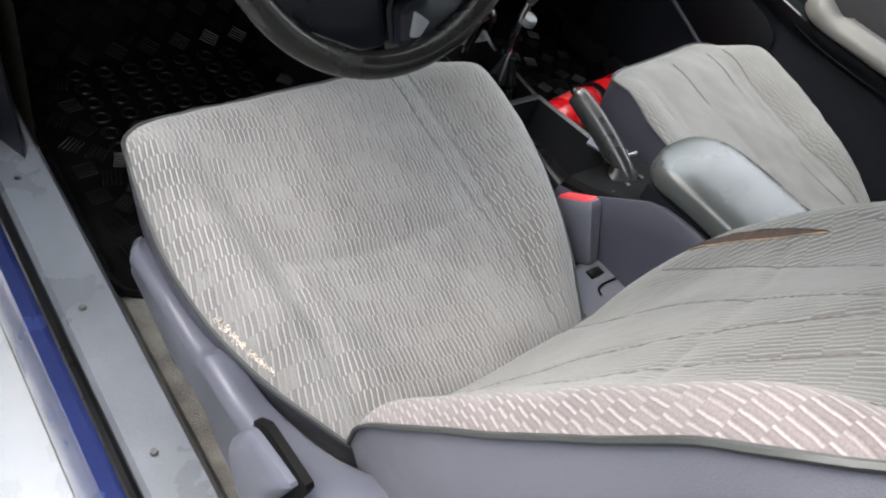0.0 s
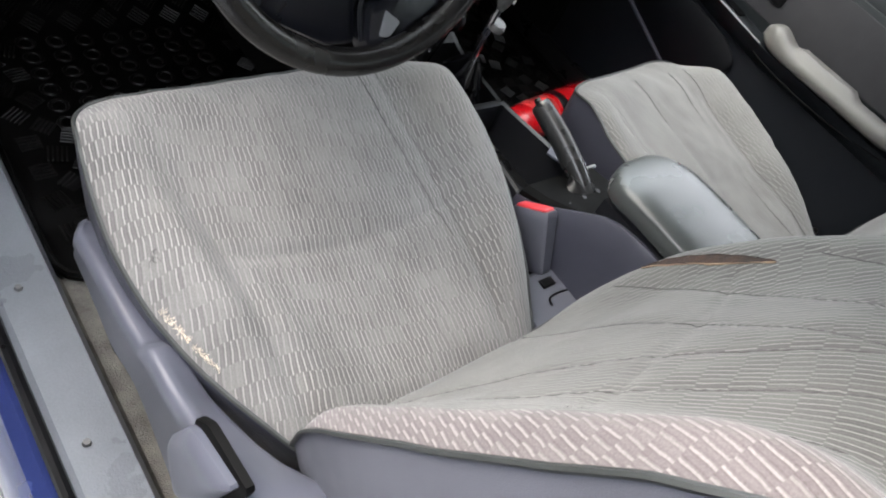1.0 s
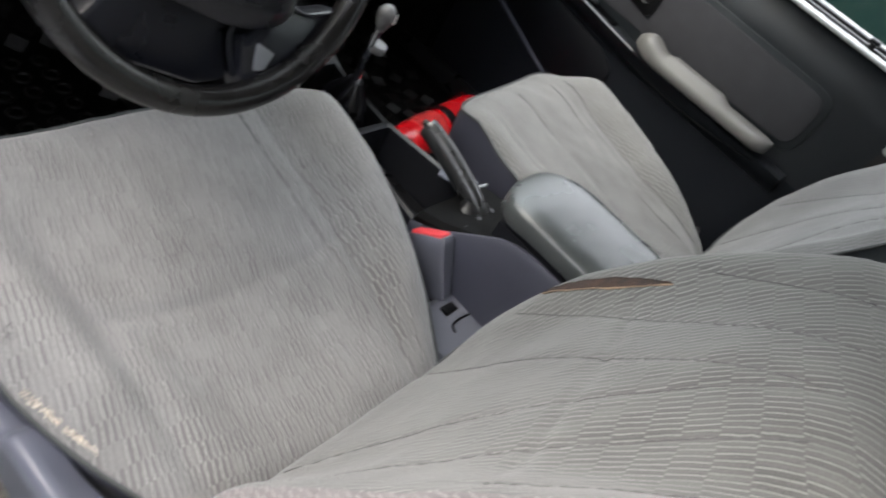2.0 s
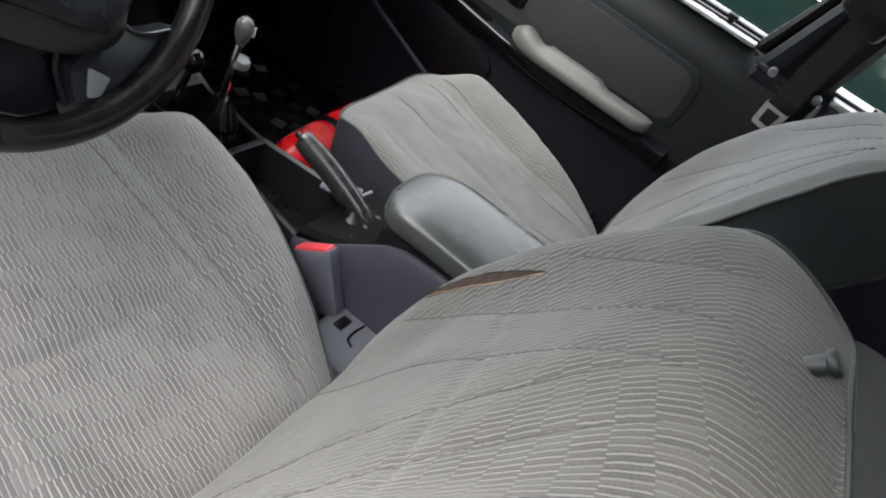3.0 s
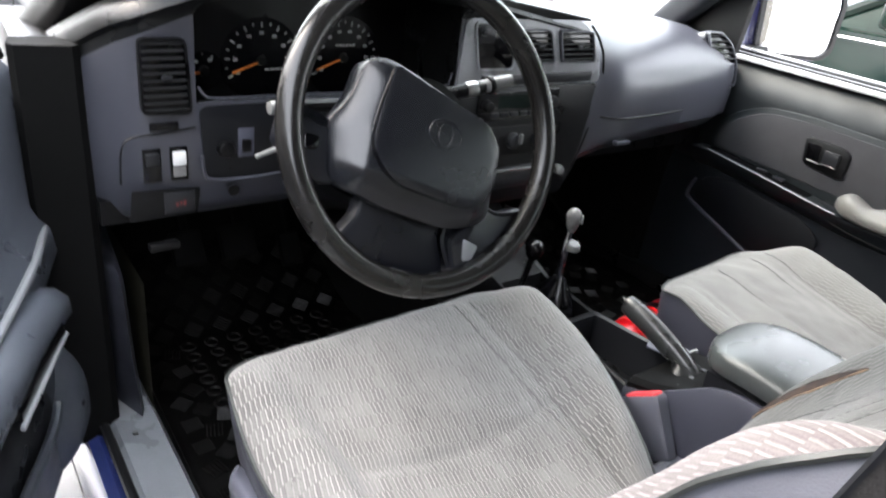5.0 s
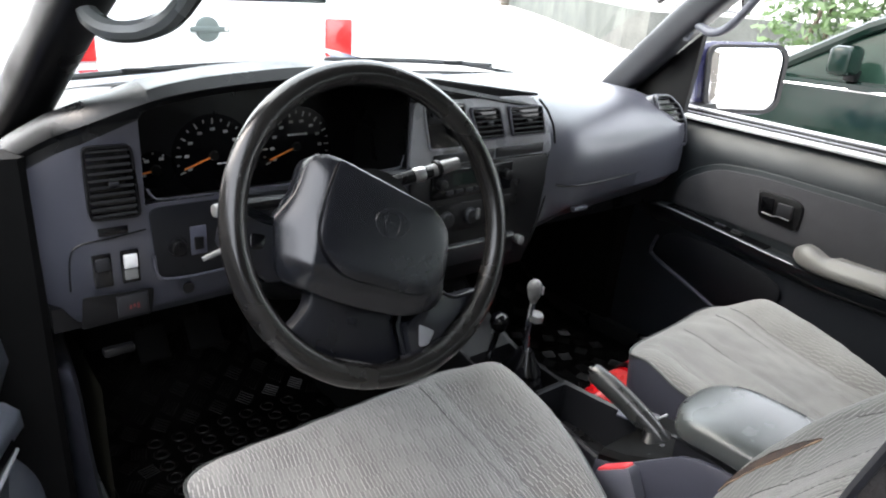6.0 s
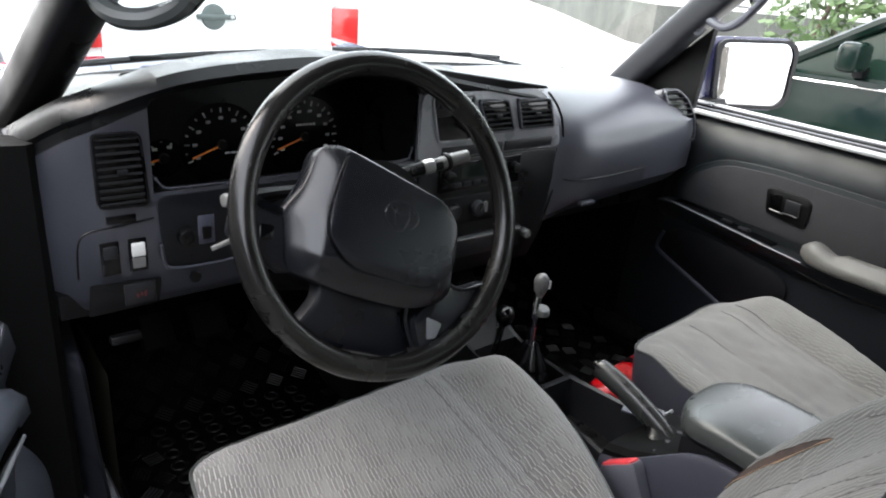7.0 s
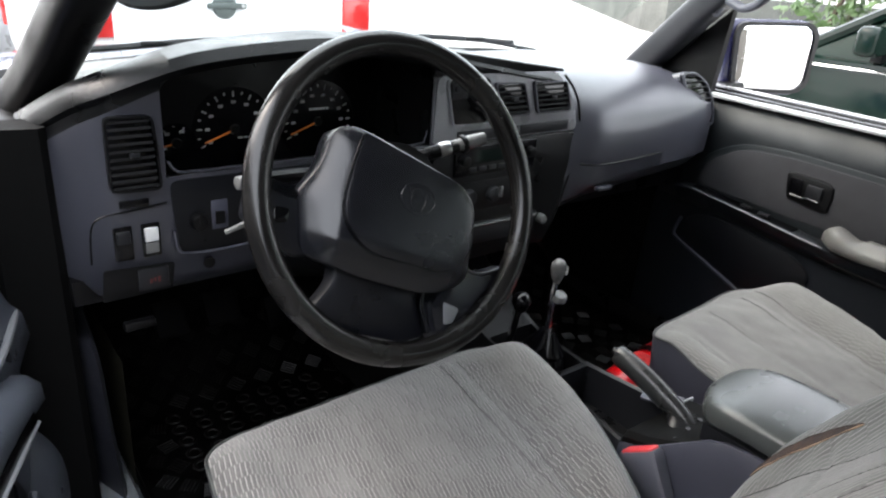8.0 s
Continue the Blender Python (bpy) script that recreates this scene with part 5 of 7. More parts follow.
part("bracket_slot", tube(smooth_path([(-0.112, -0.322, 0.8215), (-0.108, -0.312, 0.8225), (-0.094, -0.309, 0.8235), (-0.072, -0.311, 0.8245)], 5), 0.0016, 6), BLACK, console)

# ---- driver's seat outer shield and recliner ----


def shield_ring(y):
    cz = curve(y, ((-0.44, 0.938), (-0.40, 0.926), (-0.33, 0.892), (-0.27, 0.870), (-0.205, 0.858), (-0.19, 0.846), (-0.10, 0.834), (-0.03, 0.820), (0.0, 0.810), (0.012, 0.790)))
    bot = curve(y, ((-0.44, 0.70), (-0.29, 0.735), (-0.20, 0.765), (-0.137, 0.752), (-0.10, 0.760), (-0.05, 0.770), (0.0, 0.775), (0.012, 0.780)))
    inn = table(y, ((-0.44, -0.550), (-0.34, -0.570), (-0.22, -0.584), (-0.10, -0.588), (0.012, -0.588)))
    sink = 0.006 + 0.016 * smooth01(-0.20, -0.28, y) * smooth01(-0.42, -0.36, y)
    waist = 0.008 * smooth01(-0.17, -0.24, y)
    k = smooth01(0.012, -0.03, y)
    ox = -0.596 - 0.018 * k
    return [Vector((x, y, z)) for x, z in ((inn, bot), (inn, cz - sink - 0.002), (inn - 0.003, cz - sink), ((inn + ox) / 2 - 0.002, cz - sink * 0.45), (ox + 0.007, cz - 0.001), (ox + 0.002, cz - 0.002), (ox - 0.002, cz - 0.007), (ox - 0.003 - waist * 0.2, cz - 0.018), (ox + waist, (cz * 0.55 + bot * 0.45)), (ox - 0.002, bot + 0.010), (ox + 0.002, bot + 0.003), (ox + 0.010, bot))]


part("side_shield", loft([shield_ring(0.012 - 0.004 * i) for i in range(114)]), SHIELD, driver_seat, "blue-grey plastic outer side shield", smooth=60)
mrl = axes((-0.616, 0, -0.006), (0, -1, 0), (0, 0, 1))
lever = resample(rpoly([(0.288, 0.850, 0.016), (0.312, 0.918, 0.018), (0.345, 0.928, 0.010), (0.382, 0.938, 0.006), (0.360, 0.852, 0.012), (0.322, 0.788, 0.016)], 6), 0.004)
part("recliner_lever", dome(lever, lambda x, y, r: 0.020 - 0.010 * r ** 6 - 0.10 * (x - 0.33) ** 2, 12, None, [(0.0, 0.004), (0.002, -0.004)]), SHIELD, driver_seat, "grey recliner lever", m=mrl)
part("lever_slot", plate(resample(rpoly([(0.306, 0.915, 0.006), (0.325, 0.938, 0.006), (0.392, 0.948, 0.006), (0.376, 0.850, 0.006), (0.350, 0.830, 0.006)], 4), 0.006), 0.0075, None, 0.001, -0.004), PEDAL, driver_seat, "black slot behind the lever", m=mrl)
part("lever_slot", plate(resample(rpoly([(0.370, 0.862, 0.004), (0.378, 0.846, 0.004), (0.334, 0.772, 0.004), (0.318, 0.782, 0.004)], 4), 0.006), 0.0075, None, 0.001, -0.004), PEDAL, driver_seat, m=mrl)
part("shield_clip", cyl((-0.613, -0.132, 0.748), (-0.600, -0.132, 0.752), 0.007, n=10), BLACK, driver_seat)

# ---- torn driver's backrest: gaping slit with foam and frayed edges ----
tear = []
lips = ([], [])
for k in range(25):
    t = k / 24
    y = 0.122 + 0.162 * t
    x = table(y, ((0.12, -0.188), (0.21, -0.172), (0.285, -0.158)))
    w = 0.0050 * math.sin(math.pi * t) ** 0.7 + 0.0006
    w *= 1 + 0.22 * noise.noise((t * 9, 0.3, 0))
    z = [driver_front(x + s * w, y, 0.5) + 0.0006 for s in (-1, -0.5, 0.5, 1)]
    tear.append([Vector((x - w, y, z[0])), Vector((x - w * 0.5, y, z[1])), Vector((x + w * 0.5, y, z[2])), Vector((x + w, y, z[3])), Vector((x, y, min(z) - 0.010))])
    for s, l in zip((-1, 1), lips):
        l.append(Vector((x + s * w * 1.08, y + 0.0015 * noise.noise((t * 30, s, 5)), (z[0] if s < 0 else z[3]) + 0.0012 * abs(noise.noise((t * 20, s, 0))))))
part("torn_foam", loft(tear), FOAM, driver_seat, "brown foam showing through a torn slit", m=driver_mb)
for l, cloth in zip(lips, (FOAM, TAN)):
    part("frayed_edge", tube(l, [0.0004 + 0.0009 * abs(noise.noise((i * 0.9, 2.0, 0))) for i in range(len(l))], 6), cloth, driver_seat, "tan frayed cloth edge", m=driver_mb)

# frayed bare spot and pen marks on the driver's cushion
rnd = random.Random(5)
fray = []
for k in range(150):
    t = rnd.random()
    p = Vector((-0.243 + 0.024 * t + abs(rnd.gauss(0, 0.003)), -0.270 - 0.075 * t + rnd.gauss(0, 0.003), 0.0))
    z = driver_top(p.x, p.y, 0.97) + 0.001
    d = Vector((rnd.gauss(0, 1), rnd.gauss(0, 1), 0)).normalized() * rnd.uniform(0.0015, 0.004)
    fray.append(tube([p + Vector((0, 0, z)), p + d * 0.6 + Vector((0, 0, z + 0.002)), p + d + Vector((0, 0, z + 0.0006))], 0.0003, 4))
part("frayed_spot", join(*fray), mat("bare_threads", (0.66, 0.58, 0.48), 0.95, var=0.4, scale=90), driver_seat, "pale bare threads worn through the cushion edge", m=driver_mc)
pen = []
for k in range(2):
    c = Vector((-0.232 + 0.004 * k, -0.232 + 0.007 * (k % 2), 0))
    pen.append(tube([Vector((c.x + 0.005 * math.cos(a), c.y + 0.007 * math.sin(a), driver_top(c.x + 0.005 * math.cos(a), c.y + 0.007 * math.sin(a), 0.9) + 0.0006)) for a in [k + 0.4 * i for i in range(9)]], 0.0004, 4))
part("pen_mark", join(*pen), THREAD, driver_seat, m=driver_mc)

# ---- fire extinguisher in the passenger footwell ----
ext = thing("fire_extinguisher", (0.36, 0.10, FLOOR), "glossy red fire extinguisher lying on the footwell mat", "fire extinguisher")


def bottle(profile, n=32):
    d = Vector((0.985, 0.14, 0.0)).normalized()
    u = d.orthogonal().normalized()
    v = d.cross(u)
    return loft([[Vector((0.256, 0.102, 0.672)) + d * s + (u * math.cos(k * math.tau / n) + v * math.sin(k * math.tau / n)) * r for k in range(n)] for s, r in profile])


part("cylinder", bottle([(-0.012, 0.004), (-0.010, 0.016), (0.0, 0.028), (0.012, 0.036), (0.03, 0.0405), (0.06, 0.042), (0.28, 0.042), (0.31, 0.037), (0.335, 0.026), (0.345, 0.016)]), RED, ext, "glossy red cylinder", smooth=60)
part("strap", bottle([(0.150, 0.0425), (0.152, 0.0445), (0.172, 0.0445), (0.174, 0.0425)]), BLACK, ext, "black strap")
part("label_sheet", bottle([(0.055, 0.0422), (0.056, 0.0428), (0.135, 0.0428), (0.136, 0.0422)]), mat("pinkish_label", (0.66, 0.05, 0.05), 0.35, var=0.4, scale=40), ext, "faded label band")
part("valve", bottle([(0.344, 0.014), (0.375, 0.014), (0.378, 0.02), (0.40, 0.018)], 16), BLACK, ext)

# ---- floor mats with raised tread ----
bar5 = bmesh.new()
for i in range(5):
    b = box((-0.0150, -0.0014, 0), (0.0150, 0.0014, 0.0034), 0.0010, 1)
    me = bpy.data.meshes.new("tmp")
    move(b, pose(0, (i - 2) * 0.0062, 0)).to_mesh(me)
    bar5.from_mesh(me)
    b.free()
    bpy.data.meshes.remove(me)
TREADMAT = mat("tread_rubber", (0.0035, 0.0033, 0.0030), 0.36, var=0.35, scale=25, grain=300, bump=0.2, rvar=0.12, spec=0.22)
tread_me = bpy.data.meshes.new("tread_pad")
bar5.to_mesh(tread_me)
bar5.free()
tread_me.materials.append(TREADMAT)
ring_bm = tube([(0.0125 * math.cos(k * math.tau / 14), 0.0125 * math.sin(k * math.tau / 14), 0.0018) for k in range(14)], 0.0030, 6, closed=True)
ring_me = bpy.data.meshes.new("tread_ring")
ring_bm.to_mesh(ring_me)
ring_bm.free()
ring_me.materials.append(TREADMAT)
ring_me.shade_smooth()


def mat_height(x, y):
    return 0.628 + 0.14 * smooth01(0.52, 0.80, y) + 0.004 * noise.noise((x * 6, y * 6, 9))


def floor_mat(pts, label, z):
    ob = thing("floor_mat", (sum(p[0] for p in pts) / len(pts), 0.25, z), label, "floor mat", "front floor mats")
    out = resample(rpoly([(x, y, 0.05) for x, y in pts], 6), 0.02)
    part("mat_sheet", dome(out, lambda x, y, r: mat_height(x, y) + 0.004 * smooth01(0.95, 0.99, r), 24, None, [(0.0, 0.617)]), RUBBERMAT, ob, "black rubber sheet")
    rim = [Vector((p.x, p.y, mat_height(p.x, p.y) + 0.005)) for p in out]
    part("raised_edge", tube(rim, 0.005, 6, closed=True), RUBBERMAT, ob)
    return ob, out


def inside(poly, x, y):
    c = False
    for a, b in zip(poly, poly[1:] + poly[:1]):
        if (a.y > y) != (b.y > y) and x < (b.x - a.x) * (y - a.y) / (b.y - a.y) + a.x:
            c = not c
    return c


def lay(name, me, ob, x, y, turn):
    e = 0.01
    n = Vector((-(mat_height(x + e, y) - mat_height(x - e, y)) / (2 * e), -(mat_height(x, y + e) - mat_height(x, y - e)) / (2 * e), 1)).normalized()
    o = new(name, me)
    o.parent = ob
    m = Matrix.Translation((x, y, mat_height(x, y) - 0.0004)) @ n.to_track_quat("Z", "Y").to_matrix().to_4x4() @ pose(0, 0, 0, 0, 0, turn)
    o.matrix_basis = Matrix.Translation(-ORIGIN[ob]) @ m
    return o


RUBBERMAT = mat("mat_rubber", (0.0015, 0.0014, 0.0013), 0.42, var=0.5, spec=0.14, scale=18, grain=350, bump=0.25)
dmat, dpoly = floor_mat([(-0.605, 0.045), (-0.20, 0.02), (-0.11, 0.20), (-0.12, 0.74), (-0.56, 0.76), (-0.60, 0.55)], "black rubber driver's mat with raised bars and rings", 0.617)
pmat, ppoly = floor_mat([(0.16, 0.02), (0.60, 0.0), (0.61, 0.70), (0.15, 0.72)], "black rubber passenger mat with checkered tread bars", 0.617)
P = 0.041
for ob, poly in ((dmat, dpoly), (pmat, ppoly)):
    for i in range(-30, 31):
        for j in range(-30, 31):
            u, v = i * P, j * P
            x, y = (u - v) * 0.7071 + (-0.36 if ob is dmat else 0.38), (u + v) * 0.7071 + 0.33
            if not all(inside(poly, x + a * 0.024, y + b * 0.024) for a in (-1, 1) for b in (-1, 1)):
                continue
            if ob is dmat and -0.525 < x < -0.17 and 0.305 < y < 0.545:
                continue
            lay("tread_pad", tread_me, ob, x, y, 45 if (i + j) % 2 else -45)
for i in range(7):
    for j in range(6):
        x, y = -0.500 + 0.046 * i, 0.330 + 0.038 * j
        lay("tread_ring", ring_me, dmat, x, y, 0)
# ---- passenger door details ----


def dface(x, y=0.0, z=0.0):
    """A frame on the right door: local x towards the back, local y up, local z into the car."""
    return axes((x, y, z), (0, -1, 0), (0, 0, 1))


def doorplate(pts, r, depth, x, material, name, label="", step=0.01, bevel=0.003, z0=0.0):
    out = resample(rpoly([(-y, z, r) for y, z in pts], 6), step)
    return part(name, plate(out, depth, None, bevel, z0), material, passenger_door, label, m=dface(x))


doorplate([(0.262, 1.028), (0.235, 1.090), (0.16, 1.136), (0.05, 1.145), (-0.415, 1.135), (-0.418, 1.030), (-0.05, 1.020)], 0.035, 0.006, 0.654, DOORCLOTH, "cloth_insert", "soft grey cloth insert")
doorplate([(0.285, 1.022), (0.250, 1.100), (0.165, 1.148), (0.05, 1.157), (-0.428, 1.147), (-0.430, 1.015), (-0.05, 1.000)], 0.04, 0.003, 0.654, DOORDARK := mat("door_shadow_trim", (0.011, 0.014, 0.016), 0.4, spec=0.35, grain=1000, bump=0.3), "insert_border")
# pull ledge with a black slot
led = loft([[Vector((x, y, z)) for x, z in ((0.655, zt - 0.05), (0.628, zt - 0.030), (0.612, zt - 0.006), (0.610, zt), (0.616, zt + 0.002), (0.655, zt + 0.001))] for y, zt in ((0.285, 1.020), (0.24, 1.024), (0.10, 1.012), (-0.02, 1.000), (-0.09, 0.993), (-0.45, 0.990))])
part("pull_ledge", led, DOORTRIM, passenger_door, "moulded ledge with a pale edge line")
part("ledge_edge", tube(smooth_path([(0.622, 0.275, 1.022), (0.6105, 0.24, 1.0255), (0.6095, 0.10, 1.0135), (0.6095, -0.02, 1.0015), (0.611, -0.075, 0.996)], 5), 0.0018, 6), GREYPLASTIC, passenger_door)
sl = part("switch_slot", loft([[Vector((x, y, z)) for x, z in ((0.620, zt), (0.620, zt + 0.004), (0.646, zt + 0.004), (0.646, zt))] for y, zt in ((0.245, 1.024), (0.11, 1.0125), (-0.005, 1.0025))]), GLOSSBLACK, passenger_door, "black recessed tray")
part("tray_litter", join(box((0.628, 0.10, 1.016), (0.640, 0.125, 1.021), 0.002), box((0.626, 0.055, 1.012), (0.640, 0.082, 1.018), 0.002)), DARKGREY, sl)
# inner release handle
hb = doorplate([(0.048, 1.118), (0.040, 1.062), (-0.050, 1.052), (-0.052, 1.110), (-0.03, 1.118)], 0.01, 0.006, 0.6485, BLACK, "release_bezel", "black inner door release")
part("release_cavity", plate(quad([(-0.038, 1.108), (-0.010, 1.109), (-0.006, 1.072), (-0.034, 1.071)], 0.005), 0.002, None, 0.0005, 0.0055), GLOSSBLACK, hb, m=dface(0.6485))
part("release_paddle", box((0.000, 1.074, 0.004), (0.034, 1.104, 0.011), 0.003), DARKGREY, hb, m=dface(0.6485))
part("release_glint", tube([(-0.030, 1.074, 0.008), (-0.004, 1.072, 0.009), (0.004, 1.076, 0.010), (0.030, 1.074, 0.011)], 0.0012, 6), METAL, hb, m=dface(0.6485))


# padded armrest
def arest(y):
    t = (y + 0.07) / -0.33
    e = min(smooth01(-0.02, 0.10, t), smooth01(1.03, 0.90, t))
    d = 0.018 + 0.036 * e ** 0.5
    zc = 1.012 + 0.004 * t + (0.012 * gauss(t - 0.06, 0.10))
    h = 0.006 + 0.010 * e ** 0.5 + 0.008 * gauss(t - 0.07, 0.10)
    flat = smooth01(0.20, 0.25, t) * smooth01(0.66, 0.60, t)
    pts = []
    for k in range(20):
        a = k * math.tau / 20
        zz = zc + h * math.copysign(abs(math.sin(a)) ** 0.8, math.sin(a))
        pts.append(Vector((0.640 - d * 0.5 + d * 0.5 * math.copysign(abs(math.cos(a)) ** 0.7, math.cos(a)), y, zz + 0.010 * flat * (math.sin(a) > 0.3) * (math.cos(a) > -0.4))))
    return pts


da = part("door_armrest", loft([arest(-0.0655 - 0.0097 * i) for i in range(35)]), ARMREST, passenger_door, "pale grey padded armrest, stained", smooth=70)
part("armrest_stitch", tube(smooth_path([(0.585, -0.085, 0.986), (0.577, -0.16, 0.981), (0.577, -0.28, 0.982), (0.586, -0.39, 0.992)], 6), 0.0010, 6), PEDAL, da)
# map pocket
# flat sheet; the shade inside the pocket is put into its colour
pk = doorplate([(0.268, 0.900), (0.252, 0.950), (0.20, 0.968), (0.13, 0.966), (-0.012, 0.948), (-0.052, 0.925), (-0.054, 0.895), (-0.02, 0.872), (0.04, 0.83), (0.10, 0.835)], 0.030, 0.004, 0.6415, mat("pocket_shadow", (0.004, 0.0045, 0.006), 0.5, spec=0.2), "map_pocket", "flat dark sheet for the map pocket's shaded opening")
part("pocket_lip", tube(smooth_path([(0.633, 0.262, 0.942), (0.631, 0.272, 0.905), (0.630, 0.255, 0.888), (0.629, 0.16, 0.855), (0.628, 0.067, 0.822), (0.630, -0.01, 0.79)], 6), 0.0042, 8), TRIM, pk, "pale worn pocket lip")
part("speaker_bulge", dome(resample(rpoly([(-0.06, 0.70, 0.03), (0.30, 0.70, 0.03), (0.30, 0.78, 0.03), (-0.02, 0.785, 0.03)], 5), 0.02), lambda x, y, r: 0.012 - 0.012 * r ** 4, 8), DOORTRIM, passenger_door, m=dface(0.638))
part("lock_button", join(box((0.694, -0.402, 1.226), (0.704, -0.390, 1.245), 0.002), box((0.690, -0.406, 1.243), (0.708, -0.386, 1.250), 0.002)), BLACK, passenger_door)
part("door_edge_seal", tube(smooth_path([(0.69, -0.468, 1.22), (0.688, -0.43, 1.05), (0.686, -0.39, 0.88), (0.685, -0.36, 0.70)], 6), 0.009, 8), RUBBER, passenger_door)
# window frame
part("window_frame", tube(smooth_path([(0.713, -0.462, 1.21), (0.690, -0.52, 1.36), (0.64, -0.585, 1.58), (0.60, -0.57, 1.625)], 6) + smooth_path([(0.59, -0.40, 1.64), (0.575, 0.0, 1.625), (0.625, 0.22, 1.48), (0.69, 0.44, 1.26)], 6), 0.014, 8), BLACK, passenger_door)
part("mirror_triangle", loft([[Vector((x, y, z)) for y, z in ((0.285, 1.222), (0.44, 1.222), (0.44, 1.262), (0.27, 1.415))] for x in (0.672, 0.688)]), BLACK, passenger_door, "black corner trim")
NAVY = mat("navy_mirror_plastic", (0.010, 0.010, 0.040), 0.3, bump=0, coat=0.3)
MIRH = Matrix.Translation((1.04, 0.36, 1.29)) @ pose(0, 0, 0, -3, 0, -20) @ Matrix.Translation((-1.04, 0, -1.29)) @ face(0)
mir = part("door_mirror", dome(resample(rpoly([(0.912, 1.192, 0.03), (0.890, 1.378, 0.04), (1.145, 1.383, 0.03), (1.176, 1.355, 0.03), (1.172, 1.215, 0.04), (1.14, 1.190, 0.03)], 5), 0.012), lambda x, y, r: 0.0 - 0.010 * r ** 8, 10, None, [(0.0, -0.02), (0.02, -0.08), (0.06, -0.11)]), NAVY, passenger_door, "dark blue wing mirror housing", m=MIRH)
mirror_edge = resample(rpoly([(0.920, 1.200, 0.035), (0.905, 1.373, 0.035), (1.145, 1.378, 0.03), (1.170, 1.352, 0.035), (1.167, 1.217, 0.035), (1.135, 1.195, 0.035)], 5), 0.008)
mirror_mid = Vector((1.04, 1.288))
part("mirror_rim", frame_ring(mirror_edge, [mirror_mid + (p - mirror_mid) * 0.90 for p in mirror_edge], 0.010), BLACK, mir, m=MIRH)
part("mirror_glass", plate([mirror_mid + (p - mirror_mid) * 0.905 for p in mirror_edge], 0.003, None, 0.0005), MIRROR, mir, "mirror glass reflecting the bright sky", m=MIRH @ Matrix.Translation((0, 0, 0.004)))
part("mirror_foot", loft([[Vector((x, y, z)) for y, z in ((0.36, 1.205), (0.41, 1.205), (0.41, 1.222), (0.37, 1.224))] for x in (0.76, 0.84, 0.95)]), BLACK, mir)

# ---- right centre pillar with seat belt ----
PILLARTRIM = mat("dark_pillar_trim", (0.009, 0.011, 0.015), 0.42, spec=0.35, grain=1000, bump=0.3)
rp = thing("belt_pillar", (0.68, -0.53, 0.65), "dark grey centre pillar trim with belt guide", "pillar trim")


def bp_ring(z, up=False):
    yf = table(z, ((0.64, -0.335), (0.77, -0.365), (0.97, -0.410), (1.21, -0.478), (1.36, -0.530), (1.64, -0.625)))
    yb = table(z, ((0.64, -0.56), (1.0, -0.585), (1.21, -0.608), (1.36, -0.640), (1.64, -0.700)))
    x = table(z, ((0.64, 0.665), (1.21, 0.662), (1.36, 0.640), (1.64, 0.575)))
    d = 0.006 if up else 0.0
    return [Vector((x + a + d, yy, z)) for a, yy in ((0.06, yf), (0.010, yf), (0.0, yf - 0.012), (0.0, yb + 0.012), (0.010, yb), (0.06, yb))]


part("lower_trim", loft([bp_ring(z) for z in (0.64, 0.77, 0.9, 1.0, 1.1, 1.18, 1.205)]), PILLARTRIM, rp, "dark blue-grey lower pillar trim")
part("trim_ledge", tube([(0.665, -0.485, 1.207), (0.660, -0.54, 1.207), (0.662, -0.602, 1.207)], 0.008, 8), DARKGREY, rp)
part("upper_trim", loft([bp_ring(z, True) for z in (1.208, 1.3, 1.4, 1.5, 1.64)]), PILLARTRIM, rp)
part("belt_slot", loft([[Vector((table(z, ((1.21, 0.664), (1.36, 0.643), (1.64, 0.578))) - 0.003, y + off, z)) for y in (table(z, ((1.21, -0.545), (1.36, -0.575), (1.5, -0.62))) + 0.026, table(z, ((1.21, -0.545), (1.36, -0.575), (1.5, -0.62))) - 0.026)] + [Vector((table(z, ((1.21, 0.664), (1.36, 0.643), (1.64, 0.578))) + 0.004, table(z, ((1.21, -0.545), (1.36, -0.575), (1.5, -0.62))) + off, z))] for z, off in ((1.215, 0), (1.30, 0), (1.42, 0))]), BLACK, rp)
part("height_guide", move(box((-0.02, -0.045, -0.03), (0.012, 0.045, 0.03), 0.012, 3), pose(0.635, -0.575, 1.372, 20)), DARKGREY, rp, "dark belt height adjuster cover")
belt = thing("seat_belt", (0.65, -0.56, 0.7), "dark webbing passenger seat belt with a metal tongue", "seat belt")
part("webbing", loft([[Vector((x + a, y + b, z)) for a, b in ((-0.001, -0.023), (-0.001, 0.023), (0.001, 0.023), (0.001, -0.023))] for x, y, z in ((0.610, -0.585, 1.40), (0.640, -0.565, 1.25), (0.648, -0.560, 1.15), (0.650, -0.55, 0.95), (0.648, -0.53, 0.68))]), WEBBING, belt)
tg = move(frame_ring(resample(quad([(-0.020, -0.028), (0.020, -0.028), (0.024, 0.020), (-0.024, 0.020)], 0.006), 0.004), [p * 0.55 + Vector((0, -0.004)) for p in resample(quad([(-0.020, -0.028), (0.020, -0.028), (0.024, 0.020), (-0.024, 0.020)], 0.006), 0.004)], 0.003), axes((0.6435, -0.556, 1.155), (0.1, -0.9, -0.1), (0.1, -0.25, 0.95)))
part("tongue", tg, SILVER, belt, "pale metal tongue")
part("tongue_grip", move(box((-0.022, 0.014, -0.004), (0.022, 0.032, 0.006), 0.003), axes((0.6435, -0.556, 1.155), (0.1, -0.9, -0.1), (0.1, -0.25, 0.95))), DARKGREY, belt)
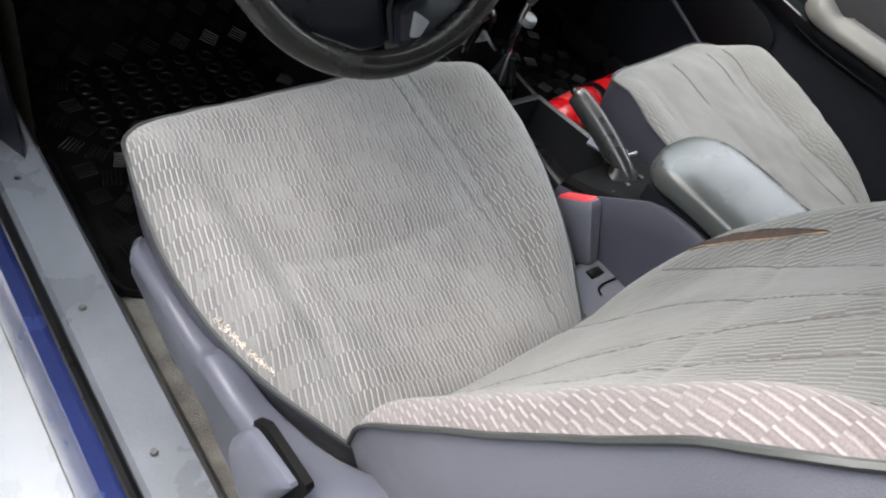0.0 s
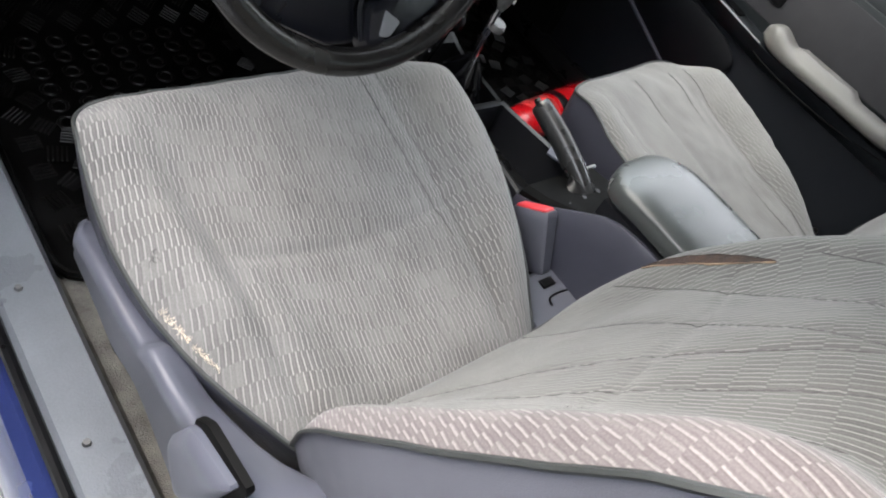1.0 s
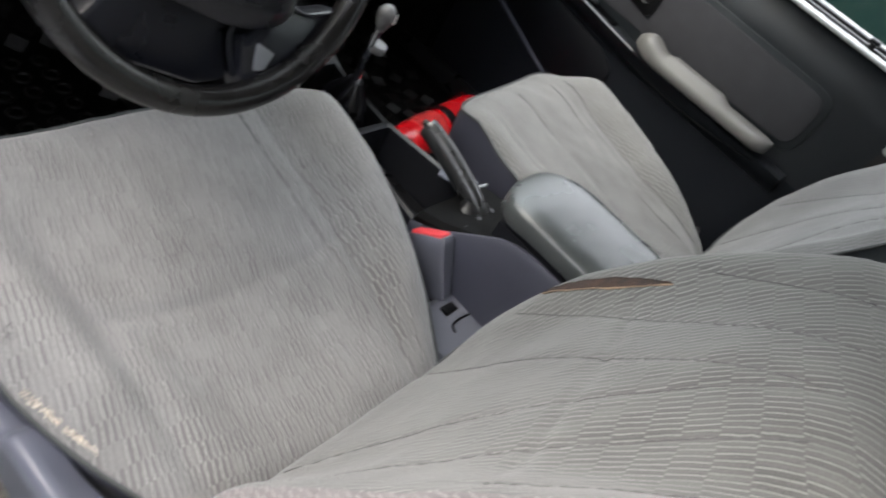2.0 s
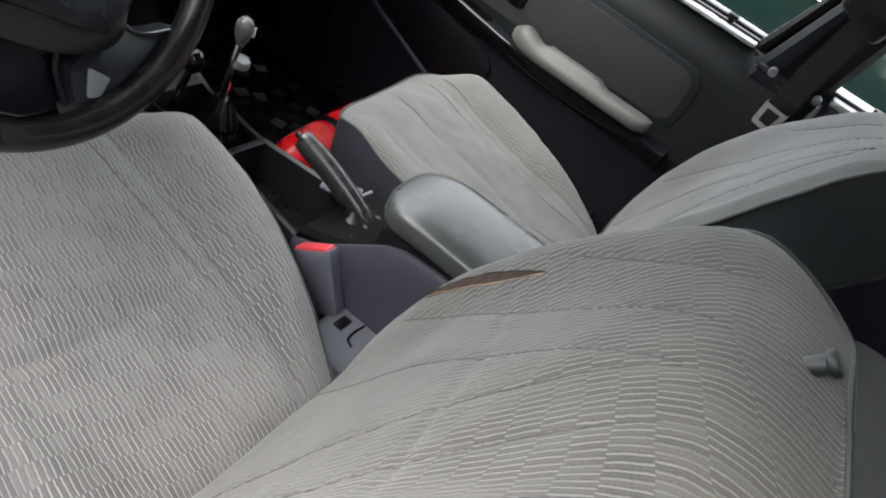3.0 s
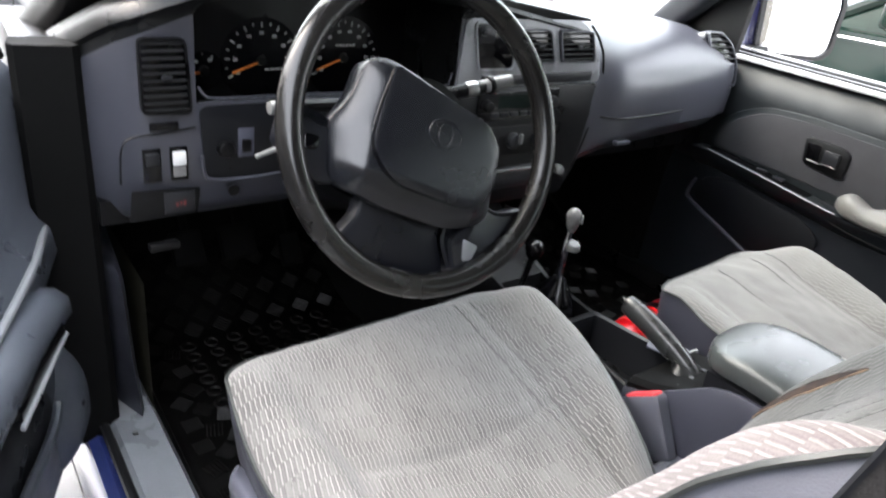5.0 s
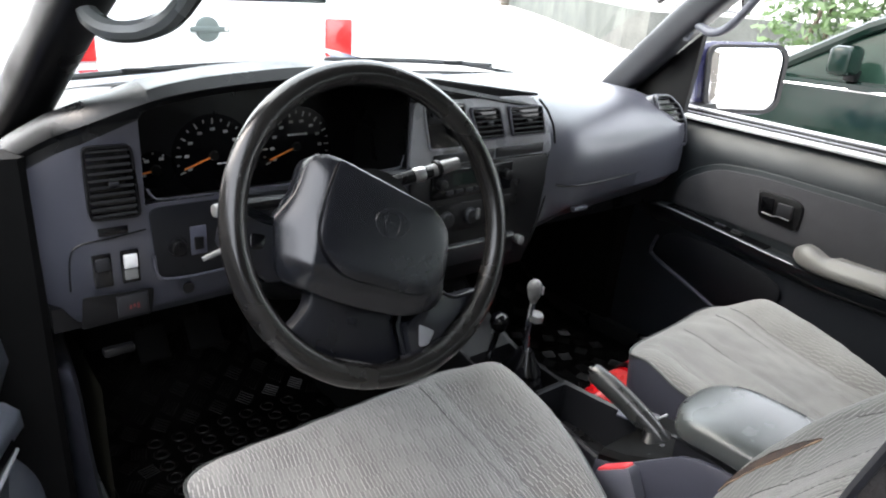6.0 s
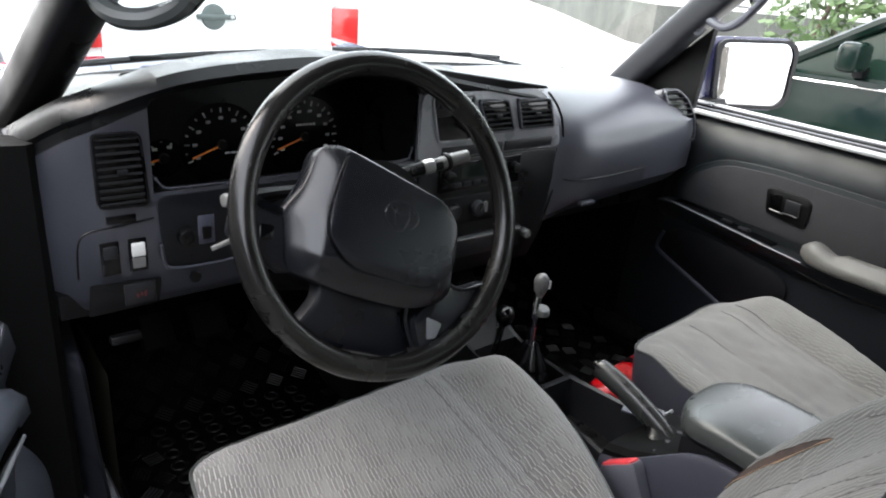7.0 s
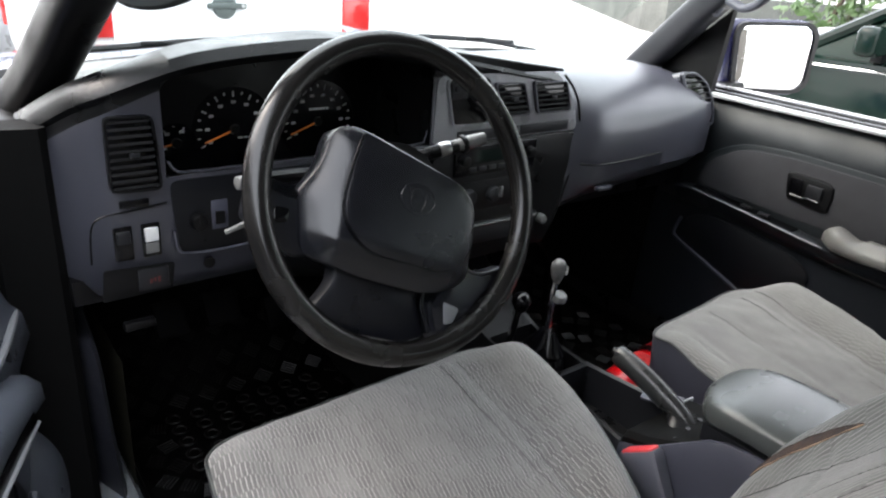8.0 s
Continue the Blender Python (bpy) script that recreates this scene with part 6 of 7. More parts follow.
for y in (-0.512, -0.600):
    part("slot_end", cyl((0.650, y, 1.212), (0.664, y, 1.214), 0.008, n=12, bevel=0.002), GREYPLASTIC, rp)

# right rear door and the closed rear of the cabin
rd = thing("rear_door", (0.68, -1.0, 0.65), "grey rear door trim behind the passenger seat", "car door")
part("rear_panel", loft([[Vector((x, y, z)) for x, z in ((0.66, 0.64), (0.655, 0.95), (0.665, 1.15), (0.680, 1.21), (0.73, 1.212), (0.73, 0.64))] for y in (-0.615, -1.0, -1.75)]), TRIM, rd)
part("rear_sill_strip", box((0.672, -1.74, 1.213), (0.703, -0.62, 1.226), 0.003), SILVER, rd)
part("rear_channel", box((0.705, -1.74, 1.20), (0.720, -0.60, 1.232), 0.003), RUBBER, rd)
part("rear_moulding", box((0.735, -1.74, 1.185), (0.790, -0.60, 1.230), 0.006), SILVER, rd)
part("lock_button", join(box((0.690, -0.70, 1.224), (0.700, -0.688, 1.240), 0.002), box((0.686, -0.704, 1.238), (0.704, -0.684, 1.246), 0.002)), BLACK, rd)
setting("wall_rear", join(box((-0.66, -2.22, 0.6), (0.70, -2.16, 1.15)), box((-0.66, -2.22, 1.55), (0.70, -2.16, 1.70))), TRIM, "plain rear wall of the cabin")
part("left_rear_panel", loft([[Vector((x, y, z)) for x, z in ((-0.66, 0.64), (-0.655, 0.95), (-0.665, 1.15), (-0.680, 1.21), (-0.73, 1.212), (-0.76, 0.64))] for y in (-0.80, -1.2, -1.75)]), TRIM, car)

# ---- rear bench seat ----
bench = thing("rear_bench", (0, -1.25, FLOOR), "grey cloth rear bench seat behind the front seats", "bench seat")
cush = resample(rpoly([(-0.60, -0.90, 0.07), (0.62, -0.90, 0.07), (0.62, -1.46, 0.05), (-0.60, -1.46, 0.05)], 6), 0.02)
part("bench_cushion", dome(cush, lambda x, y, r: 0.955 - 0.03 * r ** 8 - 0.012 * gauss(x, 0.03) + 0.004 * noise.noise((x * 9, y * 9, 2)), 16, None, [(0.0, 0.88), (0.03, 0.80)]), CLOTH_FADED, bench, "grey cloth cushion", smooth=60)
part("bench_base", box((-0.56, -1.44, FLOOR), (0.58, -0.95, 0.81), 0.01), BLACK, bench)
mbb = axes((0, -1.46, 0.90), (-1, 0, 0), (0, -0.26, 0.966))
part("bench_backrest", dome(resample(rpoly([(-0.62, -0.02, 0.05), (0.60, -0.02, 0.05), (0.58, 0.50, 0.08), (-0.60, 0.50, 0.08)], 6), 0.02), lambda x, y, r: 0.035 - 0.03 * r ** 8 - 0.010 * gauss(x, 0.03), 14, None, [(0.0, -0.02), (0.02, -0.08)]), CLOTH_FADED, bench, "grey cloth backrest", m=mbb, smooth=60)

# ---- driver's side: centre pillar and hanging belt ----
part("driver_pillar", loft([[Vector((x, y, z)) for x, y in ((-0.665 + s, -0.71), (-0.665 + s, -0.80), (-0.72 + s, -0.82), (-0.735 + s, -0.76), (-0.72 + s, -0.705))] for z, s in ((0.6, 0.0), (1.2, 0.0), (1.4, 0.03), (1.64, 0.10))]), TRIM, car)
part("pillar_paint", loft([[Vector((x + s, y, z)) for x, y in ((-0.737, -0.70), (-0.737, -0.83), (-0.76, -0.83), (-0.76, -0.70))] for z, s in ((0.5, 0.0), (1.2, 0.0), (1.64, 0.10))]), BLUE, car)
dbelt = thing("seat_belt", (-0.67, -0.64, 0.7), "dark slack driver's seat belt hanging by the pillar", "seat belt")
rows = []
for t in [k / 24 for k in range(25)]:
    z = 1.58 - 0.86 * t
    y = table(z, ((0.72, -0.53), (1.0, -0.565), (1.24, -0.608), (1.33, -0.626), (1.385, -0.637), (1.58, -0.69)))
    x = -0.618 + 0.006 * math.sin(t * 7)
    dx, dy = 0.010, -0.0205
    rows.append([Vector((x - dx, y - dy, z)), Vector((x - dx + 0.0014, y - dy, z)), Vector((x + dx + 0.0014, y + dy, z)), Vector((x + dx, y + dy, z))])
part("webbing", loft(rows), WEBBING, dbelt, smooth=60)
for i, off in ((0, 0.0012), (2, -0.0012)):
    part("selvedge", tube([r[i] + Vector((0, off, 0)) for r in rows], 0.0016, 6), DARKGREY, dbelt, "dark woven belt edge")
part("anchor_plate", move(box((-0.003, -0.018, -0.03), (0.003, 0.018, 0.03), 0.002), pose(-0.612, -0.53, 0.705)), METAL, dbelt, "metal belt anchor plate")

# ---- driver's open door, swung forward ----
# lighter copy of the door trim, daylight on the open door painted in
DRIVERDOOR = mat("lit_door_trim", (0.058, 0.064, 0.078), 0.36, var=0.12, grain=1000, bump=0.3)
dd = thing("driver_door", (-0.73, 0.47, 0.7), "open driver's door with dark blue-grey inner trim", "car door")
md = pose(-0.738, 0.434, 0, 0, 0, -112)
# local x runs from the hinge towards the door's free end, local z up, local y faces the cabin


def drow(x):
    return [Vector((x, y, z)) for y, z in ((0.03, 0.62), (0.045, 0.80), (0.035, 0.93), (0.055, 0.985), (0.05, 1.02), (0.025, 1.05), (0.025, 1.15), (0.012, 1.21), (0.0, 1.222), (-0.02, 1.222), (-0.05, 1.19), (-0.085, 1.0), (-0.07, 0.65))]


part("inner_panel", loft([drow(x) for x in [0.03 + 0.05 * i for i in range(20)]]), DRIVERDOOR, dd, "blue-grey moulded inner panel", m=md, smooth=50)
part("door_skin", loft([[Vector((x, y, z)) for y, z in ((-0.052, 1.19), (-0.088, 1.0), (-0.073, 0.60), (-0.09, 0.60), (-0.105, 1.0), (-0.07, 1.20))] for x in (0.0, 0.5, 1.0)]), BLUE, dd, m=md)
part("ledge_edge", tube(smooth_path([(0.085, 0.040, 1.020), (0.16, 0.052, 1.022), (0.244, 0.058, 1.020), (0.5, 0.062, 1.02), (0.9, 0.062, 1.02)], 5), 0.005, 8), GREYPLASTIC, dd, "pale line along the ledge edge", m=md)
grip = [[Vector((x, y, z)) for y, z in ((0.045, zc - 0.040 * k), (0.045 + 0.030 * k, zc - 0.036 * k), (0.045 + 0.044 * k, zc - 0.015 * k), (0.045 + 0.042 * k, zc + 0.010 * k), (0.045 + 0.026 * k, zc + 0.024 * k), (0.040, zc + 0.026 * k))] for x, zc, k in ((0.150, 0.930, 0.25), (0.165, 0.940, 0.70), (0.19, 0.955, 0.95), (0.24, 0.972, 1.0), (0.34, 0.988, 1.0), (0.60, 0.990, 1.0), (0.72, 0.990, 0.8), (0.76, 0.990, 0.2))]
gr = part("armrest", loft(grip), DRIVERDOOR, dd, "moulded blue-grey armrest and pull grip", m=md, smooth=60)
part("switch_slot", loft([[Vector((x, y, z)) for y, z in ((0.070, zc), (0.090, zc - 0.012), (0.091, zc - 0.030), (0.070, zc - 0.030))] for x, zc in ((0.245, 0.972), (0.30, 0.980), (0.42, 0.985))]), GLOSSBLACK, gr, "black switch slot", m=md)
part("slot_rim", tube([(0.240, 0.0905, 0.942), (0.31, 0.0925, 0.950), (0.43, 0.0925, 0.956)], 0.0028, 6), GREYPLASTIC, gr, m=md)
mdf = md @ axes((0, 0.040, 0), (1, 0, 0), (0, 0, 1)) @ Matrix.Diagonal((1, 1, -1, 1))
# pocket opening is a flat black plate in place of inner shade
dpk = part("map_pocket", plate(resample(rpoly([(0.215, 0.835, 0.03), (0.26, 0.882, 0.03), (0.36, 0.925, 0.03), (0.60, 0.925, 0.03), (0.60, 0.76, 0.03), (0.36, 0.78, 0.02), (0.20, 0.775, 0.02)], 5), 0.01), 0.010, None, 0.002, 0.002), BLACK, dd, "flat dark sheet for the map pocket's shaded opening", m=mdf)
part("pocket_lip", tube(smooth_path([(0.198, 0.800, 0.016), (0.23, 0.790, 0.018), (0.30, 0.792, 0.019), (0.37, 0.800, 0.019), (0.60, 0.80, 0.018)], 5), 0.007, 8), DRIVERDOOR, dpk, "pale worn pocket lip", m=mdf)
part("speaker_bulge", dome(resample(rpoly([(0.005, 0.66, 0.03), (0.18, 0.64, 0.04), (0.18, 0.80, 0.04), (0.12, 0.85, 0.05), (0.02, 0.76, 0.04)], 5), 0.012), lambda x, y, r: 0.030 - 0.030 * r ** 3, 8), DRIVERDOOR, dd, m=mdf)
part("hinge", join(cyl((-0.728, 0.49, 0.78), (-0.728, 0.49, 0.86), 0.012, n=12), cyl((-0.728, 0.49, 1.06), (-0.728, 0.49, 1.14), 0.012, n=12)), BLUE, dd)
part("weather_seal", tube([(0.02, 0.02, 0.63), (0.018, 0.022, 0.9), (0.018, 0.012, 1.2)], 0.01, 8), RUBBER, dd, m=md)
part("door_window_frame", tube(smooth_path([(0.0, -0.02, 1.22), (0.15, -0.02, 1.36), (0.42, -0.05, 1.58), (0.75, -0.06, 1.62), (1.0, -0.05, 1.58), (1.02, -0.03, 1.22)], 6), 0.016, 8), BLACK, dd, m=md)

# kick panel and hinge post trim by the driver's footwell
kick = [[Vector((x, y, z)) for x, y in resample(rpoly([(-0.636 - s, 0.315, 0.02), (-0.616, 0.70, 0.01), (-0.70, 0.70, 0.01), (-0.700 - s, 0.335, 0.02), (-0.690 - s, 0.305, 0.02), (-0.650 - s, 0.297, 0.02)], 4), 0.018)[:40]] for z, s in ((0.615, -0.006), (0.67, -0.004), (0.80, 0.004), (0.90, 0.008), (0.925, 0.010))]
kn = min(len(r) for r in kick)
kick = [r[:kn] for r in kick]
kc = sum(kick[-1], Vector()) / kn
kick += [[kc + (v - kc) * f + Vector((0, 0, dz)) for v in kick[-1]] for f, dz in ((0.96, 0.008), (0.86, 0.013), (0.6, 0.009), (0.3, 0.0))]
part("kick_panel", loft(kick), mat("dark_kick_trim", (0.024, 0.025, 0.033), 0.4, spec=0.35), car, "grey kick panel trim", smooth=50)
part("hinge_post", loft([[Vector((x, y, z)) for x, y in ((-0.675, 0.36), (-0.675, 0.62), (-0.73, 0.62), (-0.735, 0.40), (-0.715, 0.36))] for z in (0.6, 1.0, 1.25)]), BLACK, car)
part("right_kick_panel", loft([[Vector((-x, y, z)) for x, y in ((-0.625, 0.38), (-0.615, 0.78), (-0.70, 0.78), (-0.705, 0.36), (-0.66, 0.35))] for z in (0.615, 0.85, 1.02)]), SHADECARPET, car)
part("right_hinge_post", loft([[Vector((-x, y, z)) for x, y in ((-0.66, 0.37), (-0.66, 0.62), (-0.76, 0.62), (-0.76, 0.37))] for z in (0.6, 1.0, 1.22)]), BLACK, car)

part("aperture_seal", loft([[Vector((x, y, z)) for x, y in ((-0.748, 0.335), (-0.742, 0.322), (-0.680, 0.312), (-0.670, 0.320), (-0.69, 0.37), (-0.74, 0.37))] for z in (0.64, 0.9, 1.26)]), PEDAL, car, "black door aperture weatherstrip")

# grab handles on the pillars
for s, pts in ((1, [(0.600, 0.262, 1.410), (0.592, 0.245, 1.436), (0.585, 0.225, 1.432), (0.578, 0.190, 1.424), (0.565, 0.150, 1.440), (0.548, 0.10, 1.49), (0.54, 0.06, 1.55), (0.55, 0.05, 1.60)]), (-1, [(-0.605, 0.235, 1.46), (-0.60, 0.215, 1.435), (-0.585, 0.19, 1.424), (-0.555, 0.17, 1.428), (-0.530, 0.14, 1.45), (-0.515, 0.10, 1.50), (-0.53, 0.06, 1.58)])):
    g = thing("grab_handle", pts[0], "grey moulded grab handle on the windscreen pillar", "grab handle", "grab handles")
    part("handle_bar", tube(smooth_path(pts, 7), 0.0125 if s < 0 else 0.009, 10), VINYL if s > 0 else ARMPAD, g)
    part("handle_base", cyl(pts[0], (pts[0][0] + s * 0.01, pts[0][1] + 0.03, pts[0][2] + 0.01), 0.012, 0.015, 12), VINYL, g)
# ---- outside: parked vehicles, wall, road ----


def wheel_part(parent, m, r=0.33):
    """A road wheel: tyre with rim and spokes as its own parts."""
    ty = part("tyre", move(tube([((r - 0.07) * math.cos(k * math.tau / 36), (r - 0.07) * math.sin(k * math.tau / 36), 0) for k in range(36)], 0.075, 10, closed=True, flat=1.25), Matrix.Identity(4)), RUBBER, parent, m=m)
    part("rim", join(cyl((0, 0, -0.05), (0, 0, 0.06), r - 0.12, r - 0.13, 28, 0.01), *[move(box((0.03, -0.025, 0.05), (r - 0.12, 0.025, 0.08), 0.008), pose(0, 0, 0, 0, 0, 72 * k)) for k in range(5)]), METAL, ty, m=m)


def parked_car(at, turn, paint, label, prof, cabin, width, lamp=True, glasscol=None):
    """A parked car from its side profile: body, cabin glass, pillars, lamps, mirrors and wheels. Local x runs forward, y left."""
    ob = thing("parked_car", (*at, 0), label, "car", "parked cars")
    m = Matrix.Translation((*at, 0)) @ pose(0, 0, 0, 0, 0, turn)
    hw = width / 2
    sect = []
    for x, lo, hi in prof:
        e = 1 - 0.06 * max(abs(x - prof[0][0]) < 0.05, abs(x - prof[-1][0]) < 0.05)
        w = hw * e
        sect.append([Vector((x, y, z)) for y, z in ((-w * 0.94, lo), (-w, lo + (hi - lo) * 0.3), (-w * 1.0, lo + (hi - lo) * 0.72), (-w * 0.965, hi - 0.03), (-w * 0.90, hi), (0, hi + 0.025), (w * 0.90, hi), (w * 0.965, hi - 0.03), (w, lo + (hi - lo) * 0.72), (w, lo + (hi - lo) * 0.3), (w * 0.94, lo))])
    part("body_shell", loft(sect), paint, ob, m=m, smooth=50)
    roof = []
    for x, z0, z1 in cabin:
        t = (z1 - z0)
        w0, w1 = hw * 0.93, hw * (0.93 - 0.22 * min(t / 0.55, 1.2))
        roof.append((x, z0, z1, w0, w1))
    part("roof_panel", loft([[Vector((x, y, z)) for y, z in ((-w1, z1 - 0.03), (-w1 * 0.9, z1), (0, z1 + 0.02), (w1 * 0.9, z1), (w1, z1 - 0.03))] for x, z0, z1, w0, w1 in roof[1:-1]], closed=False, caps=False), paint, ob, m=m)
    for s in (-1, 1):
        side_ = loft([[Vector((x, s * w0, z0 - 0.02)), Vector((x, s * (w0 * 0.5 + w1 * 0.5 + 0.01), (z0 + z1) / 2)), Vector((x, s * w1, z1 - 0.03))] for x, z0, z1, w0, w1 in roof], closed=False, caps=False)
        part("side_glass", side_, glasscol or DARKGLASS, ob, "dark tinted glass", m=m)
        for i in (1, 2, 3):
            if i < len(roof) - 1:
                x, z0, z1, w0, w1 = roof[i]
                part("pillar", tube([(x + 0.0, s * (w0 + 0.004), z0 - 0.02), (x, s * ((w0 + w1) / 2 + 0.012), (z0 + z1) / 2), (x, s * (w1 + 0.004), z1 - 0.02)], 0.022, 8), paint, ob, m=m)
        xf, zf = roof[-1][0], roof[-1][1]
        part("front_pillar", tube([(roof[-1][0], s * roof[-1][3], roof[-1][2] - 0.0), ((roof[-1][0] + roof[-2][0]) / 2, s * (roof[-1][3] + roof[-2][4]) / 2, (roof[-1][2] + roof[-2][2]) / 2 + 0.03), (roof[-2][0], s * roof[-2][4], roof[-2][2] - 0.01)], 0.035, 8), paint, ob, m=m)
        mi = part("wing_mirror", move(box((-0.05, -0.10, -0.075), (0.06, 0.10, 0.075), 0.035, 3), pose(xf - 0.42, s * (hw + 0.10), zf + 0.11)), paint, ob, m=m)
        part("mirror_arm", box((xf - 0.44, s * (hw - 0.06) - 0.03, zf + 0.0), (xf - 0.38, s * (hw - 0.06) + 0.06, zf + 0.06), 0.01), BLACK, mi, m=m)
        part("waist_line", tube([(x, s * hw * 0.995, hi - 0.06) for x, lo, hi in prof[1:-1]], 0.006, 6), CHROME, ob, m=m)
        part("door_handle", box((-0.35, s * hw - 0.015, 0.84), (-0.22, s * hw + 0.02, 0.87), 0.008), paint, ob, m=m)
    a, b = roof[-2], roof[-1]
    part("windscreen", loft([[Vector((b[0], y * b[3], b[2])), Vector(((a[0] + b[0]) / 2, y * (a[4] + b[3]) / 2, (a[2] + b[2]) / 2 + 0.02)), Vector((a[0], y * a[4], a[2]))] for y in (-1, -0.5, 0, 0.5, 1)], closed=False, caps=False), glasscol or DARKGLASS, ob, m=m)
    a, b = roof[1], roof[0]
    part("rear_glass", loft([[Vector((b[0], y * b[3], b[2])), Vector((a[0], y * a[4], a[2]))] for y in (-1, 0, 1)], closed=False, caps=False), glasscol or DARKGLASS, ob, m=m)
    x0, x1 = prof[0][0], prof[-1][0]
    for s in (-1, 1):
        part("headlamp", box((x1 - 0.12, s * hw * 0.55, 0.66), (x1 + 0.015, s * hw * 0.92, 0.80), 0.03, 3), CHROME, ob, "clear headlamp", m=m)
        part("tail_lamp", box((x0 - 0.012, s * hw * 0.72, 0.75), (x0 + 0.08, s * hw * 0.93, 0.98), 0.02, 2), REDLAMP, ob, m=m)
        for x in (x0 + 0.80, x1 - 0.82):
            wheel_part(ob, m @ axes((x, s * (hw - 0.10), 0.33), (1, 0, 0), (0, 0, s)))
    part("bumper", box((x1 - 0.06, -hw * 0.9, 0.35), (x1 + 0.05, hw * 0.9, 0.58), 0.03, 3), paint, ob, m=m)
    return ob


SEDAN = [(-2.1, 0.45, 0.85), (-1.95, 0.25, 1.0), (-1.2, 0.22, 1.05), (0.0, 0.22, 1.05), (0.9, 0.22, 1.02), (1.6, 0.24, 0.95), (1.95, 0.3, 0.85), (2.1, 0.4, 0.70)]
CABIN = [(-1.7, 1.0, 1.02), (-1.15, 1.04, 1.42), (-0.35, 1.05, 1.50), (0.25, 1.04, 1.44), (0.95, 1.00, 1.03)]
TALL = [(-2.2, 0.5, 0.95), (-2.1, 0.3, 1.15), (-1.2, 0.3, 1.22), (0.0, 0.3, 1.22), (0.85, 0.3, 1.20), (1.5, 0.32, 1.12), (1.95, 0.38, 1.0), (2.1, 0.45, 0.8)]
TALLCAB = [(-2.1, 1.16, 1.2), (-1.85, 1.20, 1.70), (-0.5, 1.22, 1.76), (0.05, 1.21, 1.70), (0.85, 1.18, 1.22)]
MID = [(-2.2, 0.45, 0.90), (-2.1, 0.28, 1.06), (-1.2, 0.28, 1.12), (0.0, 0.28, 1.12), (0.85, 0.28, 1.09), (1.5, 0.3, 1.02), (1.95, 0.36, 0.92), (2.1, 0.42, 0.75)]
MIDCAB = [(-2.1, 1.07, 1.10), (-1.75, 1.10, 1.55), (-0.5, 1.12, 1.62), (0.0, 1.11, 1.56), (0.80, 1.09, 1.11)]
green_glass = mat("green_tinted_glass", (0.008, 0.018, 0.013), 0.08, var=0.6, scale=4, bump=0, rvar=0.02, spec=0.15)
parked_car((4.12, 0.62), 90, DARKGREEN, "glossy dark green car parked alongside", MID, MIDCAB, 1.74, glasscol=green_glass)
parked_car((7.3, 1.6), 90, mat("silver_car_paint", (0.45, 0.46, 0.46), 0.25, metal=0.5, bump=0, coat=0.6), "silver car parked further along the row", SEDAN, CABIN, 1.7)
parked_car((-0.75, 7.4), 90, mat("grey_car_paint", (0.22, 0.23, 0.24), 0.3, metal=0.4, bump=0, coat=0.5), "grey car standing beyond the white van", SEDAN, CABIN, 1.68)

# white van directly ahead, its back towards us
van = thing("white_van", (0.72, 5.0, 0), "white van ahead with red tail lamps and black door handle", "van")
VY = 3.0
part("rear_body", loft([[Vector((0.72 + x, y, z)) for x, z in ((-0.78, 0.42), (-0.84, 0.7), (-0.84, 1.15), (-0.79, 1.55), (-0.70, 1.86), (-0.55, 1.93), (0.55, 1.93), (0.70, 1.86), (0.79, 1.55), (0.84, 1.15), (0.84, 0.7), (0.78, 0.42))] for y in (VY, VY + 0.5, VY + 2.0, VY + 3.4, VY + 4.2)]), WHITE, van, "white painted body", smooth=30)
mv2 = face(VY)
dr = part("tailgate", plate(resample(quad([(0.02, 0.62), (1.42, 0.62), (1.40, 1.30), (1.33, 1.78), (0.11, 1.78), (0.04, 1.30)], 0.06), 0.03), 0.02, None, 0.01), WHITE, van, m=mv2)
part("rear_window", plate(resample(quad([(0.16, 1.272), (1.28, 1.272), (1.22, 1.72), (0.22, 1.72)], 0.05), 0.03), 0.004, None, 0.001, 0.021), DARKGLASS, dr, m=mv2)
hm = face(VY - 0.02)
hd = part("tailgate_handle", join(cyl((0.565, 1.132, 0.0), (0.565, 1.132, 0.012), 0.064, 0.058, 28, 0.004), box((0.475, 1.120, 0.005), (0.675, 1.146, 0.022), 0.006)), mat("weathered_black", (0.07, 0.085, 0.08), 0.5), van, "round black handle recess with a bar", m=hm)
part("lock", cyl((0.655, 1.134, 0.02), (0.655, 1.134, 0.026), 0.010, n=14), METAL, hd, m=hm)
part("rear_wiper", tube([(0.36, 1.30, 0.03), (0.43, 1.22, 0.03)], 0.008, 8), BLACK, van, m=hm)
for x0, x1 in ((-0.055, 0.035), (1.232, 1.405)):
    tl = part("tail_lamp", box((x0, 0.985, 0.0), (x1, 1.190, 0.03), 0.01), REDLAMP, van, "red tail lamp", m=mv2)
    part("lens_upper", box((x0, 1.196, 0.0), (x1, 1.36, 0.03), 0.01), PALEMARK, tl, "pale upper lens", m=mv2)
part("rear_bumper", box((-0.10, VY - 0.10, 0.36), (1.54, VY + 0.05, 0.60), 0.04, 3), WHITE, van)
part("bumper_strip", box((-0.08, VY - 0.112, 0.46), (1.52, VY - 0.098, 0.50), 0.004), BLACK, van)
part("number_panel", box((0.50, VY - 0.035, 0.78), (0.98, VY - 0.02, 0.90), 0.004), PALEMARK, van, "blank pale number panel")
for sx in (-1, 1):
    for y in (VY + 0.75, VY + 3.3):
        wheel_part(van, axes((0.72 + sx * 0.74, y, 0.33), (0, 1, 0), (0, 0, sx)))


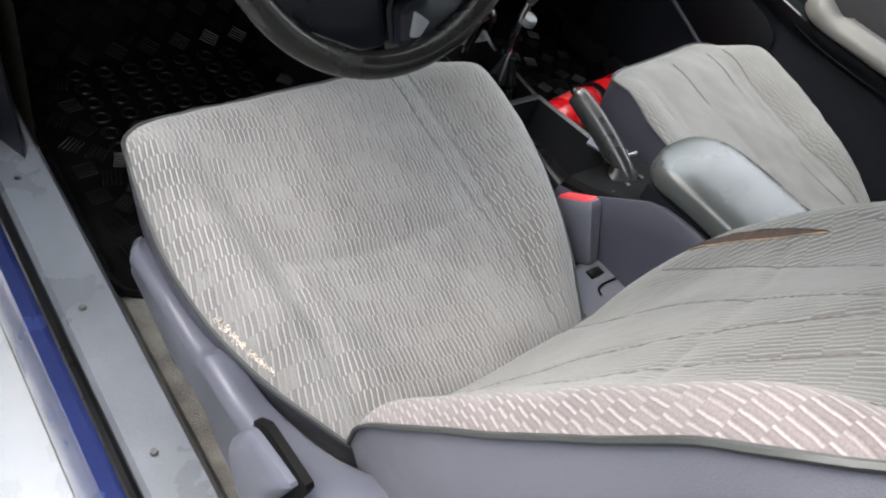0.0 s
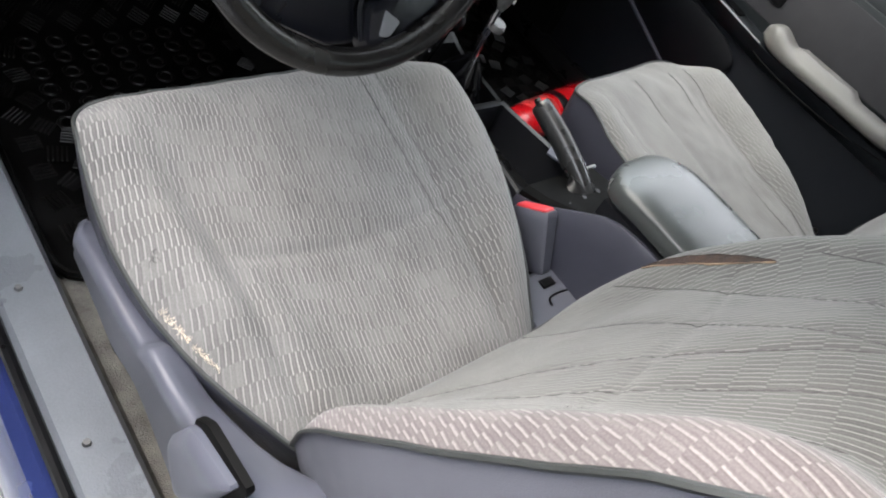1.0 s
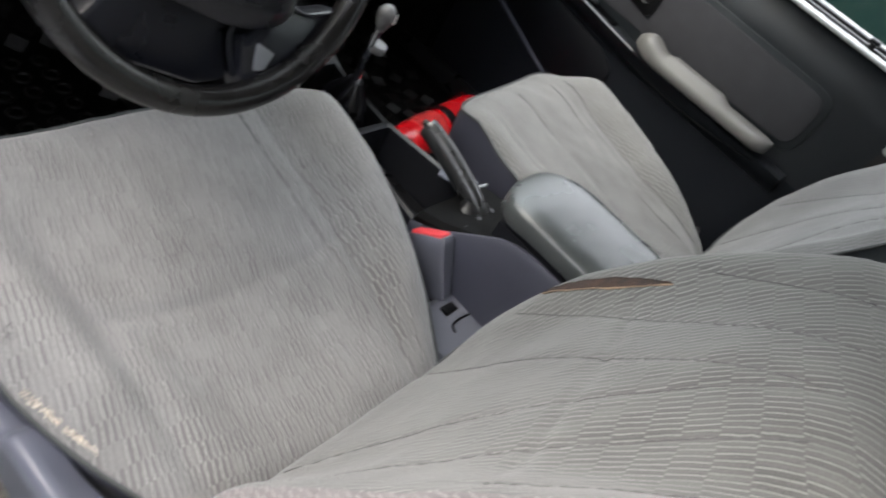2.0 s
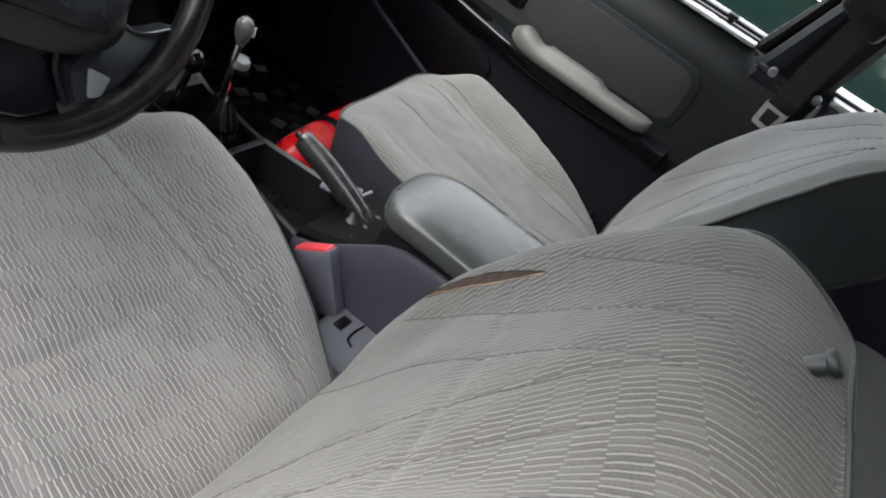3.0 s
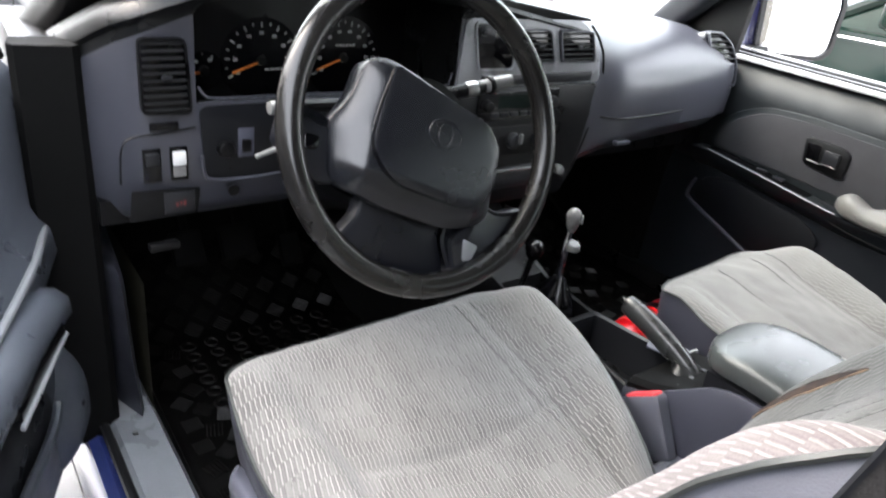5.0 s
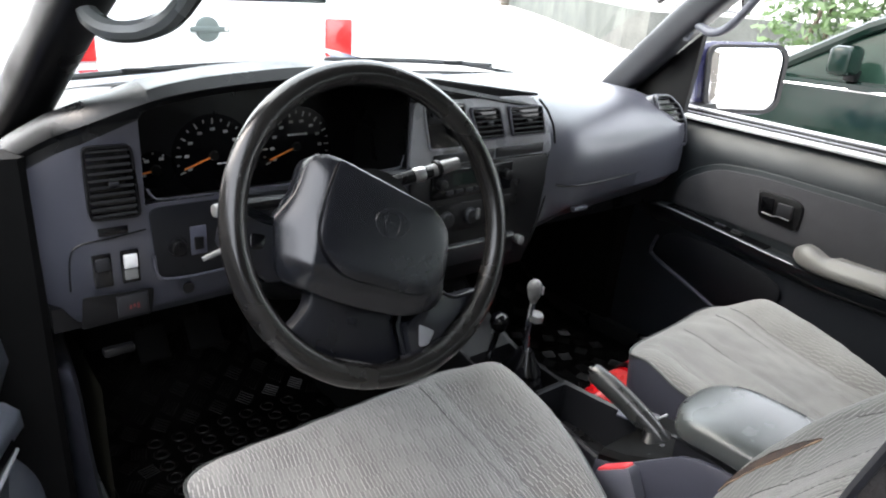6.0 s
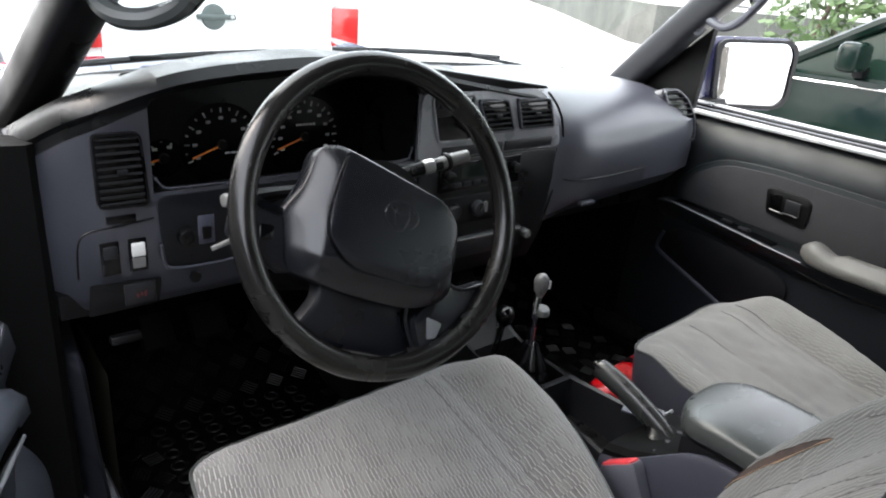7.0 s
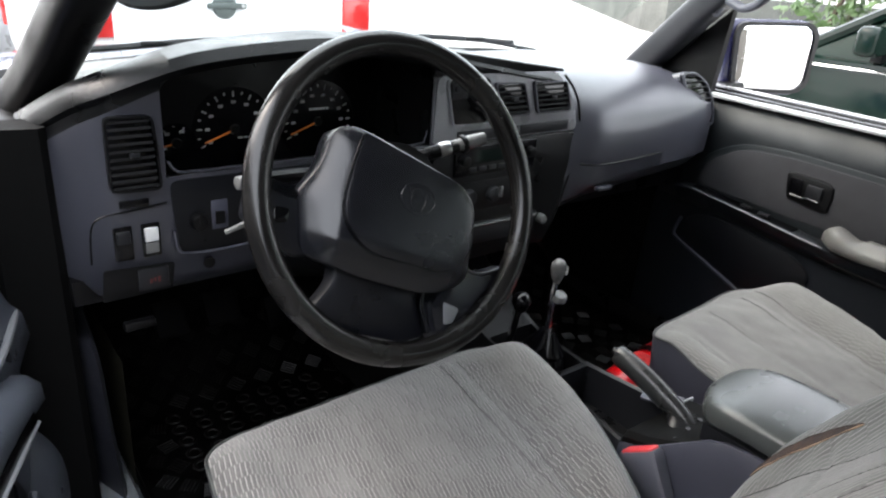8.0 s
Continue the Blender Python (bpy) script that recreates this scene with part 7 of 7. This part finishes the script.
# low concrete retaining wall with a raised bank behind it
path = [(30.0, 36.0), (18.9, 18.4), (13.0, 10.2), (12.7, 9.3), (15.0, 7.4), (26.0, 0.0), (44, -12)]
rings = []
for i, (x, y) in enumerate(path):
    a, b = Vector(path[max(i - 1, 0)]), Vector(path[min(i + 1, len(path) - 1)])
    t = (b - a).normalized()
    n2 = Vector((-t.y, t.x))
    rings.append([Vector((x - n2.x * 0.12 * 0, y - n2.y * 0.12 * 0, -0.05)), Vector((x, y, 0.88)), Vector((x + n2.x * 0.25, y + n2.y * 0.25, 0.88)), Vector((x + n2.x * 0.25, y + n2.y * 0.25, -0.05))])
setting("wall_concrete", loft(rings), mat("stained_concrete", (0.085, 0.088, 0.080), 0.9, var=0.55, scale=1.3, grain=30, bump=0.5, dist=0.004), "stained low concrete retaining wall", smooth=0)
parked_car((18.6, 11.9), 235, mat("dark_far_paint", (0.03, 0.03, 0.032), 0.3, bump=0), "dark car on the bank behind the wall", TALL, TALLCAB, 1.75).location.z = 0.86
parked_car((22.6, 17.4), 235, mat("black_far_paint", (0.015, 0.015, 0.017), 0.3, bump=0), "black car on the bank further up", SEDAN, CABIN, 1.7).location.z = 0.86
bank = bmesh.new()
vs = [bank.verts.new(p) for p in ((30.3, 36.0, 0.84), (19.2, 18.4, 0.84), (13.3, 10.2, 0.84), (13.1, 9.4, 0.84), (15.1, 7.7, 0.84), (26.2, 0.4, 0.84), (80, -20, 0.84), (90, 60, 0.84))]
bank.faces.new(vs)
setting("pavement", bank, CONCRETE, "raised concrete yard behind the wall")


def tree(x, y, h, seed):
    """A broadleaf tree: tapered trunk, limbs and a ragged crown of many small leaf cards."""
    rnd = random.Random(seed)
    ob = thing("tree", (x, y, 0), "leafy green tree beyond the parked cars", "tree", "background trees")
    limbs = [tube(smooth_path([(x, y, 0), (x + 0.1, y, h * 0.3), (x, y + 0.15, h * 0.62)], 5), [0.22 - 0.014 * i for i in range(11)], 10)]
    tips = []
    for k in range(9):
        a = rnd.uniform(0, math.tau)
        d = rnd.uniform(0.16, 0.34) * h
        z = h * rnd.uniform(0.55, 0.95)
        tip = Vector((x + d * math.cos(a), y + d * math.sin(a), z))
        tips.append(tip)
        limbs.append(tube(smooth_path([(x, y + 0.1, h * rnd.uniform(0.35, 0.6)), ((x + tip.x) / 2, (y + tip.y) / 2, z * 0.8), tip], 4), [0.08 - 0.008 * i for i in range(9)], 6))
    part("trunk", join(*limbs), BARK, ob)
    verts, faces = [], []
    for k in range(3800):
        t = rnd.choice(tips)
        p = t + Vector((rnd.gauss(0, 1), rnd.gauss(0, 1), rnd.gauss(0, 0.75))) * (h * 0.095)
        s = rnd.uniform(0.06, 0.13)
        u = Vector((rnd.gauss(0, 1), rnd.gauss(0, 1), rnd.gauss(0, 1))).normalized()
        v = u.orthogonal().normalized()
        b = len(verts)
        verts += [p - u * s, p + v * s * 0.5, p + u * s, p - v * s * 0.5]
        faces.append((b, b + 1, b + 2, b + 3))
    me = bpy.data.meshes.new("crown")
    me.from_pydata([tuple(v) for v in verts], [], faces)
    me.materials.append(LEAF)
    c = new("crown", me)
    c.parent = ob
    c.matrix_basis = Matrix.Translation(-ORIGIN[ob])
    tagged(c, kind="stuff")
    return ob


BARK = mat("bark", (0.10, 0.08, 0.06), 0.9, scale=8, grain=60, bump=0.8, dist=0.01)
LEAF = mat("leaf", (0.055, 0.10, 0.03), 0.6, var=0.4, scale=3, bump=0)
for i, (x, y, h) in enumerate(((9.5, 0.5, 6.5), (13.5, -3.0, 7.5), (8.5, -4.5, 6.0), (-5.5, 17, 7.0), (22, 24, 8))):
    tree(x, y, h, 40 + i)

# leafy bushes behind the parked cars
hedge = thing("bush", (10.3, 3.0, 0), "dense dark green bushes behind the parked cars", "bush")
rnd = random.Random(77)
stems = [tube(smooth_path([(10.3 + rnd.uniform(-0.3, 0.3), y, 0), (10.3 + rnd.uniform(-0.5, 0.5), y + rnd.uniform(-0.4, 0.4), 1.6), (10.3 + rnd.uniform(-0.7, 0.7), y + rnd.uniform(-0.8, 0.8), rnd.uniform(2.6, 3.6))], 4), [0.05 - 0.004 * i for i in range(9)], 6) for y in (0.4, 1.2, 2.0, 2.8, 3.5, 4.2, 4.8)]
part("stems", join(*stems), BARK, hedge)
verts, faces = [], []
for k in range(9000):
    y = rnd.uniform(-0.4, 5.2)
    z = rnd.uniform(0.15, 3.4 + 0.5 * math.sin(y * 2.3))
    p = Vector((10.3 + rnd.gauss(0, 0.42), y + rnd.gauss(0, 0.12), z))
    sz = rnd.uniform(0.05, 0.11)
    u = Vector((rnd.gauss(0, 1), rnd.gauss(0, 1), rnd.gauss(0, 1))).normalized()
    v = u.orthogonal().normalized()
    b = len(verts)
    verts += [p - u * sz, p + v * sz * 0.5, p + u * sz, p - v * sz * 0.5]
    faces.append((b, b + 1, b + 2, b + 3))
me = bpy.data.meshes.new("foliage")
me.from_pydata([tuple(v) for v in verts], [], faces)
me.materials.append(LEAF)
fol = new("foliage", me)
fol.parent = hedge
fol.matrix_basis = Matrix.Translation(-ORIGIN[hedge])
tagged(fol, kind="stuff")

# unseen dark wall added left of and behind the car, blocks low sky light
setting("wall_light_block", join(box((-2.05, -4.4, -0.05), (-1.8, 2.2, 1.85), 0.0), box((-2.11, -4.4, 1.85), (-1.74, 2.2, 1.93), 0.01), box((-2.05, -4.65, -0.05), (1.0, -4.4, 2.9), 0.0), box((-2.11, -4.71, 2.9), (1.06, -4.34, 2.98), 0.01)), mat("dark_light_block", (0.10, 0.095, 0.085), 0.9, var=0.3, scale=2, grain=60, bump=0.6, dist=0.004), "unseen dark wall added to block low sky light")
# unseen rear panes of the cabin, tint added to cut light from behind
tint = glass("tinted_glass", (0.18, 0.20, 0.19))
for s in (-1, 1):
    setting("window_2", loft([[Vector((s * x, y, z)) for x, z in ((0.712, 1.215), (0.66, 1.45), (0.60, 1.64))] for y in (-0.78, -1.2, -1.76)], closed=False, caps=False), tint, "unseen rear side pane, tint added to dim the light")
setting("window_3", loft([[Vector((x, -2.19, z)) for z in (1.15, 1.35, 1.55)] for x in (-0.66, 0.0, 0.70)], closed=False, caps=False), tint, "unseen rear pane, tint added to dim the light")

# outer skin of the four-wheel-drive itself: roof, rear quarters, bumpers, lamps, wheels
part("roof_skin", loft([[v + Vector((0, 0, 0.012)) for v in r[3:]] for r in roof_rings], closed=False, caps=False), BLUE, car, "dark blue painted roof")
for s in (-1, 1):
    part("rear_quarter", loft([[Vector((s * x, y, z)) for x, z in ((0.735, 1.21), (0.80, 1.15), (0.825, 0.95), (0.815, 0.70), (0.77, 0.47))] for y in (-0.86, -1.3, -1.8, -2.22)], closed=False, caps=False), BLUE, car, "dark blue painted rear side")
    part("headlamp", box((s * 0.70 - 0.10, 2.10, 0.80), (s * 0.70 + 0.10, 2.20, 0.95), 0.02, 2), CHROME, car, "clear headlamp")
    part("tail_lamp", box((s * 0.74 - 0.05, -2.26, 0.80), (s * 0.74 + 0.05, -2.20, 1.05), 0.01, 2), REDLAMP, car, "red tail lamp")
    for y in (1.45, -1.35):
        wheel_part(car, axes((s * 0.72, y, 0.37), (0, 1, 0), (0, 0, s)), 0.37)
part("tailgate", box((-0.74, -2.25, 0.50), (0.74, -2.225, 1.16), 0.01), BLUE, car, "dark blue tailgate")
part("front_bumper", box((-0.80, 2.16, 0.45), (0.80, 2.32, 0.66), 0.04, 3), BLACK, car, "black front bumper")
part("grille", box((-0.58, 2.14, 0.72), (0.58, 2.21, 0.94), 0.01, 2), BLACK, car, "black grille")
